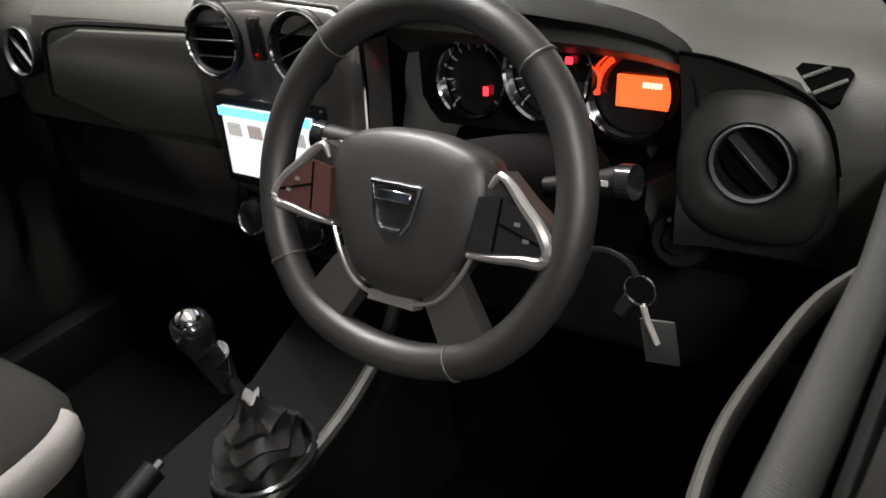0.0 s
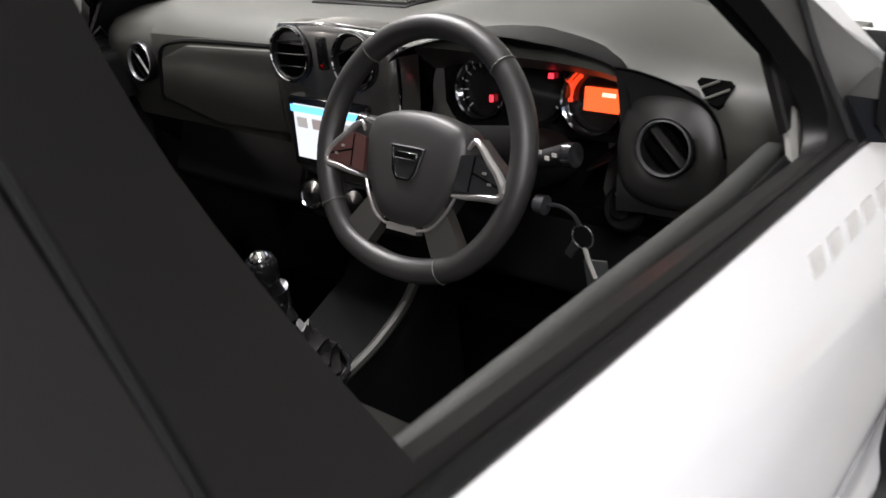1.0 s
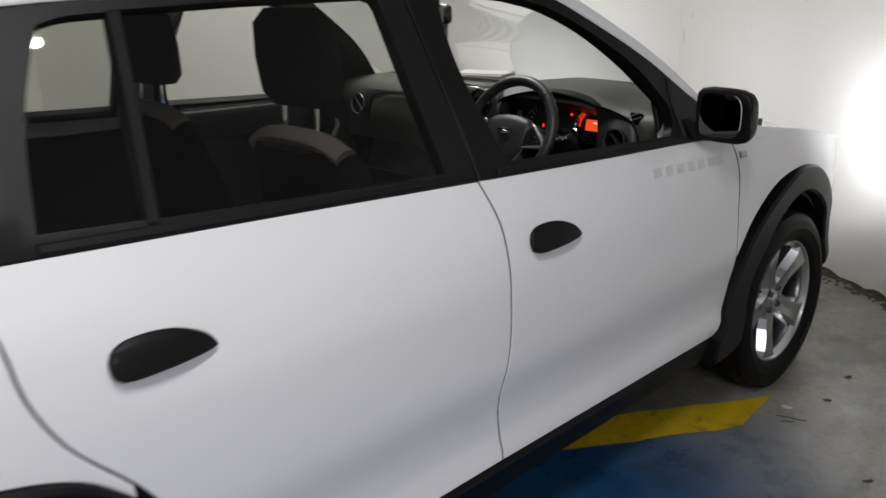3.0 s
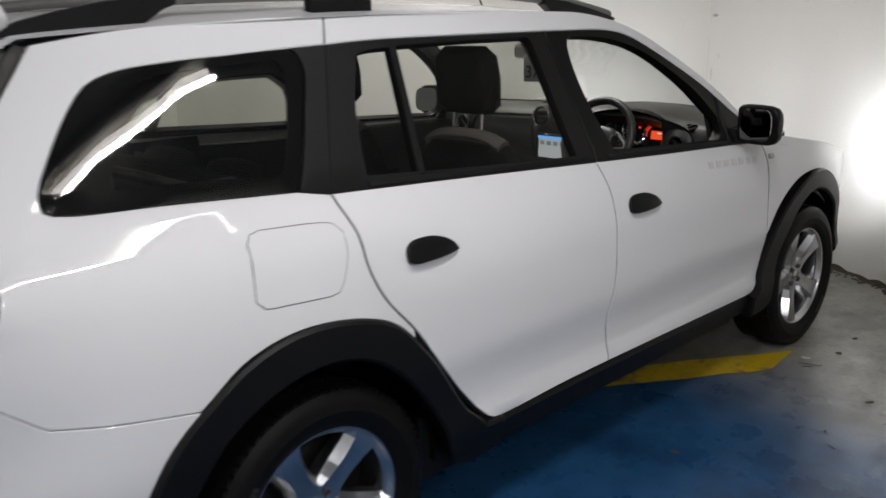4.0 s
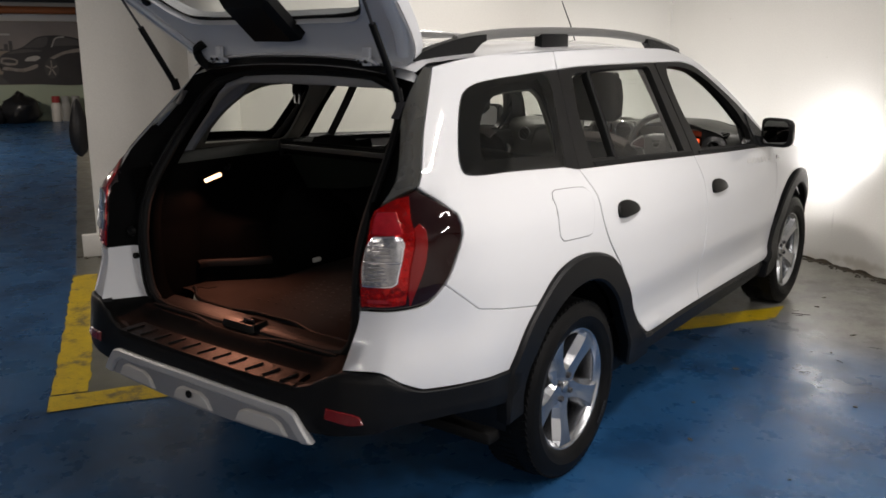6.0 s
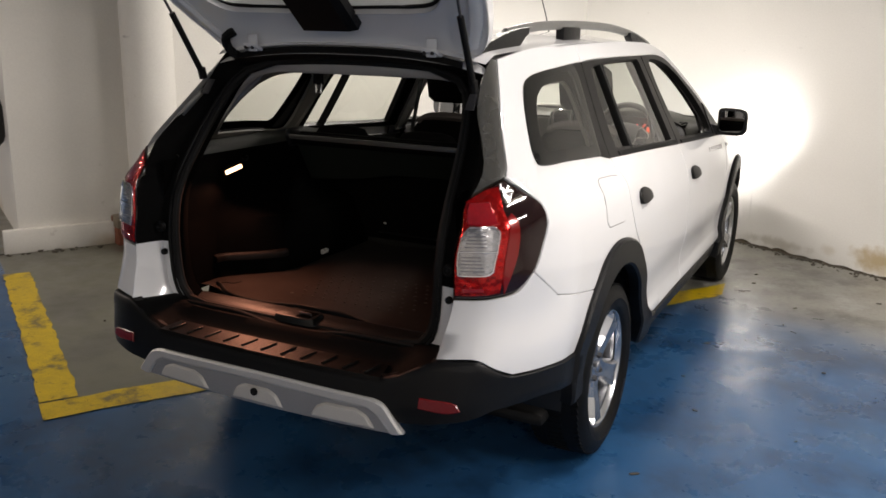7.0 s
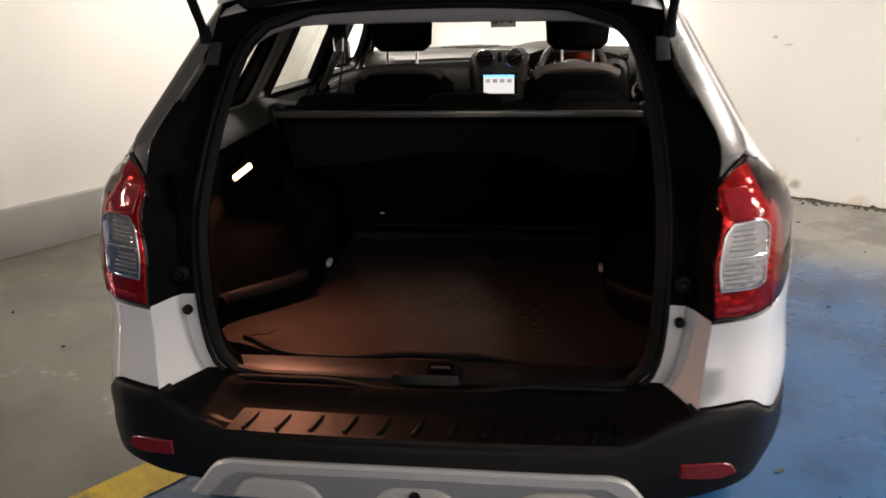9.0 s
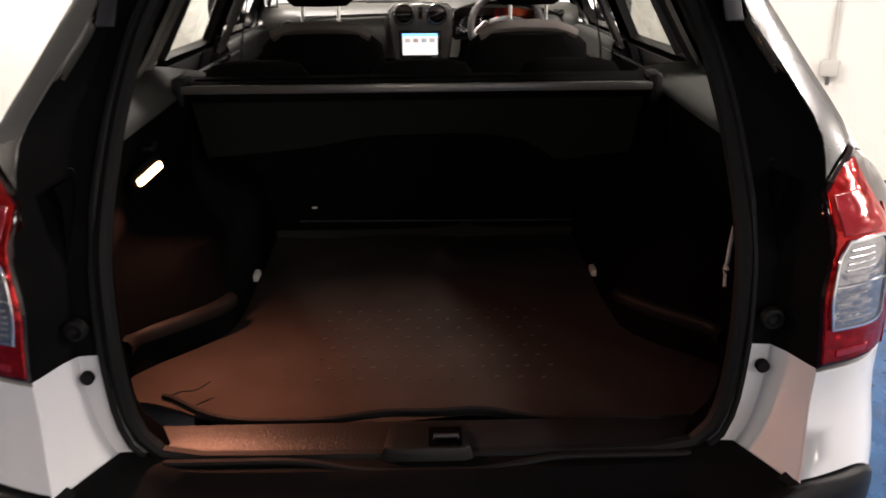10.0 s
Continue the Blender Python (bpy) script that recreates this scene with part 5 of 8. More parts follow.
def build_wheel():
    turn = Matrix.Rotation(radians(90), 4, "Y")
    tyre = lathed([(0.214, -0.095), (0.235, -0.100), (0.268, -0.107), (0.292, -0.104), (0.309, -0.090), (0.316, -0.06), (0.3175, 0.0), (0.316, 0.06), (0.309, 0.088), (0.295, 0.098), (0.282, 0.1035), (0.268, 0.105), (0.262, 0.1065), (0.258, 0.1045), (0.240, 0.101), (0.222, 0.093), (0.212, 0.080)], 72, turn)
    grooves = bmesh.new()
    for k in range(72):
        a = k * math.tau / 72
        for s in (-1, 1):
            box(grooves, (0.026, 0.018, 0.006), (0, 0, 0), 0, 1, Matrix.Rotation(a, 4, "X") @ Matrix.Translation((s * 0.074, 0, 0.3118)) @ Matrix.Rotation(s * 0.30, 4, "Z"))
        box(grooves, (0.055, 0.012, 0.006), (0, 0, 0), 0, 1, Matrix.Rotation(a + 0.04, 4, "X") @ Matrix.Translation((0, 0, 0.3166)))
    barrel = lathed([(0.206, -0.09), (0.200, -0.05), (0.195, 0.03), (0.198, 0.060), (0.212, 0.072), (0.219, 0.080), (0.217, 0.086), (0.211, 0.084), (0.205, 0.074), (0.196, 0.066)], 64, turn)
    back = lathed([(0.0, -0.02), (0.15, -0.02), (0.196, -0.03)], 40, turn)
    spokes = []
    for k in range(5):
        bm = bmesh.new()
        tilt = Matrix.Rotation(k * math.tau / 5, 4, "X")
        # rings from hub to rim: a broad star arm with a flat face and steep side facets
        secs = []
        for r, w, f, top, edge, base in ((0.020, 0.030, 0.016, 0.057, 0.054, 0.01), (0.050, 0.047, 0.032, 0.058, 0.050, 0.0), (0.072, 0.042, 0.026, 0.060, 0.036, 0.0), (0.110, 0.040, 0.024, 0.066, 0.036, 0.0), (0.150, 0.044, 0.027, 0.074, 0.044, 0.01), (0.185, 0.052, 0.034, 0.080, 0.054, 0.03), (0.205, 0.062, 0.046, 0.081, 0.062, 0.045)):
            secs.append([tilt @ Vector(p) for p in ((base, -w * 1.06, r), (edge, -w, r), (top - 0.002, -f, r), (top - 0.004, 0, r), (top - 0.002, f, r), (edge, w, r), (base, w * 1.06, r))])
        loft(bm, secs)
        spokes.append(bm)
    centre = lathed([(0.0, 0.056), (0.030, 0.056), (0.056, 0.052), (0.064, 0.042), (0.066, 0.0)], 32, turn)
    cap = lathed([(0.0, 0.064), (0.018, 0.0635), (0.022, 0.061), (0.0225, 0.05)], 24, turn)
    nuts = []
    for k in range(4):
        nuts.append(lathed([(0.0, 0.060), (0.005, 0.0605), (0.009, 0.064), (0.0115, 0.060), (0.0115, 0.04)], 6, Matrix.Rotation(k * math.tau / 4 + 0.5, 4, "X") @ Matrix.Translation((0, 0, 0.044)) @ turn))
    arcs = bmesh.new()
    for a0, n in ((0.4, 9), (3.4, 7)):
        for k in range(n):
            box(arcs, (0.0012, 0.010, 0.016), (0, 0, 0), 0, 1, Matrix.Rotation(a0 + 0.052 * k, 4, "X") @ Matrix.Translation((0.1055, 0, 0.252)))
    tyre_mesh = [("tyre", tyre, TYRE, "black tyre"), ("rim_barrel", barrel, ALLOY, ""), ("brake_drum", back, RUBBER, "dark brake drum"), ("hub_centre", centre, ALLOY, ""), ("hub_cap", cap, ALLOY, "silver hub cap")]
    return tyre_mesh, spokes, nuts, grooves, arcs


pieces, spokes, nuts, grooves, arcs = build_wheel()
first = wheel_at(pose(0.714, -0.010, 0.3175) @ Matrix.Rotation(radians(29), 4, "X"))
for name, bm, m, lab in pieces:
    part(name, bm, m, first, lab)
tagged(part("tyre_tread", grooves, TYRE, first, "block tread", 20), kind="stuff")
tagged(part("tyre_lettering", arcs, mat("tyre_marking", (0.016, 0.016, 0.016), 0.5), first, "raised unreadable tyre lettering"), kind="stuff")
for bm in spokes:
    part("spoke", bm, ALLOY, first, "", 8)
for bm in nuts:
    part("wheel_nut", bm, DARKMETAL, first, "dark wheel nut")


def wheel_copy(m):
    copy = wheel_at(m)
    for o in first.children:
        c = o.copy()
        scene.collection.objects.link(c)
        c.parent = copy
    return copy


wheel_copy(pose(0.710, FA - 0.010, 0.3175, 0, 0, -1) @ Matrix.Rotation(0.4, 4, "X"))
wheel_copy(pose(-0.714, -0.010, 0.3175, 0, 0, 180))
wheel_copy(pose(-0.710, FA - 0.010, 0.3175, 0, 0, 180))
# wheel wells and underbody
for side in (1, -1):
    for y0 in (0.0, FA):
        bm = bmesh.new()
        rows = [[(side * x, y0 + r * math.cos(a), 0.31 + r * math.sin(a)) for a in np.linspace(-0.06, math.pi + 0.06, 20)] for x, r in ((0.765, 0.385), (0.60, 0.385), (0.52, 0.37), (0.52, 0.0))]
        loft(bm, rows, False, False)
        part("wheel_well", bm, WELL, car, "black wheel-arch liner")
part("underbody", boxed((1.40, 3.6, 0.05), (0, 1.42, 0.232), 0.02), RUBBER, car, "dark underbody")


# ---- tail of the car: bumper, boot opening, tailgate ----
def tail_face(x, z):
    """The rear face of the bumper between its corners."""
    x, z = np.asarray(x, float), np.asarray(z, float)
    corner = flank(np.full_like(z + 0 * x, -1.047), z + 0 * x)
    y = corner[..., 1] - 0.03 * (1 - np.clip(np.abs(x) / corner[..., 0], 0, 1) ** 2)
    return np.stack([x + 0 * z, y, z + 0 * x], -1)


bump_top = curve_of([(-1.30, 0.540), (-1.15, 0.541), (-1.115, 0.548), (-1.085, 0.585), (-1.06, 0.615), (-0.914, 0.620), (-0.836, 0.589), (-0.75, 0.561), (-0.575, 0.548), (-0.36, 0.530)])
bump_low = curve_of([(-1.30, 0.400), (-1.06, 0.412), (-0.97, 0.428), (-0.88, 0.442), (-0.80, 0.462), (-0.66, 0.462), (-0.36, 0.418)])
bm = bmesh.new()
right = [("f", s) for s in np.linspace(-0.36, -1.047, 26)]
middle = [("t", x) for x in np.linspace(1, -1, 25)[1:-1]]
stations = right + middle + [("g", s) for _, s in right[::-1]]


def bumper_point(kind, q, t, out):
    if kind == "t":
        top = float(bump_top(-1.30 + 0.24 * abs(q)))
        low = float(bump_low(-1.30 + 0.24 * abs(q)))
        z = low + (top - low) * t
        p = tail_face(q * float(flank(-1.047, z)[0]), z)
        p[1] -= out
    else:
        z = float(bump_low(q)) + (float(bump_top(q)) - float(bump_low(q))) * t
        p = flank(q, z)
        k = np.clip((-0.5 - q) / 0.5, 0, 1)
        p[0] += out * (1 - 0.6 * k)
        p[1] -= out * k
        p[0] *= 1 if kind == "f" else -1
    return p


rows = []
for t, out in ((0.0, -0.10), (0.02, -0.02), (0.10, 0.008), (0.3, 0.012), (0.45, 0.012), (0.6, 0.010), (0.85, 0.010), (0.965, 0.008), (0.99, 0.004), (1.0, -0.004), (1.0, -0.03)):
    rows.append([tuple(bumper_point(k, q, t, out)) for k, q in stations])
loft(bm, rows, False, False)
bumper = part("rear_bumper", bm, BLACK, car, "black plastic lower rear bumper")
# ledge from the bumper's upper edge to the boot sill
PAD = curve_of([(0.0, 0.540), (0.06, 0.546), (0.11, 0.547), (0.14, 0.541), (0.55, 0.550), (0.62, 0.556), (0.72, 0.572), (0.82, 0.588), (1.0, 0.590)])
bm = bmesh.new()
rows = []
for f in (0.0, 0.06, 0.11, 0.14, 0.35, 0.55, 0.62, 0.72, 0.82, 0.92, 1.0):
    row = []
    for x in np.linspace(-1, 1, 61):
        a = bumper_point("t", x * 0.999, 0.985, 0.004)
        edge = -0.80 + 0.012 * abs(x) ** 4
        c = min(1.0, max(0.0, (0.94 - abs(x)) / 0.16))
        c = c * c * (3 - 2 * c)
        z = c * (float(PAD(f)) + (a[2] - 0.540) * (1 - f)) + (1 - c) * (a[2] + (0.606 - a[2]) * f)
        row.append((a[0] * (1 - 0.10 * f), a[1] + (edge - a[1]) * f, z))
    rows.append(row)
loft(bm, rows, False, False)
part("bumper_ledge", bm, mat("dull_black_ledge_plastic", (0.0026, 0.0026, 0.0027), 0.7, var=0.2, bump=0.3, grain=600, spec=0.06), bumper, "black load ledge")
SCUFF = mat("scuffed_brown_black_plastic", (0.0028, 0.0025, 0.0024), 0.38, spec=0.16, var=0.2, bump=0.3, grain=500)
part("scuff_pad", lofted([[(x, y + 0.012 * abs(x / 0.42) ** 2, z) for x in np.linspace(-0.42 + k, 0.42 - k, 21)] for y, z, k in ((-0.982, 0.538, 0.0), (-0.978, 0.548, 0.004), (-0.895, 0.556, 0.02), (-0.888, 0.550, 0.022))], False, False), SCUFF, bumper, "ribbed scuff pad on the bumper ledge")
for i in range(11):
    x = -0.37 + 0.074 * i
    part("ledge_rib", boxed((0.009, 0.060, 0.006), (x, -0.935, 0.5545), 0.0025, 2, Matrix.Rotation(radians(-16), 4, "Z") @ Matrix.Rotation(radians(5), 4, "X")), SCUFF, bumper, "raised scuff rib")


def face_sheet(name, runs, material, parent, label, off, thick=0.006, roll=0.003, step=0.04, holes=()):
    flip = tail_face
    poly = outline([[(a, 0.492 - (0.462 - b) * 0.72) for a, b in run] for run in runs])
    hs = [outline([[(a, b + 0.030) for a, b in run] for run in h]) for h in holes]
    return part(name, sheet(poly, flip, step, hs, off, thick, roll), material, parent, label)


skid = face_sheet("skid_plate", [[(-0.50, 0.335), (-0.475, 0.375), (-0.435, 0.438), (-0.40, 0.452)], [(-0.40, 0.452), (0.0, 0.462), (0.40, 0.452)], [(0.40, 0.452), (0.435, 0.438), (0.475, 0.375), (0.50, 0.335)], [(0.50, 0.335), (0.46, 0.325), (0.42, 0.385), (0.385, 0.412)], [(0.385, 0.412), (0.0, 0.424), (-0.385, 0.412)], [(-0.385, 0.412), (-0.42, 0.385), (-0.46, 0.325), (-0.50, 0.335)]], SILVER, car, "silver skid plate band under the bumper", 0.026, 0.02, 0.006)
face_sheet("skid_panel", [[(-0.47, 0.32), (-0.39, 0.415), (0.0, 0.426), (0.39, 0.415)], [(0.39, 0.415), (0.47, 0.32)], [(0.47, 0.32), (0.0, 0.315), (-0.47, 0.32)]], mat("grey_skid_paint", (0.30, 0.30, 0.31), 0.45, 0.2, var=0.1), skid, "dull grey skid plate panel", 0.014, 0.01)
SKIDPALE = mat("pale_skid_paint", (0.55, 0.53, 0.50), 0.5, 0.1, var=0.08)
for x0, w in ((-0.30, 0.105), (0.0, 0.095), (0.30, 0.105)):
    face_sheet("skid_boss", [[(x0 - w, 0.332), (x0 - w * 0.78, 0.378), (x0 - w * 0.45, 0.398)], [(x0 - w * 0.45, 0.398), (x0 + w * 0.45, 0.398)], [(x0 + w * 0.45, 0.398), (x0 + w * 0.78, 0.378), (x0 + w, 0.332)], [(x0 + w, 0.332), (x0 - w, 0.332)]], SKIDPALE, skid, "pale raised skid boss", 0.022, 0.01, 0.006)
part("tow_hole", lathed([(0.0, 0.0), (0.008, 0.001), (0.012, 0.0), (0.012, -0.006)], 16, Matrix.Translation((0.0, -1.016, 0.433)) @ pose(0, 0, 0, 90)), RUBBER, skid, "dark screw hole")
for side in (1, -1):
    part("bumper_reflector", sheet(outline([[(-1.065, 0.478), (-0.97, 0.474), (-0.935, 0.482)], [(-0.935, 0.482), (-0.95, 0.502), (-1.065, 0.510)], [(-1.065, 0.510), (-1.065, 0.478)]]), flank, off=0.016, thick=0.012, roll=0.003, side=side, step=0.03), REFLECTOR, bumper, "red bumper reflector")

# white jambs under the lamps and black jambs above them, up to the roof
seal_x = curve_of([(0.59, 0.44), (0.64, 0.482), (0.70, 0.497), (0.80, 0.503), (0.95, 0.505), (1.10, 0.497), (1.26, 0.470), (1.335, 0.435), (1.372, 0.38), (1.392, 0.30), (1.43, 0.28)])
seal_y = curve_of([(0.59, -0.785), (0.80, -0.785), (0.92, -0.770), (1.0, -0.735), (1.10, -0.668), (1.28, -0.535), (1.36, -0.482), (1.42, -0.455)])
jamb_s = curve_of([(0.60, -1.047), (0.79, -1.024), (1.06, -1.043), (1.20, -1.040), (1.295, -1.042), (1.386, -0.99), (1.43, -0.94)])


def jamb(z0, z1, material, name, label, n):
    for side in (1, -1):
        rows = []
        for z in np.linspace(z0, z1, n):
            o = flank(float(jamb_s(z)), z)
            i = np.array([float(seal_x(z)), float(seal_y(z)), z])
            k = np.array([o[0] * 0.45 + i[0] * 0.55 + 0.012, i[1] - 0.006, z])
            e = o + np.array([-0.006, 0.012, 0])
            rows.append([(side * p[0], p[1], p[2]) for p in (o, e, o * 0.30 + k * 0.70 + np.array([0.004, 0, 0]), k, i)])
        part(name, lofted(rows, False, False), material, car, label, 50)


jamb(0.600, 0.788, WHITE, "lower_jamb", "white painted boot jamb", 8)
jamb(0.788, 1.425, mat("dull_black_jamb_paint", (0.003, 0.0029, 0.003), 0.7, var=0.1, spec=0.06), "upper_jamb", "black boot jamb", 24)
for side in (1, -1):
    # Return is near-zero black: shade from the boot lamp is put into colour.
    part("seal_return", lofted([[(side * (float(seal_x(z)) + d), float(seal_y(z)) + y, z) for d, y in ((0.001, 0.001), (-0.006, 0.03), (0.02, 0.08))] for z in np.linspace(0.592, 1.42, 24)], False, False), VOID, car, "return behind the boot seal, blackened to stay in shade", 50)
    part("jamb_plug", lathed([(0.0, 0.004), (0.009, 0.003), (0.011, 0.0), (0.011, -0.01)], 16, Matrix.Translation((side * 0.546, -0.802, 0.752)) @ pose(0, 0, 0, 90)), RUBBER, car, "black plug in the white jamb")
    part("jamb_stop", lathed([(0.0, 0.006), (0.008, 0.008), (0.012, 0.014), (0.017, 0.012), (0.019, 0.0)], 18, Matrix.Translation((side * 0.548, -0.800, 0.842)) @ pose(0, 0, 0, 90)), RUBBER, car, "round rubber stop")
bm = bmesh.new()
rows = [[(x, y, z) for x in np.linspace(-0.44, 0.44, 19)] for y, z in ((-0.52, 1.448), (-0.525, 1.430), (-0.49, 1.408), (-0.455, 1.402), (-0.42, 1.402))]
rows = [[(x * (1 if j < 2 else 0.98), y + 0.0, z - 0.035 * abs(x / 0.44) ** 3) for x, y, z in row] for j, row in enumerate(rows)]
loft(bm, rows, False, False)
part("boot_header", bm, SATIN, car, "black header over the boot opening")
loop = [(float(seal_x(z)), float(seal_y(z)), z) for z in np.linspace(0.60, 1.392, 24)]
ring = loop + [(x, -0.452 - 0.003 * abs(x), 1.402 - 0.010 * abs(x / 0.3) ** 2) for x in np.linspace(0.24, -0.24, 7)] + [(-x, y, z) for x, y, z in loop[::-1]] + [(x, -0.787, 0.588 - 0.004 * (1 - abs(x / 0.4) ** 2)) for x in np.linspace(-0.38, 0.38, 9)]
part("boot_seal", tubed(ring, 0.0145, 8, closed=True, up=(0, -1, 0.2)), RUBBER, car, "black rubber boot seal")
ring2 = [(x * 1.03, y - 0.012, z + (0.004 if z > 1 else -0.012)) for x, y, z in ring]
part("seal_lip", tubed(ring2, 0.006, 6, closed=True, up=(0, -1, 0.2)), RUBBER, car, "outer lip of the boot seal")

arch_in = [(-0.520, 1.150), (-0.505, 1.20), (-0.472, 1.285), (-0.425, 1.325), (-0.36, 1.347), (-0.18, 1.353), (0.0, 1.354), (0.18, 1.353), (0.36, 1.347), (0.425, 1.325), (0.472, 1.285), (0.505, 1.20), (0.520, 1.150)]
arch_in = spline([(x, 0, z) for x, z in arch_in], 0.03)
part("headliner_edge", lofted([[(p[0] * (1 + 0.045 * k), float(seal_y(p[2] + 0.04 * k)) + y, p[2] + 0.050 * k) for p in arch_in] for k, y in ((1.0, 0.012), (0.6, 0.030), (0.1, 0.045), (0.0, 0.060), (0.15, 0.10))], False, False), PILLARTRIM, car, "pale lining edge round the boot opening", 60)

# boot sill with its latch
bm = bmesh.new()
rows = [[(x, y, z) for x in np.linspace(-0.47, 0.47, 15)] for y, z in ((-0.80, 0.590), (-0.785, 0.598), (-0.74, 0.600), (-0.70, 0.598), (-0.69, 0.560))]
loft(bm, rows, False, False)
part("sill_trim", bm, mat("ribbed_sill_plastic", (0.009, 0.0075, 0.007), 0.42, spec=0.3, var=0.15, bump=0.6, grain=260), car, "dark ribbed boot sill trim")
latch = part("boot_latch", lofted([[(-0.003 + x * kx, -0.762 + y * ky, z) for x, y in ((-0.075, -0.04), (-0.062, -0.046), (0.062, -0.046), (0.075, -0.04), (0.066, 0.03), (0.052, 0.038), (-0.052, 0.038), (-0.066, 0.03))] for z, kx, ky in ((0.583, 1.06, 1.06), (0.603, 1.0, 1.0), (0.611, 0.96, 0.94), (0.613, 0.88, 0.84))]), mat("grey_black_latch_plastic", (0.006, 0.0065, 0.0062), 0.42, var=0.15, bump=0.2, grain=500, spec=0.25), car, "black latch housing on the boot sill")
# Block coloured for the shade inside the latch opening.
part("latch_mouth", boxed((0.060, 0.062, 0.010), (0.028, -0.772, 0.6095), 0.006, 2), VOID, latch, "black block for the shade in the latch opening")
part("sill_lip", tubed([(x, -0.808 - 0.020 * math.exp(-((x / 0.17) ** 4)), 0.594 - 0.012 * math.exp(-((x / 0.17) ** 4))) for x in np.linspace(-0.44, 0.44, 45)], 0.0065, 8), RUBBER, car, "black rubber lip dipping under the latch")
part("latch_loop", tubed([(0.01, -0.779, 0.607), (0.01, -0.784, 0.622), (0.05, -0.784, 0.622), (0.05, -0.779, 0.607)], 0.004, 8), DARKMETAL, latch, "bent steel loop")

# tailgate, swung up
GATE = Matrix.Translation((0, -0.468, 1.448)) @ Matrix.Rotation(radians(-40), 4, "X") @ Matrix.Rotation(radians(180), 4, "Z")


def gate_map(u, v):
    """u across the gate, v along it from the hinges, on the face that looks down."""
    u, v = np.asarray(u, float), np.asarray(v, float)
    bend = np.where(v > 0.50, (v - 0.50) * 0.62, 0.0) + 0.02 * np.exp(-((v / 0.05) ** 2))
    flat = np.stack([u + 0 * v, v + 0 * u, -bend - 0.015 * (u / 0.5) ** 2], -1)
    m = np.array(GATE)
    return flat @ m[:3, :3].T + m[:3, 3]


gate_edge = [[(-0.44, 0.0), (-0.50, 0.03), (-0.545, 0.12), (-0.60, 0.35), (-0.635, 0.52), (-0.64, 0.70), (-0.60, 0.92), (-0.54, 0.97)], [(-0.54, 0.97), (0.0, 0.99), (0.54, 0.97)], [(0.54, 0.97), (0.60, 0.92), (0.64, 0.70), (0.635, 0.52), (0.60, 0.35), (0.545, 0.12), (0.50, 0.03), (0.44, 0.0)], [(0.44, 0.0), (0.0, -0.012), (-0.44, 0.0)]]
gate_hole = outline([[(-0.30, 0.175), (-0.38, 0.19), (-0.44, 0.25), (-0.50, 0.42), (-0.49, 0.49), (-0.44, 0.51)], [(-0.44, 0.51), (0.0, 0.53), (0.44, 0.51)], [(0.44, 0.51), (0.49, 0.49), (0.50, 0.42), (0.44, 0.25), (0.38, 0.19), (0.30, 0.175)], [(0.30, 0.175), (0.0, 0.165), (-0.30, 0.175)]])
gate = part("tailgate", sheet(outline(gate_edge), gate_map, 0.06, [gate_hole], 0.0, 0.008, 0.006), WHITE, car, "open white tailgate, inner side")
gate_rim = outline([[(-0.305, 0.165), (-0.39, 0.18), (-0.452, 0.25), (-0.512, 0.42), (-0.50, 0.50), (-0.44, 0.522)], [(-0.44, 0.522), (0.0, 0.542), (0.44, 0.522)], [(0.44, 0.522), (0.50, 0.50), (0.512, 0.42), (0.452, 0.25), (0.39, 0.18), (0.305, 0.165)], [(0.305, 0.165), (0.0, 0.155), (-0.305, 0.165)]])
part("gate_glass_border", sheet(gate_rim, gate_map, 0.06, [outline([[(-0.28, 0.19), (-0.40, 0.22), (-0.472, 0.42), (-0.44, 0.49)], [(-0.44, 0.49), (0.44, 0.49)], [(0.44, 0.49), (0.472, 0.42), (0.40, 0.22), (0.28, 0.19)], [(0.28, 0.19), (0.0, 0.18), (-0.28, 0.19)]])], 0.012, 0.006, 0.001), RUBBER, gate, "black bonded edge of the rear glass")
gate_pane = part("gate_glass", sheet(gate_rim, gate_map, 0.06, [], 0.020, 0.004, 0.001), PANE, gate, "clear rear window glass")
gate_pane.visible_shadow = False
gate_skin = part("gate_outer_skin", sheet(outline(gate_edge), gate_map, 0.06, [gate_hole], 0.05, 0.05, 0.012), WHITE, gate, "white outer skin")
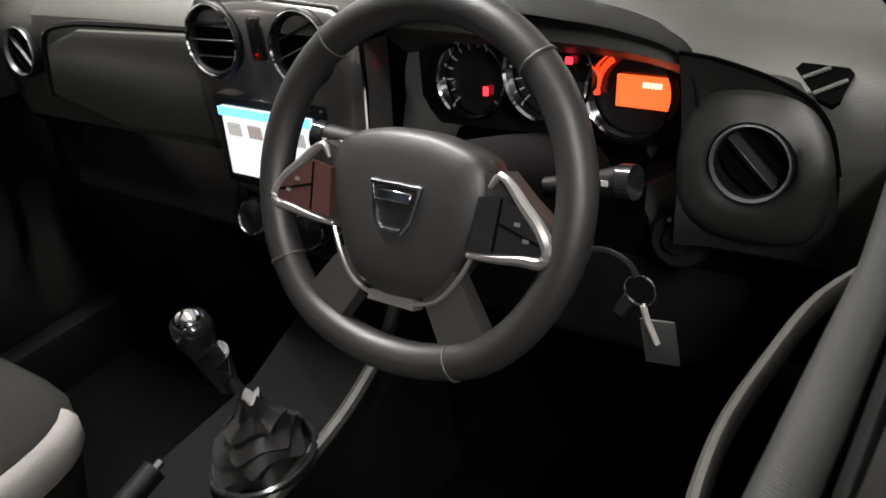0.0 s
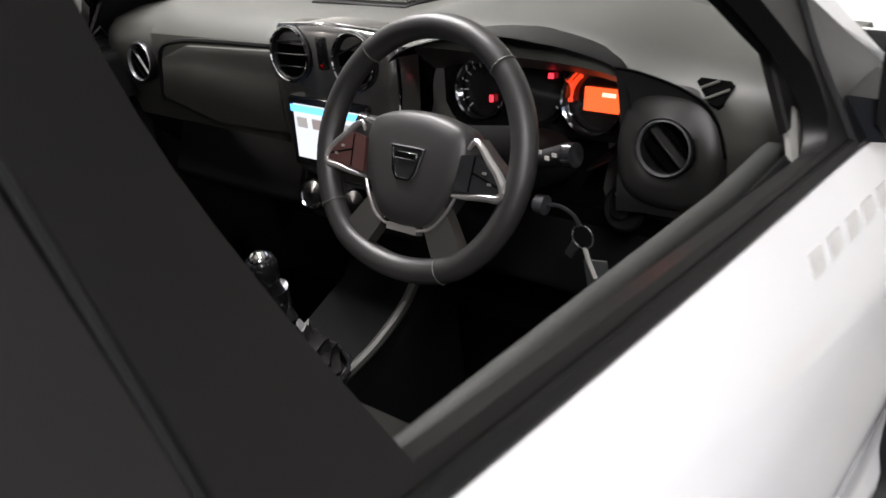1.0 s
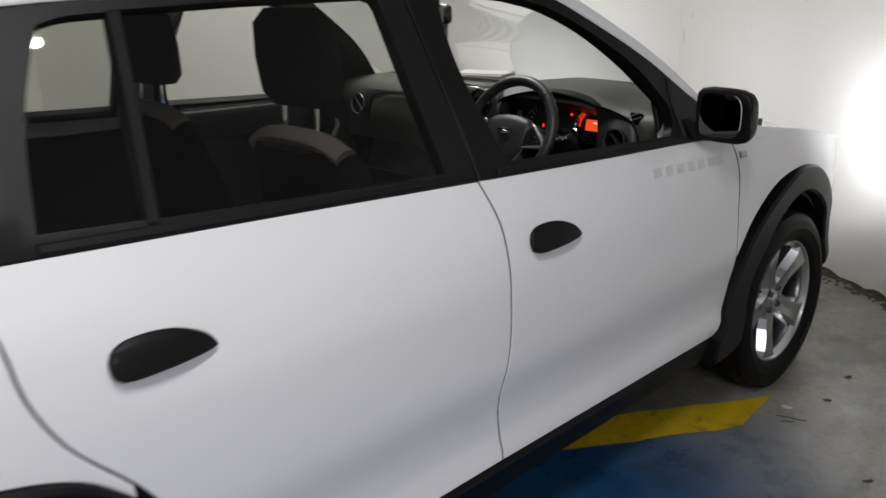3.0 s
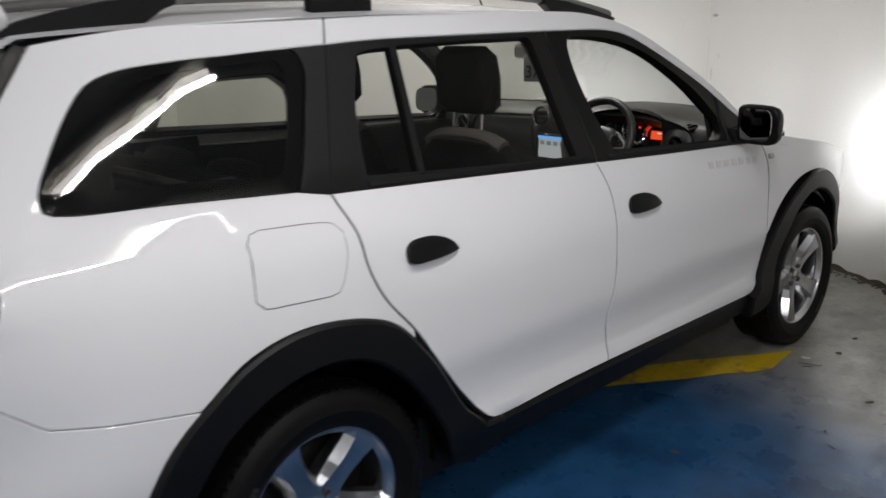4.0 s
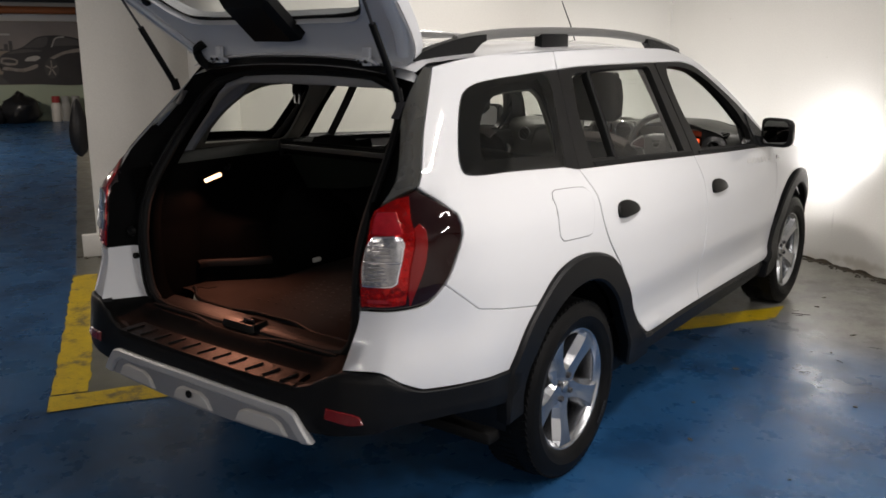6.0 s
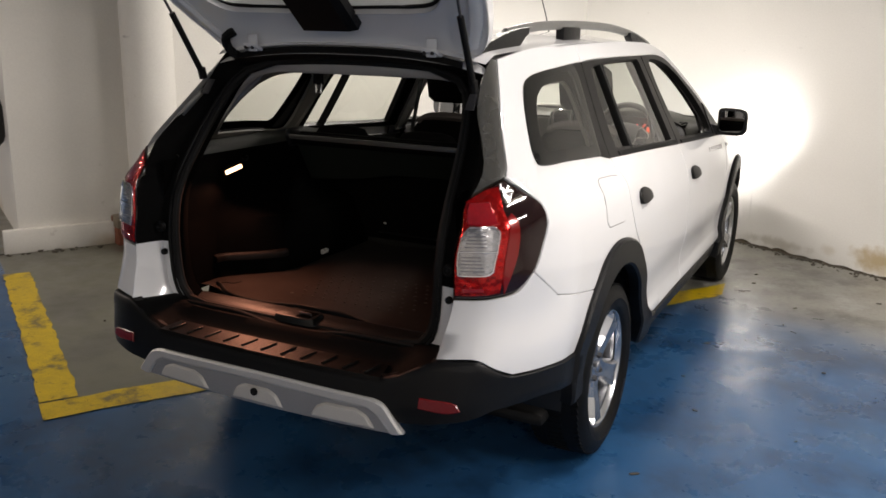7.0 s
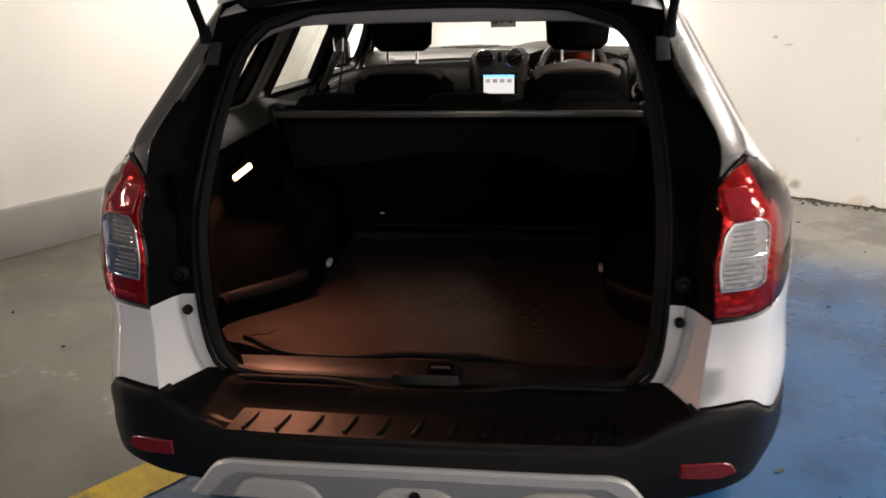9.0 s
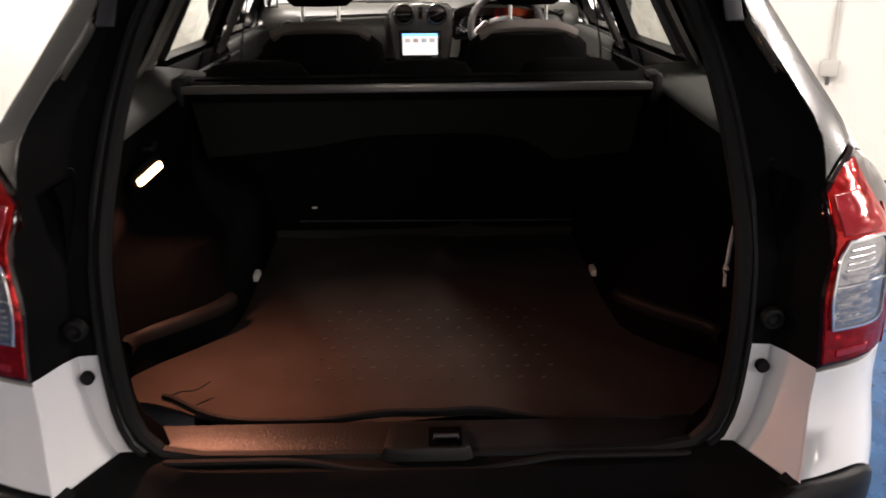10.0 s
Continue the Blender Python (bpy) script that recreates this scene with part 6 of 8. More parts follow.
# pressed frame ribs round the glass and along the edges
for side in (1, -1):
    path = [tuple(gate_map(side * x, v) + np.array([0, -0.004, -0.004])) for x, v in ((0.47, 0.05), (0.515, 0.15), (0.56, 0.32), (0.59, 0.48), (0.585, 0.62))]
    part("gate_rib", tubed(spline(path, 0.05), 0.022, 8, flat=0.6), WHITE, gate, "pressed white side rib")
    hinge = part("gate_hinge", boxed((0.05, 0.06, 0.012), (side * 0.342, -0.535, 1.436), 0.003, 2, Matrix.Rotation(radians(-20), 4, "X")), WHITE, car, "white painted hinge")
    part("hinge_arm", boxed((0.032, 0.012, 0.055), (side * 0.342, -0.540, 1.452), 0.003), WHITE, hinge, "hinge arm")
    for dx in (-0.014, 0.014):
        part("hinge_bolt", lathed([(0, 0.005), (0.006, 0.005), (0.007, 0)], 6, Matrix.Translation((side * 0.342 + dx, -0.560, 1.438)) @ pose(0, 0, 0, 90)), DARKMETAL, hinge)
    a, b, c = Vector((side * 0.515, -0.608, 1.355)), Vector((side * 0.525, -0.722, 1.543)), Vector((side * 0.545, -0.862, 1.765))
    strut = part("gas_strut", tubed([a, b], 0.0105, 10), RUBBER, car, "black gas strut")
    part("strut_rod", tubed([b, c], 0.0045, 8), DARKMETAL, strut, "thin strut rod")
    part("strut_socket", tubed([a + Vector((0, 0.01, -0.025)), a + Vector((0, 0.0, 0.01))], 0.014, 8), RUBBER, strut, "ball socket")
    part("rubber_stop", lathed([(0, 0.012), (0.014, 0.010), (0.018, 0.0)], 14, Matrix.Translation(gate_map(side * 0.50, 0.30)) @ pose(0, 0, 0, 130)), RUBBER, gate, "round rubber stop")
    part("body_plate", boxed((0.030, 0.006, 0.06), (side * 0.505, -0.588, 1.302), 0.012, 3, Matrix.Rotation(radians(-38), 4, "X")), DARKMETAL, car, "pale strut mounting plate")
    part("hinge_hose", tubed(spline([(side * 0.43, -0.50, 1.40), (side * 0.455, -0.53, 1.43), (side * 0.45, -0.55, 1.47), (side * 0.42, -0.54, 1.49)], 0.02), 0.016, 8), RUBBER, gate, "black corrugated cable hose") if side < 0 else None
lamp_box = part("stop_lamp_housing", lofted([[tuple(gate_map(x, v) + np.array([0, -d * 0.64, -d * 0.77])) for x, v in ((-w, a), (w, a), (w, b), (-w, b))] for w, a, b, d in ((0.105, 0.120, 0.31, 0.0), (0.105, 0.120, 0.31, 0.03), (0.085, 0.135, 0.29, 0.05))]), BLACK, gate, "black high-level stop lamp housing", 30)
part("gate_cable", tubed(spline([(0.02, -0.50, 1.43), (0.05, -0.52, 1.445), (0.08, -0.52, 1.435), (0.10, -0.50, 1.44)], 0.01), 0.005, 6), RUBBER, car, "short black cable at the hinge edge")

# boot interior
front = curve_of([(-0.54, -0.575), (-0.49, -0.600), (-0.39, -0.657), (-0.294, -0.679), (-0.142, -0.671), (0.0, -0.662), (0.075, -0.655), (0.178, -0.672), (0.348, -0.700), (0.50, -0.698)])
bulge_at = curve_of([(-0.80, 0.0), (-0.72, 0.0), (-0.60, 0.0), (-0.47, 0.0), (-0.42, 0.045), (-0.36, 0.105), (-0.28, 0.160), (-0.10, 0.172), (0.55, 0.172)])
bm = bmesh.new()
rnd = random.Random(2)
rows = []
for j, y in enumerate(np.linspace(-0.735, 0.50, 28)):
    row = []
    for i, x in enumerate(np.linspace(-1, 1, 31)):
        w = 0.598 - float(bulge_at(y)) - (0.04 if y < -0.66 else 0)
        z = 0.572 + 0.010 * noise.noise(Vector((x * 3, y * 4, 2.0))) + 0.006 * max(0, (-0.62 - y) / 0.115) * (1 + math.sin(x * 7))
        row.append((x * w, max(y, float(front(x * w)) + 0.0005 * j), z))
    rows.append(row)
loft(bm, rows, False, False)
mat_ob = part("boot_mat", bm, CARPET, car, "dark brown-black boot carpet, edge slightly curled")
bm = bmesh.new()
for i in range(11):
    for j in range(8):
        x, y = -0.22 + 0.045 * i + 0.022 * (j % 2), -0.52 + 0.045 * j
        box(bm, (0.010 * rnd.uniform(0.7, 1.1), 0.0032, 0.0024), (x + rnd.uniform(-0.003, 0.003), y + rnd.uniform(-0.003, 0.003), 0.5825), 0, 1, Matrix.Rotation(0.35 + rnd.uniform(-0.12, 0.12), 4, "Z"))
# Black wavy tube standing for the shadow gap between carpet and sill.
part("mat_edge", tubed([(x, float(front(x)) - 0.004 * math.sin(31 * x + 1), 0.590 + 0.004 * math.sin(13 * x + 2)) for x in np.linspace(-0.50, 0.47, 50)], 0.006, 8, flat=1.5), RUBBER, mat_ob, "black wavy tube for the shadow gap at the carpet's edge")
part("frayed_thread", tubed(spline([(-0.50, -0.60, 0.592), (-0.47, -0.585, 0.600), (-0.445, -0.575, 0.597), (-0.42, -0.552, 0.602)], 0.01), 0.0016, 5), RUBBER, mat_ob, "loose dark thread")
tagged(part("mat_studs", bm, mat("mat_stud_rubber", (0.052, 0.043, 0.037), 0.5, var=0.2, spec=0.3), mat_ob, "rows of small raised grip marks"), kind="stuff")
LEDGEGREY = mat("worn_grey_moulding", (0.0042, 0.004, 0.0038), 0.55, var=0.2, bump=0.3, grain=400, spec=0.2)
SHELFGREY = mat("green_grey_shelf_trim", (0.032, 0.034, 0.029), 0.75, var=0.08, bump=0.3)
for side in (1, -1):
    bm = bmesh.new()
    rows = []
    for y in np.linspace(-0.775, 0.48, 26):
        arch = float(bulge_at(y))
        rows.append([(side * (x - (arch if z < 0.84 else (0.45 if z < 0.86 else 0.12 if z < 0.93 else 0.04) * arch)), y, z) for x, z in ((0.598, 0.555), (0.600, 0.60), (0.598, 0.66), (0.600, 0.72), (0.598, 0.80), (0.590, 0.85), (0.566, 0.90), (0.553, 0.96), (0.548, 1.035), (0.556, 1.062))])
    loft(bm, rows, False, False)
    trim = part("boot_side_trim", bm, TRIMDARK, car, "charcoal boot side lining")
    rail = [(side * (0.595 - float(bulge_at(y))), y, 0.652) for y in np.linspace(-0.50, -0.27, 14)]
    part("side_ledge", lofted([[(x + side * dx, y, z + dz) for x, y, z in rail] for dx, dz in ((0.006, -0.018), (-0.014, -0.016), (-0.017, 0.0), (-0.010, 0.012), (0.006, 0.014))], False, False), LEDGEGREY, trim, "pale worn moulding round the wheel bulge", 60)
    part("side_shelf", lofted([[(side * x, y, z) for x, z in ((0.548, 1.060), (0.556, 1.072), (0.60, 1.080), (0.66, 1.086), (0.70, 1.086))] for y in np.linspace(-0.70, 0.20, 10)], False, False), SHELFGREY, trim, "pale green-grey shelf under the side window", 60)
    part("tie_eye", boxed((0.02, 0.045, 0.02), (side * 0.425, -0.02, 0.600), 0.006), PALEPLASTIC, trim, "pale lashing eye")
    # pale lining round the rear quarter window
LINING_HOLE = [[(-0.52, 1.130), (-0.25, 1.122), (0.0, 1.108)], [(0.0, 1.108), (0.045, 1.116), (0.065, 1.155)], [(0.065, 1.155), (0.09, 1.27), (0.09, 1.325), (0.04, 1.352)], [(0.04, 1.352), (-0.30, 1.350), (-0.47, 1.340), (-0.54, 1.315)], [(-0.54, 1.315), (-0.565, 1.26), (-0.56, 1.19), (-0.52, 1.130)]]
pair("window_lining", [[(-0.86, 1.075), (-0.4, 1.075), (0.12, 1.055)], [(0.12, 1.055), (0.26, 1.41)], [(0.26, 1.41), (-0.3, 1.40), (-0.72, 1.39), (-0.93, 1.36)], [(-0.93, 1.36), (-0.95, 1.2), (-0.86, 1.075)]], BROWNTRIM, "dull brown-grey lining round the quarter window", off=-0.035, thick=0.012, holes=[outline(LINING_HOLE)])
pair("rear_pillar_lining", [[(-0.87, 1.078), (-0.60, 1.082), (-0.56, 1.10)], [(-0.56, 1.10), (-0.598, 1.19), (-0.602, 1.26), (-0.578, 1.33)], [(-0.578, 1.33), (-0.60, 1.392), (-0.93, 1.362)], [(-0.93, 1.362), (-0.952, 1.2), (-0.87, 1.078)]], BLUETRIM, "pale blue-grey lining of the rear pillar", off=-0.046, thick=0.012)
# Dark sheet added so the pale lining doesn't show through the glass.
pair("lining_back", [[(-0.66, 1.10), (-0.4, 1.095), (0.10, 1.075)], [(0.10, 1.075), (0.16, 1.385)], [(0.16, 1.385), (-0.3, 1.38), (-0.66, 1.365)], [(-0.66, 1.365), (-0.70, 1.25), (-0.66, 1.10)]], TRIMDARK, "dark sheet added behind the window lining", off=-0.022, thick=0.008, holes=[outline(LINING_HOLE)])
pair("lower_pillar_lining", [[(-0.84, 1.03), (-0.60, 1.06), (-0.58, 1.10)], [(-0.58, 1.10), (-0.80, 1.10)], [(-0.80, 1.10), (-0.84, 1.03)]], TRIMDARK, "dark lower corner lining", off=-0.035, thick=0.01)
boot_lamp = part("boot_lamp", boxed((0.010, 0.068, 0.016), (-0.510, -0.467, 0.996), 0.006, 3, Matrix.Rotation(radians(-27), 4, "Z") @ Matrix.Rotation(radians(20), 4, "X")), mat("lit_boot_lamp", (0.9, 0.8, 0.7), 0.4, emit=(1.0, 0.58, 0.33), strength=3.6), car, "lit warm boot lamp")
part("lamp_bezel", boxed((0.012, 0.090, 0.036), (-0.518, -0.464, 0.996), 0.006, 2, Matrix.Rotation(radians(-27), 4, "Z") @ Matrix.Rotation(radians(20), 4, "X")), TRIMDARK, boot_lamp)
part("strap", tubed(spline([(0.538, -0.625, 0.930), (0.540, -0.618, 0.925), (0.541, -0.606, 0.87), (0.541, -0.604, 0.83), (0.538, -0.615, 0.812)], 0.02), 0.0035, 6, flat=2.0), PALEPLASTIC, car, "short pale strap on the side lining")
part("coat_hook", tubed([(-0.545, -0.38, 1.02), (-0.525, -0.38, 1.02), (-0.52, -0.375, 1.035)], 0.006, 6), DASHDARK, car, "small bag hook")


# ---- cabin ----
def arc(cx, cz, r, y, n=32, a0=0.0, a1=math.tau):
    return [(cx + r * math.cos(a0 + (a1 - a0) * k / n), y, cz + r * math.sin(a0 + (a1 - a0) * k / n)) for k in range(n if abs(a1 - a0 - math.tau) < 1e-6 else n + 1)]


FACE = pose(0, 0, 0, 90)  # turns a lathe's axis towards the seats (-y)


def facing(x, y, z, tilt=0.0, turn=0.0):
    return Matrix.Translation((x, y, z)) @ Matrix.Rotation(radians(turn), 4, "Z") @ Matrix.Rotation(radians(90 - tilt), 4, "X")


DARKTRIM = mat("grey_pillar_trim", (0.16, 0.158, 0.148), 0.6, var=0.06, bump=0.3)
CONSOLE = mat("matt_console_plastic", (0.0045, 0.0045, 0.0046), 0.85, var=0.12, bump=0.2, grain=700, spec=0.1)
DASHMID = mat("charcoal_dash_plastic", (0.017, 0.017, 0.016), 0.42, var=0.08, bump=0.15, grain=900)
PULLGREY = mat("worn_grey_pull", (0.07, 0.068, 0.062), 0.35, var=0.2, scale=12)
# shell: headliner, pillar linings, door linings, floor and bulkhead
bm = bmesh.new()
loft(bm, [[tuple(roof_surface(u, v * 0.97) + (0, 0, -0.034)) for v in np.linspace(-1, 1, 21)] for u in np.linspace(-0.46, 1.40, 20)], False, False)
part("headliner", bm, LINER, car, "pale grey headliner")
pair("pillar_lining", [[(1.06, 1.02), (1.15, 1.02)], [(1.15, 1.02), (1.175, 1.30), (1.20, 1.42)], [(1.20, 1.42), (1.03, 1.42)], [(1.03, 1.42), (1.06, 1.25), (1.06, 1.02)]], PILLARTRIM, "pale centre pillar lining", off=-0.05, thick=0.015)
pair("pillar_lining", [[(1.87, 1.03), (2.16, 1.00)], [(2.16, 1.00), (1.96, 1.19), (1.77, 1.315), (1.56, 1.425), (1.30, 1.46)], [(1.30, 1.46), (1.42, 1.415), (1.64, 1.325), (1.80, 1.215), (1.90, 1.11)], [(1.90, 1.11), (1.87, 1.03)]], SATIN, "black windscreen pillar lining", off=-0.04, thick=0.012)
pair("pillar_foot_trim", [[(1.838, 0.985), (1.935, 0.98)], [(1.935, 0.98), (1.925, 1.02), (1.902, 1.052)], [(1.902, 1.052), (1.878, 1.035), (1.855, 1.005), (1.838, 0.985)]], DARKTRIM, "pale grey trim at the foot of the windscreen pillar", off=-0.036, thick=0.012, roll=0.006)
pair("front_door_lining", [[(1.12, 1.015), (1.60, 0.995), (2.05, 0.975)], [(2.05, 0.975), (2.09, 0.40)], [(2.09, 0.40), (1.12, 0.40)], [(1.12, 0.40), (1.12, 1.015)]], DASHMID, "black front door lining", off=-0.075, thick=0.02, roll=0.012)
DOORTOP = mat("grey_door_top_plastic", (0.0155, 0.0165, 0.0148), 0.6, var=0.08, bump=0.3, grain=800)
for side in (1, -1):
    ys = np.linspace(1.13, 2.05, 16)
    drop = curve_of([(1.13, 0.012), (1.5, 0.0), (2.05, -0.022)])
    # Passenger shoulder takes black plastic: its shade is put into the colour.
    part("door_shoulder", lofted([[(side * (x - 0.02 * max(0, y - 1.75) / 0.3), y, z + float(drop(y))) for x, z in ((0.684, 0.90), (0.686, 0.975), (0.690, 0.992), (0.698, 0.999), (0.711, 1.000), (0.719, 0.994), (0.721, 0.96))] for y in ys], False, True), DOORTOP if side > 0 else DASHDARK, car, "grey-green door shoulder under the open window, the passenger's blackened for shade", 60)
    part("inner_window_seal", lofted([[(side * (x - 0.02 * max(0, y - 1.75) / 0.3), y, z + float(drop(y))) for x, z in ((0.724, 0.97), (0.725, 0.996), (0.732, 1.004), (0.741, 0.998), (0.744, 0.97))] for y in ys], False, True), RUBBER, car, "black inner window seal", 60)
pair("rear_door_lining", [[(0.18, 1.062), (0.60, 1.045), (1.08, 1.018)], [(1.08, 1.018), (1.09, 0.42)], [(1.09, 0.42), (0.52, 0.42), (0.20, 0.80)], [(0.20, 0.80), (0.18, 1.062)]], DASHDARK, "black rear door lining", off=-0.075, thick=0.02, roll=0.012)
part("door_pull", tubed(spline([(-0.69, 1.865, 0.905), (-0.652, 1.848, 0.880), (-0.640, 1.815, 0.850), (-0.638, 1.78, 0.803), (-0.645, 1.73, 0.743), (-0.69, 1.70, 0.713)], 0.02), 0.009, 10, flat=1.3), DASH, car, "curved grey door pull")
part("door_pull", tubed(spline([(0.69, 1.40, 0.85), (0.648, 1.52, 0.878), (0.637, 1.61, 0.89), (0.644, 1.70, 0.896), (0.658, 1.79, 0.90), (0.69, 1.86, 0.905)], 0.03), 0.007, 10, flat=1.6), PULLGREY, car, "curved grey door pull")
# Carpet near black: the footwell's shade is put into its colour.
part("cabin_floor", boxed((1.40, 1.95, 0.05), (0, 1.35, 0.285), 0.02), mat("shade_black_cabin_carpet", (0.003, 0.003, 0.003), 0.95, spec=0.02, var=0.3, bump=0.8, grain=500), car, "cabin carpet, blackened for the footwell shade")
part("bulkhead", boxed((1.42, 0.05, 0.72), (0, 2.48, 0.62), 0.02), DASHDARK, car, "dark footwell bulkhead")

for side in (1, -1):
    part("inner_sill", boxed((0.06, 1.75, 0.20), (side * 0.715, 1.22, 0.325), 0.015), DASHDARK, car, "black inner door sill")
    part("kick_panel", lofted([[(side * x, y, z) for y, z in ((1.98, 0.30), (2.47, 0.30), (2.47, 0.97), (2.06, 0.97), (1.98, 0.90))] for x in (0.70, 0.735)]), DASHDARK, car, "black footwell side panel")

# dashboard: one moulded body, swept across the car
bm = bmesh.new()
rows = []
for x in np.linspace(-0.70, 0.70, 141):
    c = 0.045 * (x / 0.70) ** 2
    pod = np.exp(-(abs(x - 0.33) / (0.19 if x > 0.33 else 0.245)) ** (4 if x > 0.33 else 6))
    top = 1.052 + 0.010 * (1 - (x / 0.7) ** 2) + 0.028 * pod
    prof = [(2.40 - 3 * c, 1.035), (2.25, top - 0.005), (2.10, top + 0.004), (1.995 - 0.02 * pod, top + 0.002), (1.935 - 0.02 * pod, top - 0.010), (1.912 - 0.02 * pod, top - 0.030), (1.906 + 0.125 * pod, 0.995), (1.915 + 0.115 * pod, 0.94), (1.928 + 0.08 * pod, 0.90), (1.945, 0.835), (1.985, 0.775), (2.06, 0.70), (2.16, 0.60), (2.30, 0.45)]
    rows.append([(x, y, z) for y, z in prof])
loft(bm, [r[:10] for r in rows], False, False)
dash = part("dashboard", bm, DASH, car, "dark grey grained dashboard")
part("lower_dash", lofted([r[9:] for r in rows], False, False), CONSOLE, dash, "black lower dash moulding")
part("passenger_panel", lofted([[(x, 1.908 + dy, z) for x, z in ((-0.50, 0.985 - k), (-0.42, 1.012 - k), (-0.16, 1.022 - k), (-0.155, 0.875 + k), (-0.36, 0.868 + k), (-0.52, 0.90 + k))] for dy, k in ((0.01, 0.0), (-0.008, 0.0), (-0.013, 0.008))]), DASH, dash, "airbag cover panel")
part("dash_groove", tubed(spline([(-0.535, 1.902, 0.90), (-0.50, 1.898, 1.0), (-0.43, 1.895, 1.022), (-0.30, 1.894, 1.030), (-0.145, 1.892, 1.034)], 0.03), 0.005, 6), DASHDARK, dash, "dark groove over the panel")
WINGDARK = mat("smooth_dark_wing_plastic", (0.0105, 0.0105, 0.0102), 0.40, var=0.06, bump=0.12, grain=900, spec=0.35)
wing_top = curve_of([(0.500, 1.057), (0.515, 1.0545), (0.548, 1.0465), (0.580, 1.0365), (0.610, 1.021), (0.630, 0.995), (0.640, 0.955)])
wing_at = curve_of([(0.500, 1.889), (0.512, 1.892), (0.530, 1.897), (0.580, 1.9005), (0.640, 1.903)])
part("dash_wing", lofted([[(x, float(wing_at(x)) + 0.012 * math.sin(math.pi * min(1.0, v * 1.15)) * (v < 0.87), float(wing_top(x)) + (0.865 - float(wing_top(x))) * v) for v in np.linspace(0, 1, 15)] for x in np.linspace(0.500, 0.640, 24)], False, False), WINGDARK, dash, "smooth dark panel between the dials and the vent", 60)
# Black tube along the crease: its shade drawn as a thin line.
part("dash_seam", tubed([(x, float(wing_at(x)) - 0.0004, float(wing_top(x)) + 0.001) for x in np.linspace(0.500, 0.640, 30)], 0.0020, 8), VOID, dash, "thin black line for the shade in the dash crease")
# Added black sheet: the shade under the dials is put into its colour.
part("cluster_apron", lofted([[(x, y + 0.35 * (x - 0.31) ** 2, z) for y, z in ((2.026, 0.965), (2.022, 0.942), (2.000, 0.903), (1.966, 0.866), (1.938, 0.836))] for x in np.linspace(0.14, 0.475, 24)], False, False), VOID, dash, "black sheet added under the dials to stand for shade", 60)
part("glovebox", boxed((0.40, 0.03, 0.16), (-0.36, 1.945, 0.80), 0.015, 3, Matrix.Rotation(radians(-24), 4, "X")), DASHDARK, dash, "black glovebox lid")
tray = part("top_tray", boxed((0.24, 0.10, 0.010), (-0.13, 2.13, 1.064), 0.01), DASHDARK, dash, "dark recessed tray on the dash top")
for i in range(7):
    part("tray_slat", boxed((0.22, 0.005, 0.006), (-0.13, 2.095 + 0.012 * i, 1.071), 0.001), DASH, tray)
part("windscreen_shelf", lofted([[(x, 2.30 - 0.13 * (x / 0.7) ** 2, 1.047) for x in np.linspace(-0.66, 0.66, 15)], [(x, 2.24 - 0.13 * (x / 0.7) ** 2, 1.062) for x in np.linspace(-0.66, 0.66, 15)]], False, False), DASHDARK, dash)


RINGGREY = mat("dim_silver_ring", (0.16, 0.16, 0.165), 0.28, 0.6, var=0.04)


def air_vent(x, y, z, r, turn, label, deep=0.028):
    m = facing(x, y, z, 8, turn)
    vent = part("air_vent", lathed([(r, -0.03), (r * 1.10, -0.006), (r * 1.14, 0.004), (r * 1.10, 0.010), (r * 1.02, 0.008), (r * 0.98, 0.0), (r * 0.96, -0.03)], 40, m), DASHDARK, dash, label)
    part("vent_ring", lathed([(r * 1.00, 0.006), (r * 1.05, 0.012), (r * 1.09, 0.010), (r * 1.10, 0.004)], 40, m), RINGGREY, vent, "bright vent ring")
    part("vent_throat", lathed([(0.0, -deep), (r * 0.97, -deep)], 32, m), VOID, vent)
    for k in (-1, 0, 1):
        part("vent_vane", boxed((2 * r * math.sqrt(1 - (0.5 * k) ** 2) * 0.94, 0.0022, 0.016 if deep > 0 else 0.006), (0, 0, 0), 0.001, 1, m @ Matrix.Rotation(radians(-44), 4, "Z") @ Matrix.Translation((0, 0.5 * r * k, -0.008 if deep > 0 else 0.005)) @ Matrix.Rotation(radians(25), 4, "X")), VOID if k else DASHMID, vent, "curved vent vane")


air_vent(0.569, 1.892, 0.963, 0.033, 0, "round driver's air vent")
air_vent(-0.583, 1.905, 0.968, 0.036, 0, "round passenger air vent", -0.002)
POD = spline([(0.500, 0, 0.900), (0.496, 0, 0.96), (0.512, 0, 1.018), (0.555, 0, 1.034), (0.606, 0, 1.026), (0.634, 0, 0.985), (0.636, 0, 0.93), (0.622, 0, 0.885), (0.57, 0, 0.872), (0.52, 0, 0.880)], 0.012, closed=True)
pod_rings = []
for y, k, round_off in ((1.97, 1.03, 0.0), (1.915, 1.01, 0.0), (1.902, 0.985, 0.0), (1.893, 0.95, 0.05), (1.888, 0.88, 0.2), (1.886, 0.78, 0.55), (1.8875, 0.66, 1.0), (1.893, 0.60, 1.0)):
    ring = []
    for p in POD:
        q = Vector((p[0] - 0.569, p[2] - 0.960))
        flat, circle = q * k, q.normalized() * (0.0405 if y < 1.89 else 0.0375)
        q = flat.lerp(circle, round_off)
        ring.append((0.569 + q.x, y + 0.22 * max(0.0, p[2] - 0.96) * (1 - round_off), 0.9615 + q.y))
    pod_rings.append(ring)
part("vent_pod", lofted(pod_rings, True, False), DASHMID, dash, "raised pod round the driver's vent", 70)

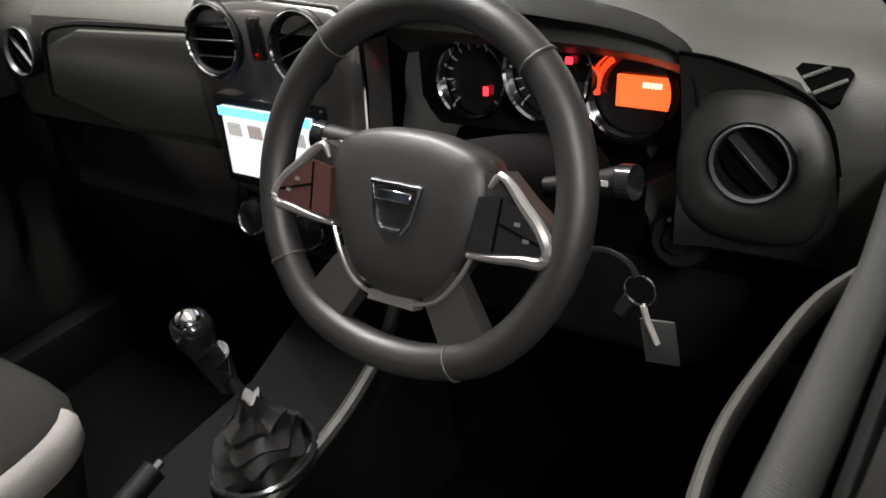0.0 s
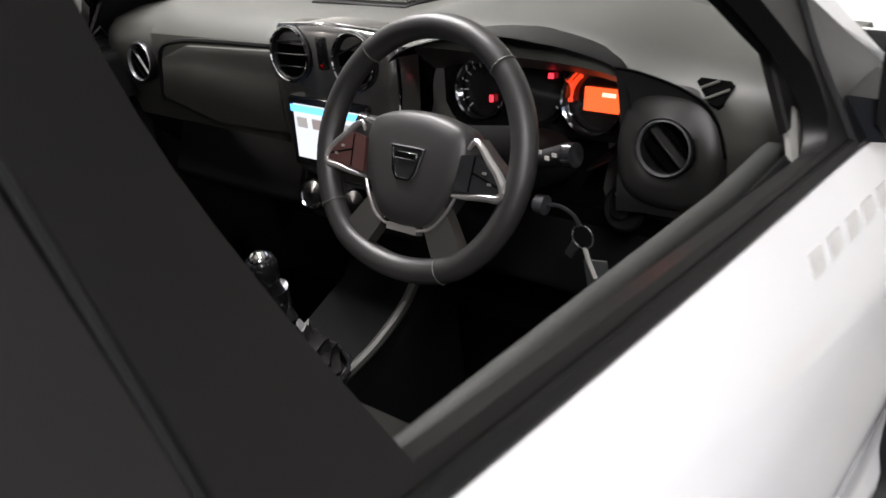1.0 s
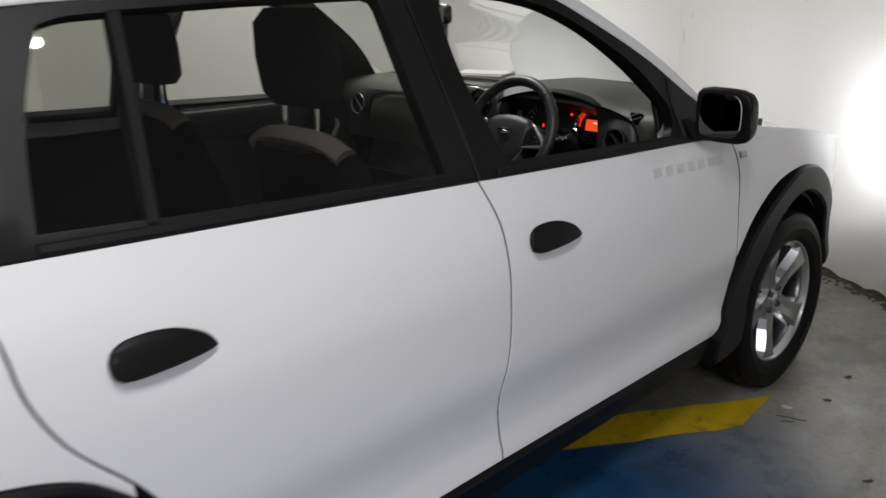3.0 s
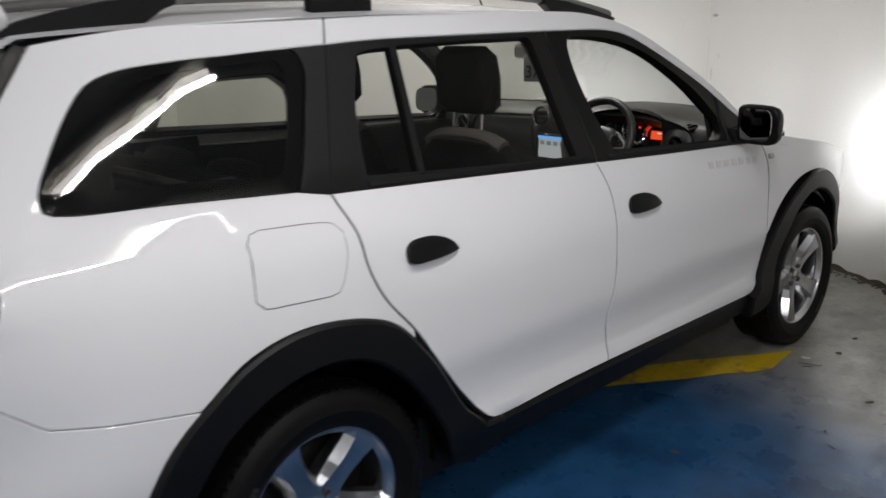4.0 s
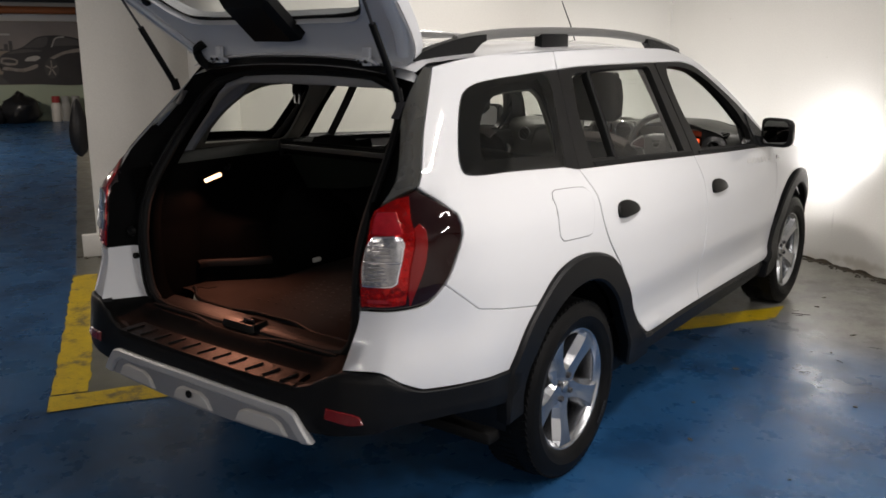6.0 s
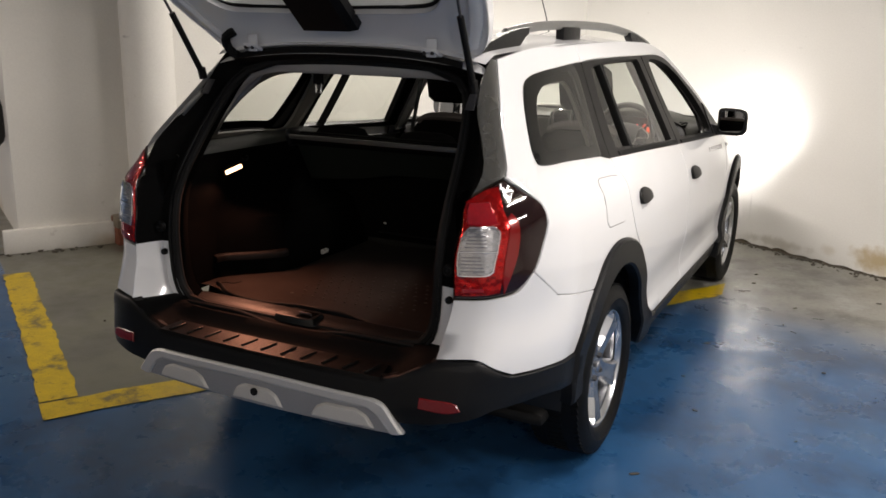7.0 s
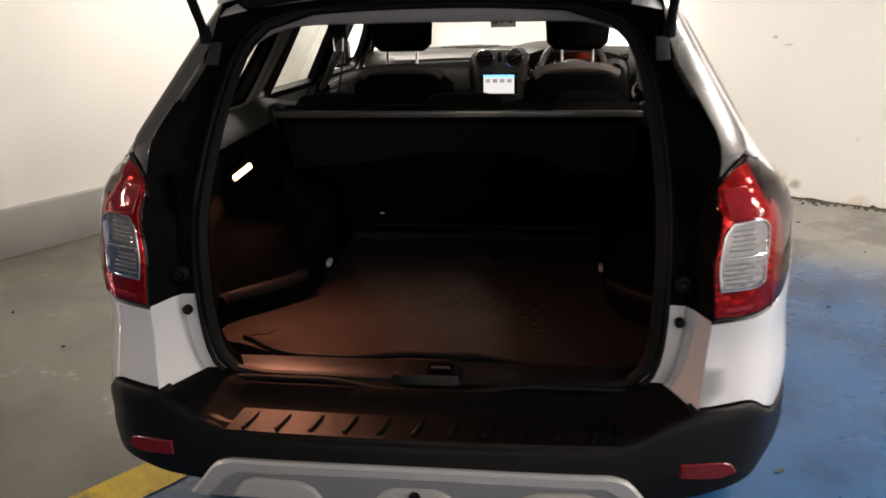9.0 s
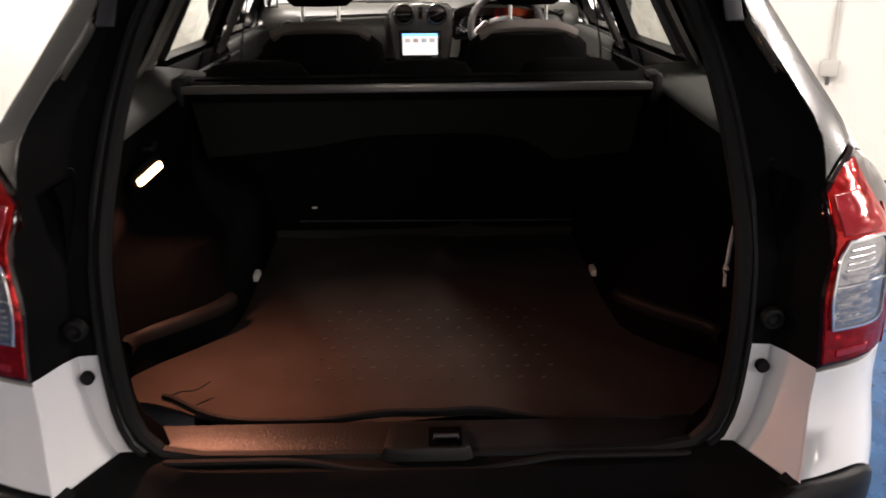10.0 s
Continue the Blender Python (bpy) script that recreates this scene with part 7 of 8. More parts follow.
tri = [(0.590, 1.040), (0.594, 1.044), (0.632, 1.043), (0.637, 1.040), (0.632, 1.022), (0.626, 1.019), (0.614, 1.022)]
vent_y = lambda z: 1.906 + (z - 1.022) * 1.12
side_vent = part("side_vent", lofted([[(x, vent_y(z) + d, z - d) for x, z in tri] for d in (0.012, 0.0)]), VOID, dash, "small triangular demister vent")
for k in range(2):
    (x0, z0), (x1, z1) = (((0.598, 1.0345), (0.618, 1.0425)), ((0.610, 1.0255), (0.634, 1.0355)))[k]
    part("vent_bar", tubed([(x0, vent_y(z0) - 0.001, z0), (x1, vent_y(z1) - 0.001, z1)], 0.0019, 6), DASH, side_vent)

# centre stack
PIANO = mat("grey_gloss_stack", (0.10, 0.097, 0.092), 0.22, 0.4, var=0.08, coat=0.5)
stack_shape = [(-0.135, 0.99), (-0.138, 1.045), (-0.11, 1.072), (0.0, 1.080), (0.11, 1.074), (0.138, 1.048), (0.135, 0.99), (0.122, 0.86), (0.110, 0.826), (0.0, 0.815), (-0.110, 0.826), (-0.122, 0.86)]
stack = part("control_panel", lofted([[(x * k, y, 0.95 + (z - 0.95) * k) for x, z in stack_shape] for y, k in ((1.93, 1.03), (1.888, 1.03), (1.876, 1.0), (1.870, 0.94))]), PIANO, car, "glossy grey centre stack", 50)
part("stack_trim", tubed([(x * 1.025, 1.884, 0.95 + (z - 0.95) * 1.025) for x, z in stack_shape], 0.0035, 8, closed=True, up=(0, -1, 0)), CHROME, stack, "thin chrome surround")
for x in (-0.075, 0.069):
    m = facing(x, 1.868, 1.034, 6)
    vent = part("centre_vent", lathed([(0.042, -0.02), (0.046, 0.002), (0.0475, 0.006), (0.0455, 0.009), (0.040, 0.008), (0.037, 0.002), (0.036, -0.03)], 40, m), DASHDARK, stack, "round centre air vent")
    part("vent_ring", lathed([(0.0415, 0.009), (0.0430, 0.0112), (0.0447, 0.0095)], 40, m), CHROME, vent, "thin chrome vent ring")
    # Flat black disc: the vent's inner shade is put into its colour.
    part("vent_throat", lathed([(0.0, -0.0005), (0.0395, -0.0005)], 28, m), VOID, vent)
    for k in (-1, 0, 1):
        lean = Matrix.Rotation(radians(24 if x > 0 else 2), 4, "Z") @ Matrix.Translation((0, 0.020 * k, 0.004))
        part("vent_blade", boxed((0.071 if k == 0 else 0.058, 0.0020, 0.007), (0, 0, 0), 0.0008, 1, m @ lean), PIANO if k == 0 else DASHDARK, vent)
part("hazard_switch", boxed((0.020, 0.010, 0.052), (-0.003, 1.868, 1.040), 0.003), GLOSSBLACK, stack, "narrow switch strip")
part("hazard_symbol", boxed((0.007, 0.003, 0.007), (-0.003, 1.8625, 1.020), 0.001), RED, stack, "small red switch mark")
bezel = part("screen_bezel", boxed((0.185, 0.014, 0.122), (-0.006, 1.864, 0.905), 0.006, 2, Matrix.Rotation(radians(-3), 4, "X")), GLOSSBLACK, stack, "gloss black screen surround")
GLOW = lambda name, c, k: mat(name, (0.05, 0.05, 0.05), 0.4, emit=c, strength=k)
screen = part("touch_screen", boxed((0.154, 0.004, 0.092), (-0.006, 1.8555, 0.907), 0.001, 1, Matrix.Rotation(radians(-3), 4, "X")), GLOW("lit_screen", (0.92, 0.95, 1.0), 0.5), stack, "lit touch screen showing rows of icons")
part("screen_bar", boxed((0.154, 0.003, 0.011), (-0.006, 1.8525, 0.9475), 0, 1), GLOW("lit_blue_bar", (0.10, 0.42, 1.0), 1.4), screen, "blue title bar")
for i in range(4):
    for j in range(2):
        part("screen_icon", boxed((0.024, 0.003, 0.018), (-0.061 + 0.036 * i, 1.8525 + 0.002 * j, 0.924 - 0.034 * j), 0.002, 1), GLOW("lit_icon", ((0.62, 0.60, 0.58), (0.50, 0.42, 0.40), (0.48, 0.54, 0.60), (0.55, 0.55, 0.55))[(i + j) % 4], 0.36), screen, "small coloured icon")
for i, x in enumerate((-0.11, -0.005, 0.075)):
    m = facing(x, 1.905, 0.765, 25)
    knob = part("heater_knob", lathed([(0.026, -0.01), (0.026, 0.012), (0.023, 0.020), (0.0, 0.021)], 28, m), GLOSSBLACK, stack, "black heater knob")
    part("knob_ring", lathed([(0.024, 0.019), (0.026, 0.021), (0.028, 0.018), (0.028, 0.0)], 28, m), CHROME, knob, "thin chrome ring")
part("heater_panel", boxed((0.27, 0.02, 0.10), (0, 1.925, 0.765), 0.012, 2, Matrix.Rotation(radians(-25), 4, "X")), DASHDARK, stack, "black heater panel")

# instrument cluster
hood = [(0.100, 0.90), (0.112, 1.00), (0.145, 1.045), (0.215, 1.072), (0.310, 1.088), (0.385, 1.087), (0.450, 1.074), (0.500, 1.050), (0.513, 1.010), (0.508, 0.97), (0.490, 0.935), (0.45, 0.91)]
HOODP = spline([(x, 0, z) for x, z in hood], 0.008)
bm = bmesh.new()
rows = []
for y, k in ((2.02, 0.93), (1.91, 0.985), (1.872, 1.0), (1.866, 1.010), (1.874, 1.020), (1.93, 1.016)):
    rows.append([(0.31 + (p[0] - 0.31) * k, y + 0.10 * (1.09 - p[2]) * (1 if y < 1.9 else 0) + (0.024 * min(1.0, max(0.0, (p[0] - 0.40) / 0.09)) if y < 1.9 else 0), 0.98 + (p[2] - 0.98) * k) for p in HOODP])
loft(bm, rows[2:], False, False)
hood_ob = part("cluster_hood", bm, DASHDARK, car, "black hood round the dials")
# Hood's inside split off, near black: its shade is put into colour.
HOODDARK = mat("hood_shade_blue_black", (0.0016, 0.0018, 0.0024), 0.8, spec=0.05)
part("hood_lining", lofted(rows[:3], False, False), HOODDARK, hood_ob, "inside of the hood, its shade put in as blue-black")
part("instrument_panel", lofted([[(0.31 + (p[0] - 0.31) * 0.95, 2.00, 0.98 + (p[2] - 0.98) * 0.95) for p in HOODP], [(0.31 + (p[0] - 0.31) * 0.95, 2.03, 0.98 + (p[2] - 0.98) * 0.95) for p in HOODP]]), RUBBER, hood_ob, "black instrument panel")


def dial(x, z, r, label, ticks):
    m = facing(x, 1.985, z, 10)
    d = part("dial", lathed([(0.0, -0.006), (r * 0.96, -0.006)], 40, m), GLOSSBLACK, hood_ob, label)
    part("dial_ring", lathed([(r * 0.95, 0.0), (r * 0.98, 0.012), (r * 1.04, 0.014), (r * 1.08, 0.0)], 40, m), CHROME, d, "chrome dial ring")
    for k in range(ticks):
        a = radians(225 - 270 * k / max(1, ticks - 1))
        part("tick", boxed((0.0014, 0.006 if k % 2 else 0.009, 0.001), (0, 0, 0), 0, 1, m @ Matrix.Rotation(a - math.pi / 2, 4, "Z") @ Matrix.Translation((0, r * 0.86, -0.004))), PALEPLASTIC, d)
    return d, m


left_dial, ml = dial(0.221, 0.974, 0.045, "left round dial with a red warning light", 15)
mid_dial, mc = dial(0.322, 0.992, 0.053, "large middle round dial", 19)
right_dial, mr = dial(0.416, 0.979, 0.047, "right round dial with an orange display", 0)
REDLIT = GLOW("lit_red", (1.0, 0.03, 0.05), 1.25)
part("warning_light", boxed((0.007, 0.011, 0.003), (0, 0, 0), 0.001, 1, ml @ Matrix.Translation((0.014, -0.013, 0.0))), REDLIT, left_dial, "lit red warning light")
part("warning_light", boxed((0.009, 0.008, 0.003), (0, 0, 0), 0.001, 1, mc @ Matrix.Translation((0.020, 0.014, 0.0))), REDLIT, mid_dial, "lit red warning light")
disp = part("orange_display", boxed((0.060, 0.034, 0.003), (0, 0, 0), 0.001, 1, mr @ Matrix.Translation((0.012, 0.001, 0.0))), GLOW("lit_orange", (1.0, 0.095, 0.02), 1.0), right_dial, "lit orange trip display")
text_bars(bm := bmesh.new(), mr @ Matrix.Translation((0.012, 0.009, 0.003)), [0.0032, 0.0032, 0.0032, 0.0032, 0.0028], 0.0055, 0.0012, 0.001)
part("display_digits", bm, GLOW("lit_digits", (1.0, 0.75, 0.5), 1.0), disp, "pale unreadable odometer bars")
part("fuel_arc", tubed([mr @ Vector((0.040 * math.cos(a), 0.040 * math.sin(a), 0.002)) for a in np.linspace(2.2, 3.3, 10)], 0.004, 6), GLOW("lit_orange_dim", (1.0, 0.05, 0.01), 0.7), disp, "lit orange gauge arc")
# Glint on the dial ring, drawn as a glowing tube.
part("fuel_arc", tubed([mr @ Vector((0.050 * math.cos(a), 0.050 * math.sin(a), 0.010)) for a in np.linspace(1.55, 2.05, 8)], 0.003, 6), GLOW("orange_glint_glow", (1.0, 0.12, 0.06), 0.6), disp, "orange glint on the ring")

# steering wheel
SW = Matrix.Translation((0.358, 1.669, 1.000)) @ Matrix.Rotation(radians(-24), 4, "X") @ Matrix.Rotation(radians(90), 4, "X")
R = 0.149


def wheel_point(r, deg, h=0.0):
    return SW @ Vector((r * math.cos(radians(deg)), r * math.sin(radians(deg)), h))


SATINSILVER = mat("satin_silver_insert", (0.36, 0.35, 0.34), 0.32, 0.8, var=0.06)
SPOKEGREY = mat("satin_grey_spoke", (0.026, 0.025, 0.023), 0.38, var=0.06)
steer = new("steering_wheel")
steer.parent = car
tagged(steer, "black leather three-spoke steering wheel with silver inserts")
rim_path = []
for k in range(72):
    a = k * 5
    flat = 1.0 - 0.055 * max(0, math.sin(radians(-a)) - 0.80) / 0.2 if math.sin(radians(-a)) > 0.80 else 1.0
    rim_path.append(wheel_point(R * flat, a))
part("wheel_rim", tubed(rim_path, 0.0155, 14, closed=True, up=tuple(SW.to_3x3() @ Vector((0, 0, 1)))), LEATHER, steer)
for a in (48, 132, 214, 296):
    part("rim_seam", tubed([wheel_point(R * (0.975 if a == 296 else 1.0) + 0.016 * math.cos(t), a, 0.016 * math.sin(t)) for t in np.linspace(0, math.tau, 16)], 0.0011, 5), DASH, steer, "stitched seam")
# airbag pad: rounded shield
pad = [(-0.078, 0.040), (-0.070, 0.060), (-0.03, 0.074), (0.0, 0.076), (0.03, 0.074), (0.070, 0.060), (0.078, 0.040), (0.074, 0.0), (0.058, -0.040), (0.040, -0.068), (0.018, -0.078), (0.0, -0.080), (-0.018, -0.078), (-0.040, -0.068), (-0.058, -0.040), (-0.074, 0.0)]
pad = [(p[0], p[1] * 0.90 - 0.020) for p in spline(pad, 0.012, closed=True)]
part("airbag_pad", lofted([[SW @ Vector((x * k, -0.02 + (y + 0.02) * k, h)) for x, y in pad] for k, h in ((0.96, -0.03), (1.0, -0.012), (1.0, 0.0), (0.97, 0.007), (0.90, 0.012), (0.7, 0.016), (0.4, 0.018))]), LEATHER, steer, "smooth black airbag pad", 60)
part("pad_trim", tubed([SW @ Vector((p[0], p[1] - 0.022, 0.006)) for p in spline([(-0.080, 0.02), (-0.076, -0.004), (-0.060, -0.042), (-0.042, -0.063), (-0.018, -0.0705), (0.0, -0.072), (0.018, -0.0705), (0.042, -0.063), (0.060, -0.042), (0.076, -0.004), (0.080, 0.02)], 0.008)], 0.0021, 6), SATINSILVER, steer, "silver edge under the pad")
part("pad_foot_plate", lofted([[SW @ Vector((x, y, h)) for x, y in ((-0.024, -0.097), (0.024, -0.097), (0.022, -0.088), (-0.022, -0.088))] for h in (-0.006, 0.008)]), SATINSILVER, steer, "blue-silver plate with unreadable bars")
# emblem: plain shield
shield = [(-0.0235, 0.003), (0.0235, 0.003), (0.0165, -0.024), (0.010, -0.034), (-0.010, -0.034), (-0.0165, -0.024)]
emblem = part("emblem", lofted([[SW @ Vector((x * k, -0.014 + (y + 0.014) * k, h)) for x, y in shield] for k, h in ((1.12, 0.012), (1.12, 0.018), (1.0, 0.019))]), RUBBER, steer, "recessed plain shield badge")
part("emblem_frame", tubed([SW @ Vector((x, y, 0.0195)) for x, y in shield], 0.0026, 6, closed=True, up=tuple(SW.to_3x3() @ Vector((0, 0, 1)))), CHROME, emblem, "chrome shield outline")
part("emblem_bar", boxed((0.034, 0.009, 0.003), (0, 0, 0), 0.001, 1, SW @ Matrix.Translation((0, -0.006, 0.0205))), CHROME, emblem, "chrome bar across the badge")
for s in (1, -1):
    up = [(0.060, 0.020), (0.090, 0.028), (0.112, 0.010), (0.142, -0.010), (0.142, -0.036), (0.115, -0.038), (0.085, -0.042), (0.055, -0.044)]
    arm = part("wheel_spoke", lofted([[SW @ Vector((s * x, y, h)) for x, y in up] for h in (-0.012, 0.008)]), LEATHER, steer)
    ins = [(0.074, 0.006), (0.096, 0.010), (0.118, -0.006), (0.132, -0.020), (0.132, -0.029), (0.100, -0.033), (0.070, -0.036)]
    # Left panel's reddish colour stands for a reflection; the right stays black.
    part("spoke_switch_panel", lofted([[SW @ Vector((s * x, y, h)) for x, y in ins] for h in (0.006, 0.014)]), GLOSSBLACK if s > 0 else mat("red_reflection_plastic", (0.045, 0.020, 0.018), 0.4, spec=0.2), arm, "glossy switch panel")
    frame_line = spline([(0.080, 0.014), (0.088, 0.024), (0.098, 0.018), (0.112, 0.004), (0.128, -0.011), (0.137, -0.026), (0.134, -0.033), (0.115, -0.035), (0.088, -0.039), (0.068, -0.041)], 0.006)
    girth = [0.0020 + 0.0036 * math.sin(math.pi * k / (len(frame_line) - 1)) ** 0.8 for k in range(len(frame_line))]
    part("spoke_insert", tubed([SW @ Vector((s * p[0], p[1], 0.010)) for p in frame_line], girth, 8), SATINSILVER, arm, "satin silver spoke insert")
    for k in range(2):
        part("switch_mark", boxed((0.005, 0.003, 0.001), (0, 0, 0), 0, 1, SW @ Matrix.Translation((s * (0.110 + 0.009 * k), -0.009 - 0.011 * k, 0.0145))), SATINSILVER, arm, "small pale switch mark")
    for p, q in (((0.094, 0.008), (0.092, -0.033)), ((0.093, -0.011), (0.130, -0.021))):
        part("switch_gap", tubed([SW @ Vector((s * p[0], p[1], 0.0135)), SW @ Vector((s * q[0], q[1], 0.0135))], 0.0014, 6), VOID, arm, "dark gap between switches")
    part("wheel_spoke", lofted([[SW @ Vector((s * x, y, h)) for x, y in ((0.022, -0.072), (0.056, -0.056), (0.096, -0.108), (0.062, -0.136))] for h in (-0.012, 0.006)]), SPOKEGREY, steer, "satin grey lower spoke")
part("steering_column", lofted([[(0.358 + w * math.cos(a), y, z + 0.8 * w * math.sin(a)) for a in np.linspace(0, math.tau, 17)[:-1]] for y, z, w in ((1.70, 0.975, 0.052), (1.76, 0.955, 0.062), (1.86, 0.925, 0.060), (1.95, 0.90, 0.05))]), CONSOLE, car, "black steering column shroud")
for s, x1, z1 in ((1, 0.505, 0.978), (-1, 0.150, 0.972)):
    stalk = part("column_stalk", tubed([(0.358 + s * 0.05, 1.79, 0.955), (0.358 + s * 0.10, 1.79, 0.966), (x1 - s * 0.012, 1.785, z1)], [0.009, 0.012, 0.0145], 12), DASHDARK, car, "black control stalk with white marks")
    part("stalk_end", tubed([(x1 - s * 0.013, 1.785, z1), (x1, 1.784, z1 + 0.002)], 0.0155, 12), GLOSSBLACK, stalk)
    for k in range(4):
        part("stalk_mark", boxed((0.006, 0.001, 0.005), (x1 - s * (0.022 + 0.011 * k), 1.7705 + 0.0008 * k, z1 + 0.003 * (-1) ** k)), PALEPLASTIC, stalk, "small white symbol")
ring = facing(0.495, 1.925, 0.852, 15)
mirror_knob = part("mirror_knob", lathed([(0.030, -0.01), (0.032, 0.004), (0.028, 0.008), (0.014, 0.006), (0.013, 0.018), (0.0, 0.020)], 28, ring), DASHDARK, car, "round black mirror control knob")
for k in range(3):
    part("knob_mark", boxed((0.004, 0.004, 0.001), (0, 0, 0), 0, 1, ring @ Matrix.Translation((-0.012 + 0.012 * k, 0.019, 0.0085))), PALEPLASTIC, mirror_knob)
part("knee_panel", boxed((0.42, 0.03, 0.22), (0.36, 1.99, 0.78), 0.03, 3, Matrix.Rotation(radians(-22), 4, "X")), CONSOLE, car, "black panel under the column")

# keys in the ignition
keys = thing("key_bunch", "key bunch with a grey plastic tag hanging from the ignition", "keys", m=pose(0, 0, 0))
part("key_blade", tubed(spline([(0.455, 1.785, 0.905), (0.480, 1.785, 0.908), (0.498, 1.790, 0.895), (0.502, 1.793, 0.882)], 0.01), 0.0016, 8, flat=1.8), DARKMETAL, keys, "bent key shank")
part("key_barrel", lathed([(0.012, 0), (0.013, 0.014), (0.0, 0.015)], 16, Matrix.Translation((0.445, 1.785, 0.905)) @ pose(0, 0, 0, 0, 90, 0)), DARKMETAL, keys)
part("key_ring", tubed([(0.505 + 0.015 * math.cos(a), 1.795, 0.867 + 0.016 * math.sin(a)) for a in np.linspace(0, math.tau, 25)[:-1]], 0.0013, 6, closed=True, up=(0, 1, 0)), CHROME, keys, "chrome split ring")
part("tag", boxed((0.034, 0.003, 0.048), (0.523, 1.80, 0.812), 0.006, 2, Matrix.Rotation(radians(-8), 4, "Y")), mat("dark_grey_tag", (0.045, 0.05, 0.048), 0.5, var=0.1), keys, "dark grey plastic key tag")
part("cable_tie", tubed([(0.508, 1.795, 0.852), (0.512, 1.796, 0.835), (0.522, 1.796, 0.812)], 0.003, 6), PALEPLASTIC, keys, "white cable tie")
part("small_key", boxed((0.012, 0.003, 0.026), (0.488, 1.797, 0.845), 0.003, 1, Matrix.Rotation(radians(30), 4, "Y")), DARKMETAL, keys, "small dark key")

# gear lever, console and handbrake
lever = new("gear_lever")
lever.parent = car
tagged(lever, "gear lever with a chrome-topped knob and black gaiter")
kx, ky, kz = 0.016, 1.662, 0.755
part("gear_knob", lathed([(0.0, 0.030), (0.014, 0.029), (0.022, 0.022), (0.025, 0.010), (0.024, -0.006), (0.019, -0.026), (0.015, -0.040), (0.0, -0.042)], 28, pose(kx, ky, kz, 14, 6, 0)), GLOSSBLACK, lever, "black gear knob")
part("knob_plate", lathed([(0.0, 0.0335), (0.010, 0.033), (0.016, 0.029), (0.017, 0.026)], 24, pose(kx, ky, kz, 14, 6, 0)), CHROME, lever, "chrome shift plate")
part("lever_shaft", tubed([(kx + 0.004, ky + 0.012, kz - 0.04), (kx + 0.018, ky + 0.025, 0.66)], 0.008, 10), DARKMETAL, lever)
gait = []
for h, r in ((0.545, 0.058), (0.556, 0.064), (0.568, 0.058), (0.574, 0.062), (0.586, 0.050), (0.592, 0.053), (0.604, 0.038), (0.612, 0.040), (0.624, 0.022), (0.645, 0.014)):
    k = (h - 0.545) / 0.10
    gait.append([(0.045 + (kx + 0.022 - 0.045) * k + r * 0.85 * math.cos(a) * (1 + 0.16 * math.sin(4 * a + h * 110)), 1.69 + 0.006 * k + r * math.sin(a) * (1 + 0.16 * math.cos(3 * a + h * 90)), h + 0.006 * math.sin(5 * a + h * 60)) for a in np.linspace(0, math.tau, 33)[:-1]])
part("gaiter", lofted(gait), LEATHER, lever, "creased black gaiter", 35)
part("gaiter_collar", tubed([(0.045 + 0.062 * math.cos(a), 1.69 + 0.072 * math.sin(a), 0.556 + 0.004 * math.sin(a)) for a in np.linspace(0, math.tau, 29)[:-1]], 0.006, 8, closed=True), GLOSSBLACK, lever, "glossy collar round the gaiter")
part("lever_sleeve", lathed([(0.013, -0.05), (0.016, -0.03), (0.021, 0.0), (0.0215, 0.012), (0.0, 0.013)], 20, pose(kx + 0.006, ky + 0.012, kz - 0.045, 14, 6, 0)), GLOSSBLACK, lever, "glossy sleeve under the knob")
console = part("centre_console", lofted([[(x, y, z) for x, z in ((-0.115, 0.30), (-0.105, zt - 0.02), (-0.09, zt), (0.09, zt), (0.105, zt - 0.02), (0.115, 0.30))] for y, zt in ((0.95, 0.52), (1.20, 0.52), (1.50, 0.525), (1.62, 0.54), (1.80, 0.55), (1.92, 0.60), (2.0, 0.70))]), CONSOLE, car, "black centre console")
# Edge in a paler plastic than the console.
part("console_edge", tubed(spline([(0.100, 1.50, 0.535), (0.098, 1.68, 0.548), (0.092, 1.80, 0.565), (0.085, 1.90, 0.605), (0.08, 1.95, 0.65)], 0.03), 0.010, 8), DASH, console, "paler grey console edge")
brake = part("handbrake", tubed(spline([(0.010, 1.30, 0.555), (0.020, 1.45, 0.605), (0.028, 1.555, 0.640)], 0.03), 0.0145, 10), DASHDARK, car, "black handbrake lever")
part("release_button", lathed([(0.006, 0.0), (0.006, 0.010), (0.0, 0.012)], 12, Matrix.Translation((0.028, 1.555, 0.640)) @ pose(0, 0, 0, -75)), CHROME, brake, "chrome release button")


# seats
def oval_section(cx, cy, cz, wx, wy, tilt=0.0, n=20, p=3.2):
    """A rounded-rectangle ring, wx by wy, in the x-y plane tilted about x."""
    out = []
    for k in range(n):
        a = math.tau * k / n
        ca, sa = math.cos(a), math.sin(a)
        d = (abs(ca) ** p + abs(sa) ** p) ** (-1 / p)
        x, y = wx * d * ca, wy * d * sa
        out.append((cx + x, cy + y * math.cos(tilt), cz + y * math.sin(tilt)))
    return out


SHOULDER = mat("dull_pink_grey_fabric", (0.10, 0.085, 0.080), 0.9, var=0.12, bump=0.6, grain=700)


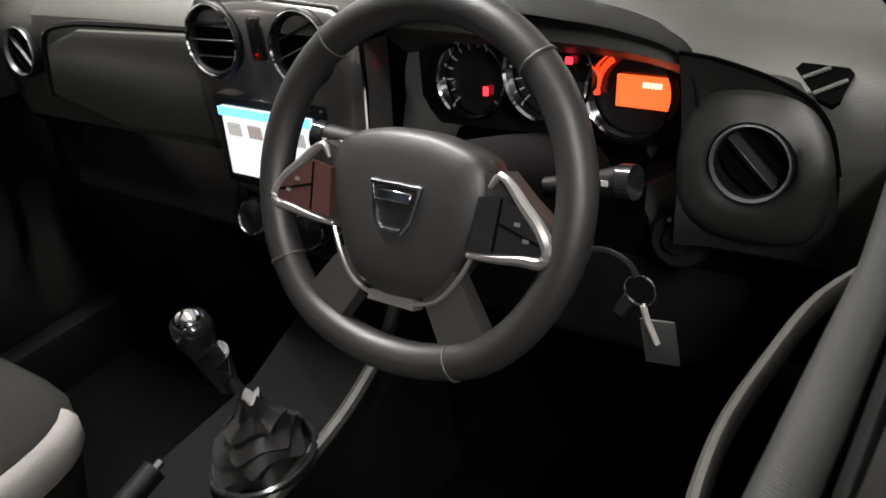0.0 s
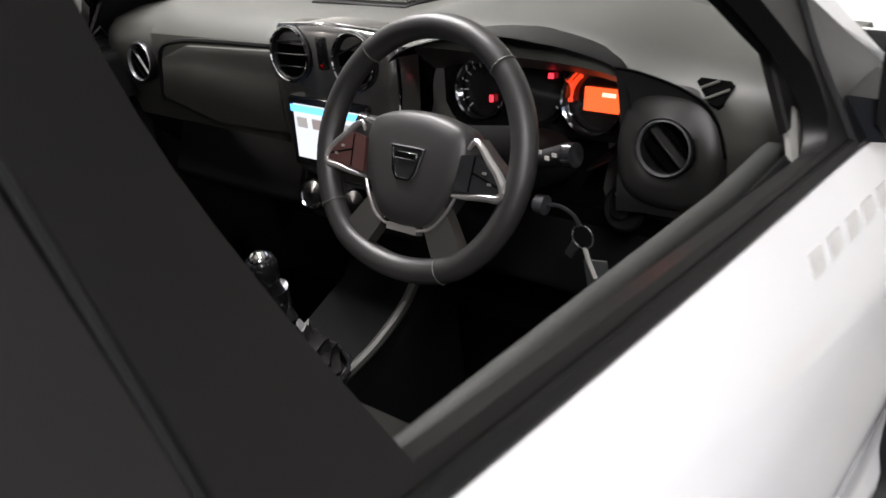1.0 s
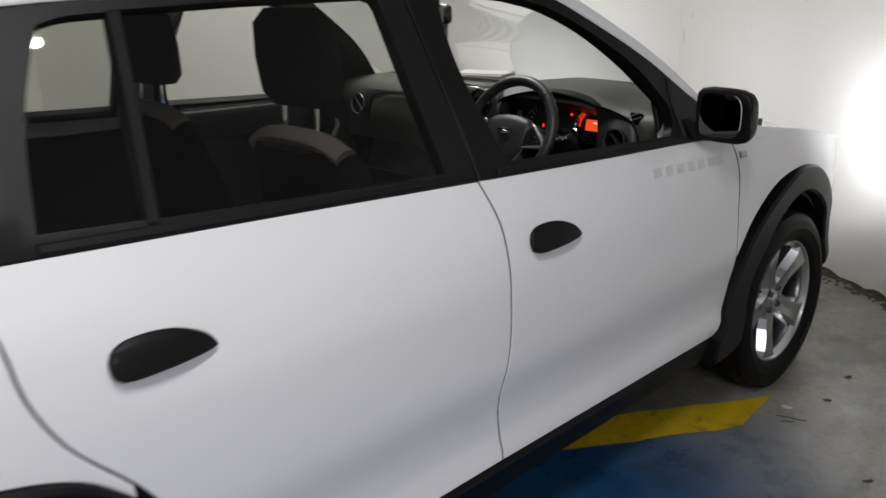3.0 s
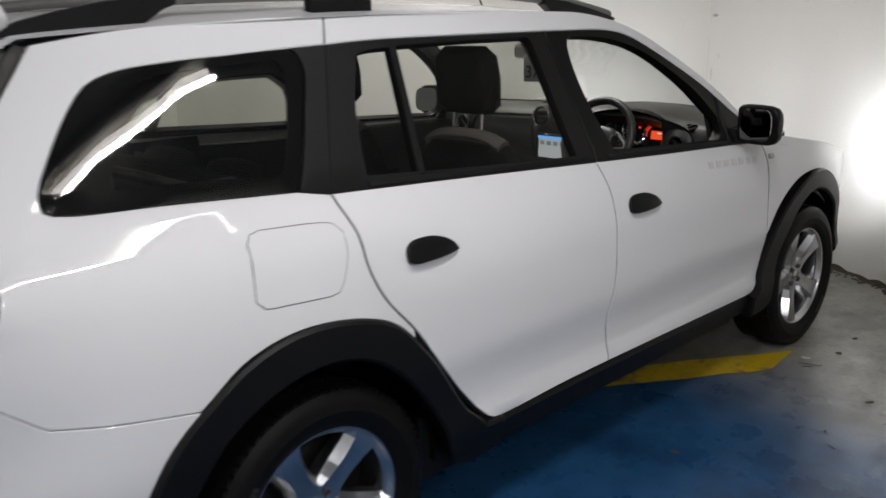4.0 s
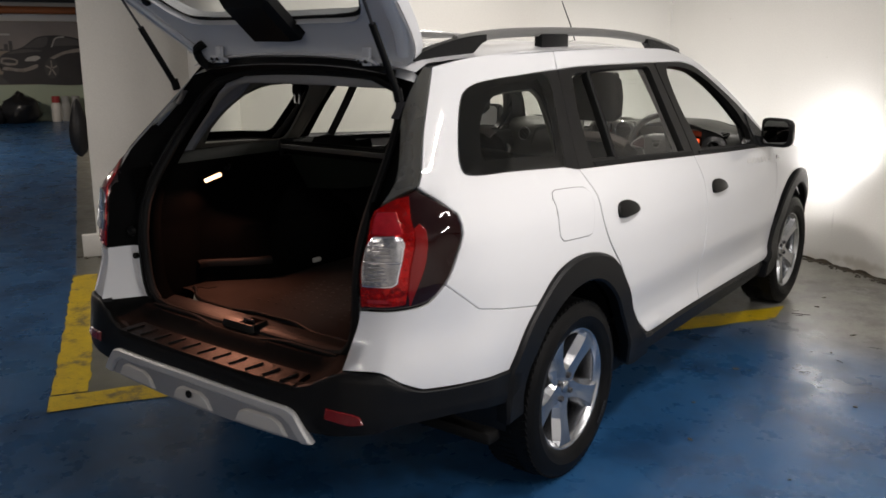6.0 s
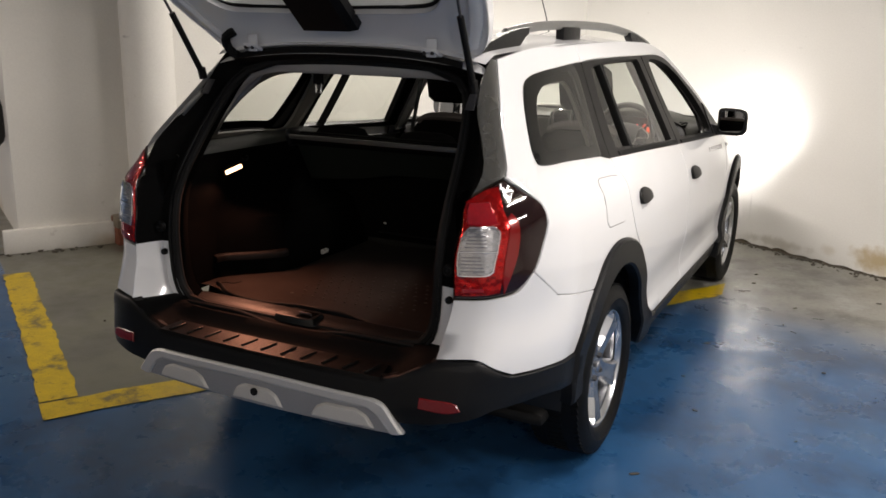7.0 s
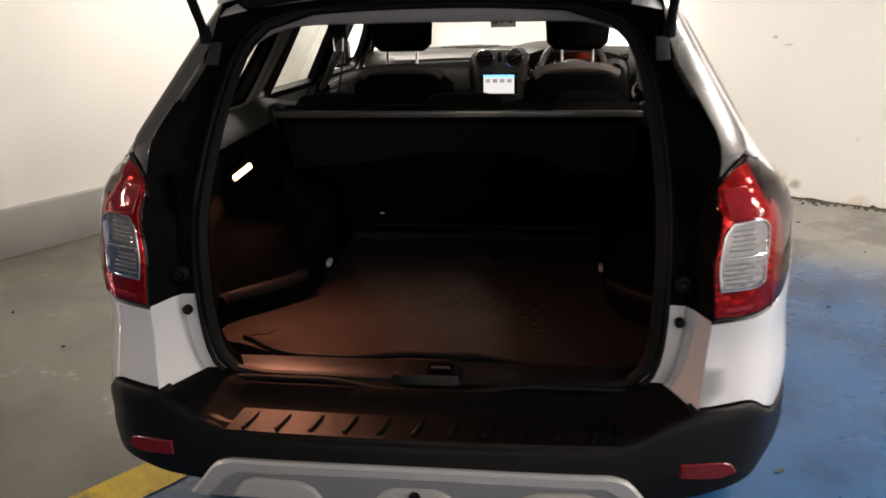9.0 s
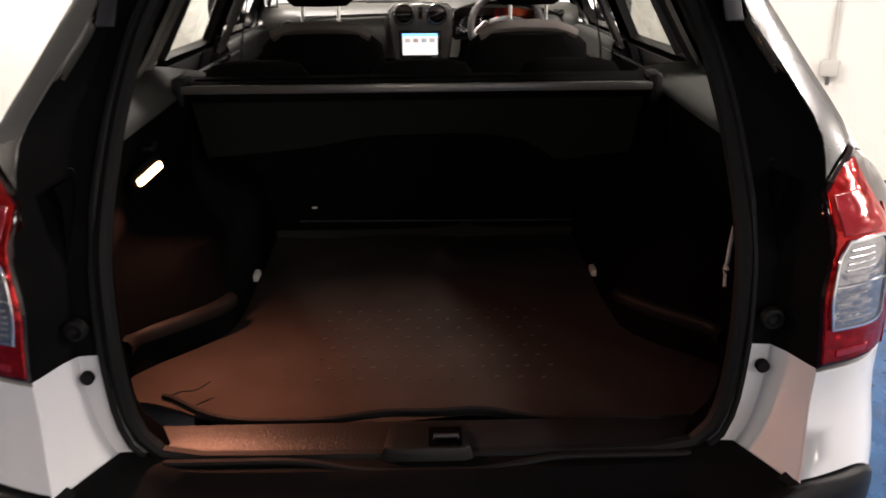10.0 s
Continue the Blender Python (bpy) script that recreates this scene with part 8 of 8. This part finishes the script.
def front_seat(x, label):
    seat = new("front_seat")
    seat.parent = car
    tagged(seat, label)
    part("cushion", lofted([oval_section(x, 1.315, z, w, d, 0.0, 32, 4.6) for z, w, d in ((0.46, 0.20, 0.23), (0.52, 0.234, 0.262), (0.61, 0.246, 0.278), (0.648, 0.246, 0.278), (0.672, 0.224, 0.256), (0.685, 0.18, 0.21), (0.689, 0.11, 0.15))]), FABRIC, seat, "dark grey fabric cushion", 70)
    for s in (1, -1):
        rows = []
        for z, k in ((0.606, 1.000), (0.614, 1.011), (0.646, 1.010), (0.657, 0.985), (0.662, 0.965)) if s > 0 else ((0.6815, 0.855), (0.6860, 0.79), (0.6895, 0.72), (0.6912, 0.655)):
            row = []
            for a in np.linspace(-1.1, 0.84 if s > 0 else 0.74, 26):
                ca, sa = math.cos(a), math.sin(a)
                d = (abs(ca) ** 4.6 + abs(sa) ** 4.6) ** (-1 / 4.6)
                row.append((x + s * 0.246 * k * d * ca, 1.315 + 0.278 * k * d * sa, z))
            rows.append(row)
        part("cushion_stripe", lofted(rows, False, False), STRIPE, seat, "pale ribbed stripe along the cushion", 60)
    part("cushion_piping", tubed(spline([(x - 0.12, 1.10, 0.687), (x - 0.125, 1.33, 0.690), (x - 0.10, 1.44, 0.688), (x, 1.465, 0.688), (x + 0.10, 1.44, 0.688), (x + 0.125, 1.33, 0.690), (x + 0.12, 1.10, 0.687)], 0.03), 0.003, 6), FABRICDARK, seat, "dark piping on the cushion")
    back = []
    for t in np.linspace(0, 1, 11):
        w = 0.225 - 0.03 * t**3 - (0.05 if t > 0.97 else 0)
        back.append(oval_section(x, 1.115 - 0.175 * t, 0.55 + 0.53 * t, w, 0.062 - 0.02 * t, 0.32))
    part("backrest", lofted(back), FABRICDARK, seat, "dark fabric backrest", 70)
    part("shoulder_panel", tubed(spline([(x - 0.16, 0.945, 1.060), (x - 0.10, 0.938, 1.084), (x + 0.10, 0.938, 1.084), (x + 0.16, 0.945, 1.060)], 0.03), 0.030, 12, flat=0.75), SHOULDER, seat, "pale top edge of the backrest")
    part("headrest", lofted([oval_section(x, 0.962 - 0.02 * t, 1.160 + 0.21 * t, 0.124 * k, 0.052 * k) for t, k in ((0, 0.72), (0.12, 0.95), (0.5, 1.0), (0.85, 0.93), (1.0, 0.62))]), FABRICDARK, seat, "padded headrest", 70)
    for s in (1, -1):
        part("headrest_post", tubed([(x + s * 0.06, 0.945, 1.06), (x + s * 0.06, 0.955, 1.19)], 0.006, 8), CHROME, seat, "steel headrest post")


front_seat(0.358, "driver's seat in dark grey fabric with pale stripes")
front_seat(-0.335, "passenger seat in dark grey fabric with pale stripes")
rear_seat = new("rear_seat")
rear_seat.parent = car
tagged(rear_seat, "black fabric rear bench seen from the boot")
for x0, w in ((-0.235, 0.362), (0.365, 0.244)):
    back = lofted([oval_section(x0, 0.465 - 0.335 * t, 0.50 + 0.53 * t, w * k, 0.065, 0.3, 24, 6) for t, k in ((0, 0.97), (0.05, 1), (0.5, 1), (0.9, 1), (0.97, 0.98), (1.0, 0.9))])
    part("seat_back", back, FABRICDARK, rear_seat, "black carpeted seat back", 60)
part("seat_bench", boxed((1.22, 0.46, 0.16), (0, 0.55, 0.53), 0.05, 3), FABRIC, rear_seat, "grey fabric bench")
for x0 in (-0.40, 0.0, 0.36):
    part("rear_headrest", lofted([oval_section(x0, 0.085, 1.03 + z, 0.125 * k, 0.04 * k) for z, k in ((0, 0.9), (0.02, 1), (0.05, 1), (0.075, 0.85), (0.085, 0.5))]), FABRICDARK, rear_seat, "low black headrest", 70)
for x0, z0 in ((0.436, 0.683), (-0.307, 0.680)):
    part("seat_anchor", boxed((0.018, 0.014, 0.014), (x0, 0.282, z0), 0.006), PALEPLASTIC, rear_seat, "pale seat-back anchor")
part("seat_hinge_bar", tubed([(-0.355, 0.305, 0.629), (0.459, 0.305, 0.622)], 0.0045, 8), BLACK, rear_seat, "bar across the seat back")
# luggage cover cassette behind the seats
cover = new("luggage_cover")
cover.parent = car
tagged(cover, "rolled luggage cover in its cassette behind the seats")
part("cassette", lofted([[(x, y, z + 0.004 * (x > 0)) for y, z in ((-0.078, 1.048), (-0.086, 1.062), (-0.082, 1.082), (-0.068, 1.088), (0.010, 1.092), (0.030, 1.086), (0.034, 1.060), (0.010, 1.046))] for x in (-0.545, -0.53, 0.51, 0.525)]), TRIMDARK, cover, "dark cassette beam", 40)
part("cassette_lip", boxed((1.06, 0.010, 0.020), (-0.01, -0.088, 1.079), 0.004), PIANO, cover, "shiny pull edge")
part("cassette_groove", boxed((1.02, 0.012, 0.004), (-0.01, -0.030, 1.0915), 0.001), VOID, cover, "dark slot along the cassette")
FLAP_CLOTH = mat("green_grey_cover_cloth", (0.011, 0.014, 0.011), 0.9, spec=0.1, var=0.1, bump=0.3)
flap_low = curve_of([(-0.53, 0.888), (-0.30, 0.908), (-0.10, 0.938), (0.10, 0.942), (0.24, 0.925), (0.29, 0.898), (0.335, 0.872), (0.43, 0.885), (0.52, 0.89)])
part("seat_flap", lofted([[(x, -0.055 + 0.10 * k, 1.052 + (float(flap_low(x)) - 1.052) * k) for x in np.linspace(-0.53, 0.51, 40)] for k in (0.0, 0.3, 0.65, 1.0)], False, False), FLAP_CLOTH, cover, "cloth flap behind the seat backs")
for x in (-0.548, 0.528):
    part("cassette_end", boxed((0.03, 0.075, 0.07), (x, -0.055, 1.072), 0.012), DASHDARK, cover, "end cap")

# mirrors: door mirrors and the inner one, the hanging number tag, folded papers on the dash
for s in (1, -1):
    shell = []
    for t, k in ((0.0, 0.80), (0.06, 0.93), (0.2, 0.99), (0.45, 1.0), (0.75, 0.98), (0.90, 0.88), (0.97, 0.72), (1.0, 0.5)):
        cx = s * (0.792 + 0.150 * t)
        ring = []
        for a in np.linspace(0, math.tau, 29)[:-1]:
            ca, sa = math.copysign(abs(math.cos(a)) ** 0.6, math.cos(a)), math.copysign(abs(math.sin(a)) ** 0.7, math.sin(a))
            ring.append((cx, 1.950 + 0.012 * t + (0.055 * k * ca if ca > 0 else 0.014 * ca), 1.060 - 0.006 * t + 0.073 * k * sa))
        shell.append(ring)
    door_mirror = part("door_mirror", lofted(shell), SATIN, car, "black door mirror", 60)
    rim = spline([(-0.066, 0, -0.052), (0.0, 0, -0.056), (0.052, 0, -0.053), (0.070, 0, -0.034), (0.074, 0, 0.004), (0.068, 0, 0.038), (0.050, 0, 0.054), (0.0, 0, 0.056), (-0.056, 0, 0.054), (-0.071, 0, 0.040), (-0.074, 0, 0.0), (-0.073, 0, -0.038)], 0.008, closed=True)
    part("mirror_glass", lofted([[(s * (0.867 + 0.86 * x), 1.925 + d - 0.15 * x + 0.06 * z, 1.060 + z) for x, _, z in rim] for d in (0.005, 0.0)]), MIRROR, door_mirror, "mirror glass")
    part("mirror_arm", lofted([[(s * x, y, z) for y, z in ((1.99 - w, 0.985), (1.99 + w, 0.985), (1.99 + w, 0.985 + h), (1.99 - w, 0.985 + h))] for x, w, h in ((0.745, 0.07, 0.06), (0.785, 0.045, 0.05), (0.825, 0.035, 0.045))]), BLACK, door_mirror, "black mirror arm")
    part("mirror_sail", sheet(outline([[(1.908, 0.984), (2.09, 0.972)], [(2.09, 0.972), (2.085, 1.03), (2.0, 1.098), (1.928, 1.155)], [(1.928, 1.155), (1.908, 1.09), (1.908, 0.984)]]), flank, side=s, off=0.007, thick=0.02, roll=0.005), BLACK, door_mirror, "black triangular mirror mount")
inner = part("inner_mirror", boxed((0.225, 0.035, 0.058), (0.0, 1.712, 1.316), 0.016, 3, Matrix.Rotation(radians(-12), 4, "Z")), GLOSSBLACK, car, "black inside mirror")
part("mirror_stem", tubed([(0, 1.727, 1.33), (0, 1.748, 1.352)], 0.01, 8), GLOSSBLACK, inner)
part("inner_mirror_glass", boxed((0.205, 0.004, 0.046), (0.004, 1.693, 1.315), 0.002, 1, Matrix.Rotation(radians(-12), 4, "Z")), MIRROR, inner)
tag = thing("number_tag", "hanging grey card tag with the dark number 370", "tag", m=pose(0.026, 1.700, 1.306, 90, 0, 6))
part("card", boxed((0.120, 0.110, 0.003), (0, -0.055, 0), 0.008, 2), mat("grey_card", (0.42, 0.43, 0.44), 0.6, var=0.06), tag, "grey square card")
font = bpy.data.curves.new("number", "FONT")
font.body, font.size, font.align_x, font.align_y, font.extrude = "370", 0.068, "CENTER", "CENTER", 0.001
holder = bpy.data.objects.new("number", font)
scene.collection.objects.link(holder)
dep = bpy.context.evaluated_depsgraph_get()
digits = bpy.data.meshes.new_from_object(holder.evaluated_get(dep))
bpy.data.objects.remove(holder)
for k, (zz, turn) in enumerate(((0.003, 0), (-0.003, 180))):
    ob = new("number", digits)
    digits.materials.clear() if k == 0 else None
    digits.materials.append(mat("dark_ink", (0.03, 0.03, 0.035), 0.6)) if k == 0 else None
    ob.parent = tag
    ob.matrix_local = Matrix.Translation((0, -0.072, zz)) @ Matrix.Rotation(radians(turn), 4, "Y")
papers = thing("papers", "folded pale papers lying on the dash top", "papers", m=pose(-0.23, 2.20, 1.068, 0, 0, 12))
part("sheet_stack", boxed((0.22, 0.12, 0.008), (0, 0, 0.004), 0.002), mat("pale_paper", (0.34, 0.33, 0.31), 0.7, var=0.1), papers)
part("top_sheet", boxed((0.20, 0.11, 0.003), (0.01, 0.01, 0.0105), 0.001, 1, Matrix.Rotation(radians(4), 4, "Z")), mat("pale_paper_top", (0.40, 0.39, 0.37), 0.7), papers)
# seat belts on the pillars
for s in (1, -1):
    belt = part("seat_belt", lofted([[(s * (x + 0.0), y + d, z) for d in (-0.022, 0.022)] for x, y, z in ((0.575, 1.12, 1.33), (0.60, 1.12, 1.20), (0.645, 1.13, 1.0), (0.66, 1.14, 0.7))], False, False), RUBBER, car, "black seat belt")
    part("belt_anchor", boxed((0.02, 0.04, 0.07), (s * 0.572, 1.12, 1.335), 0.008), BLACK, belt, "belt guide")
rear_belt = part("rear_belt", lofted([[(-0.303 + d, y, z) for d in (-0.023, 0.023)] for y, z in ((-0.19, 1.455), (-0.20, 1.42), (-0.214, 1.36), (-0.218, 1.315), (-0.214, 1.30))], False, False), RUBBER, car, "black centre seat belt hanging from the headliner")
part("belt_stop", boxed((0.030, 0.012, 0.030), (-0.303, -0.216, 1.325), 0.005), RUBBER, rear_belt)
part("belt_tongue", tubed([(-0.316, -0.216, 1.305), (-0.314, -0.217, 1.270), (-0.292, -0.217, 1.270), (-0.290, -0.216, 1.305)], 0.003, 6), CHROME, rear_belt, "steel belt tongue")
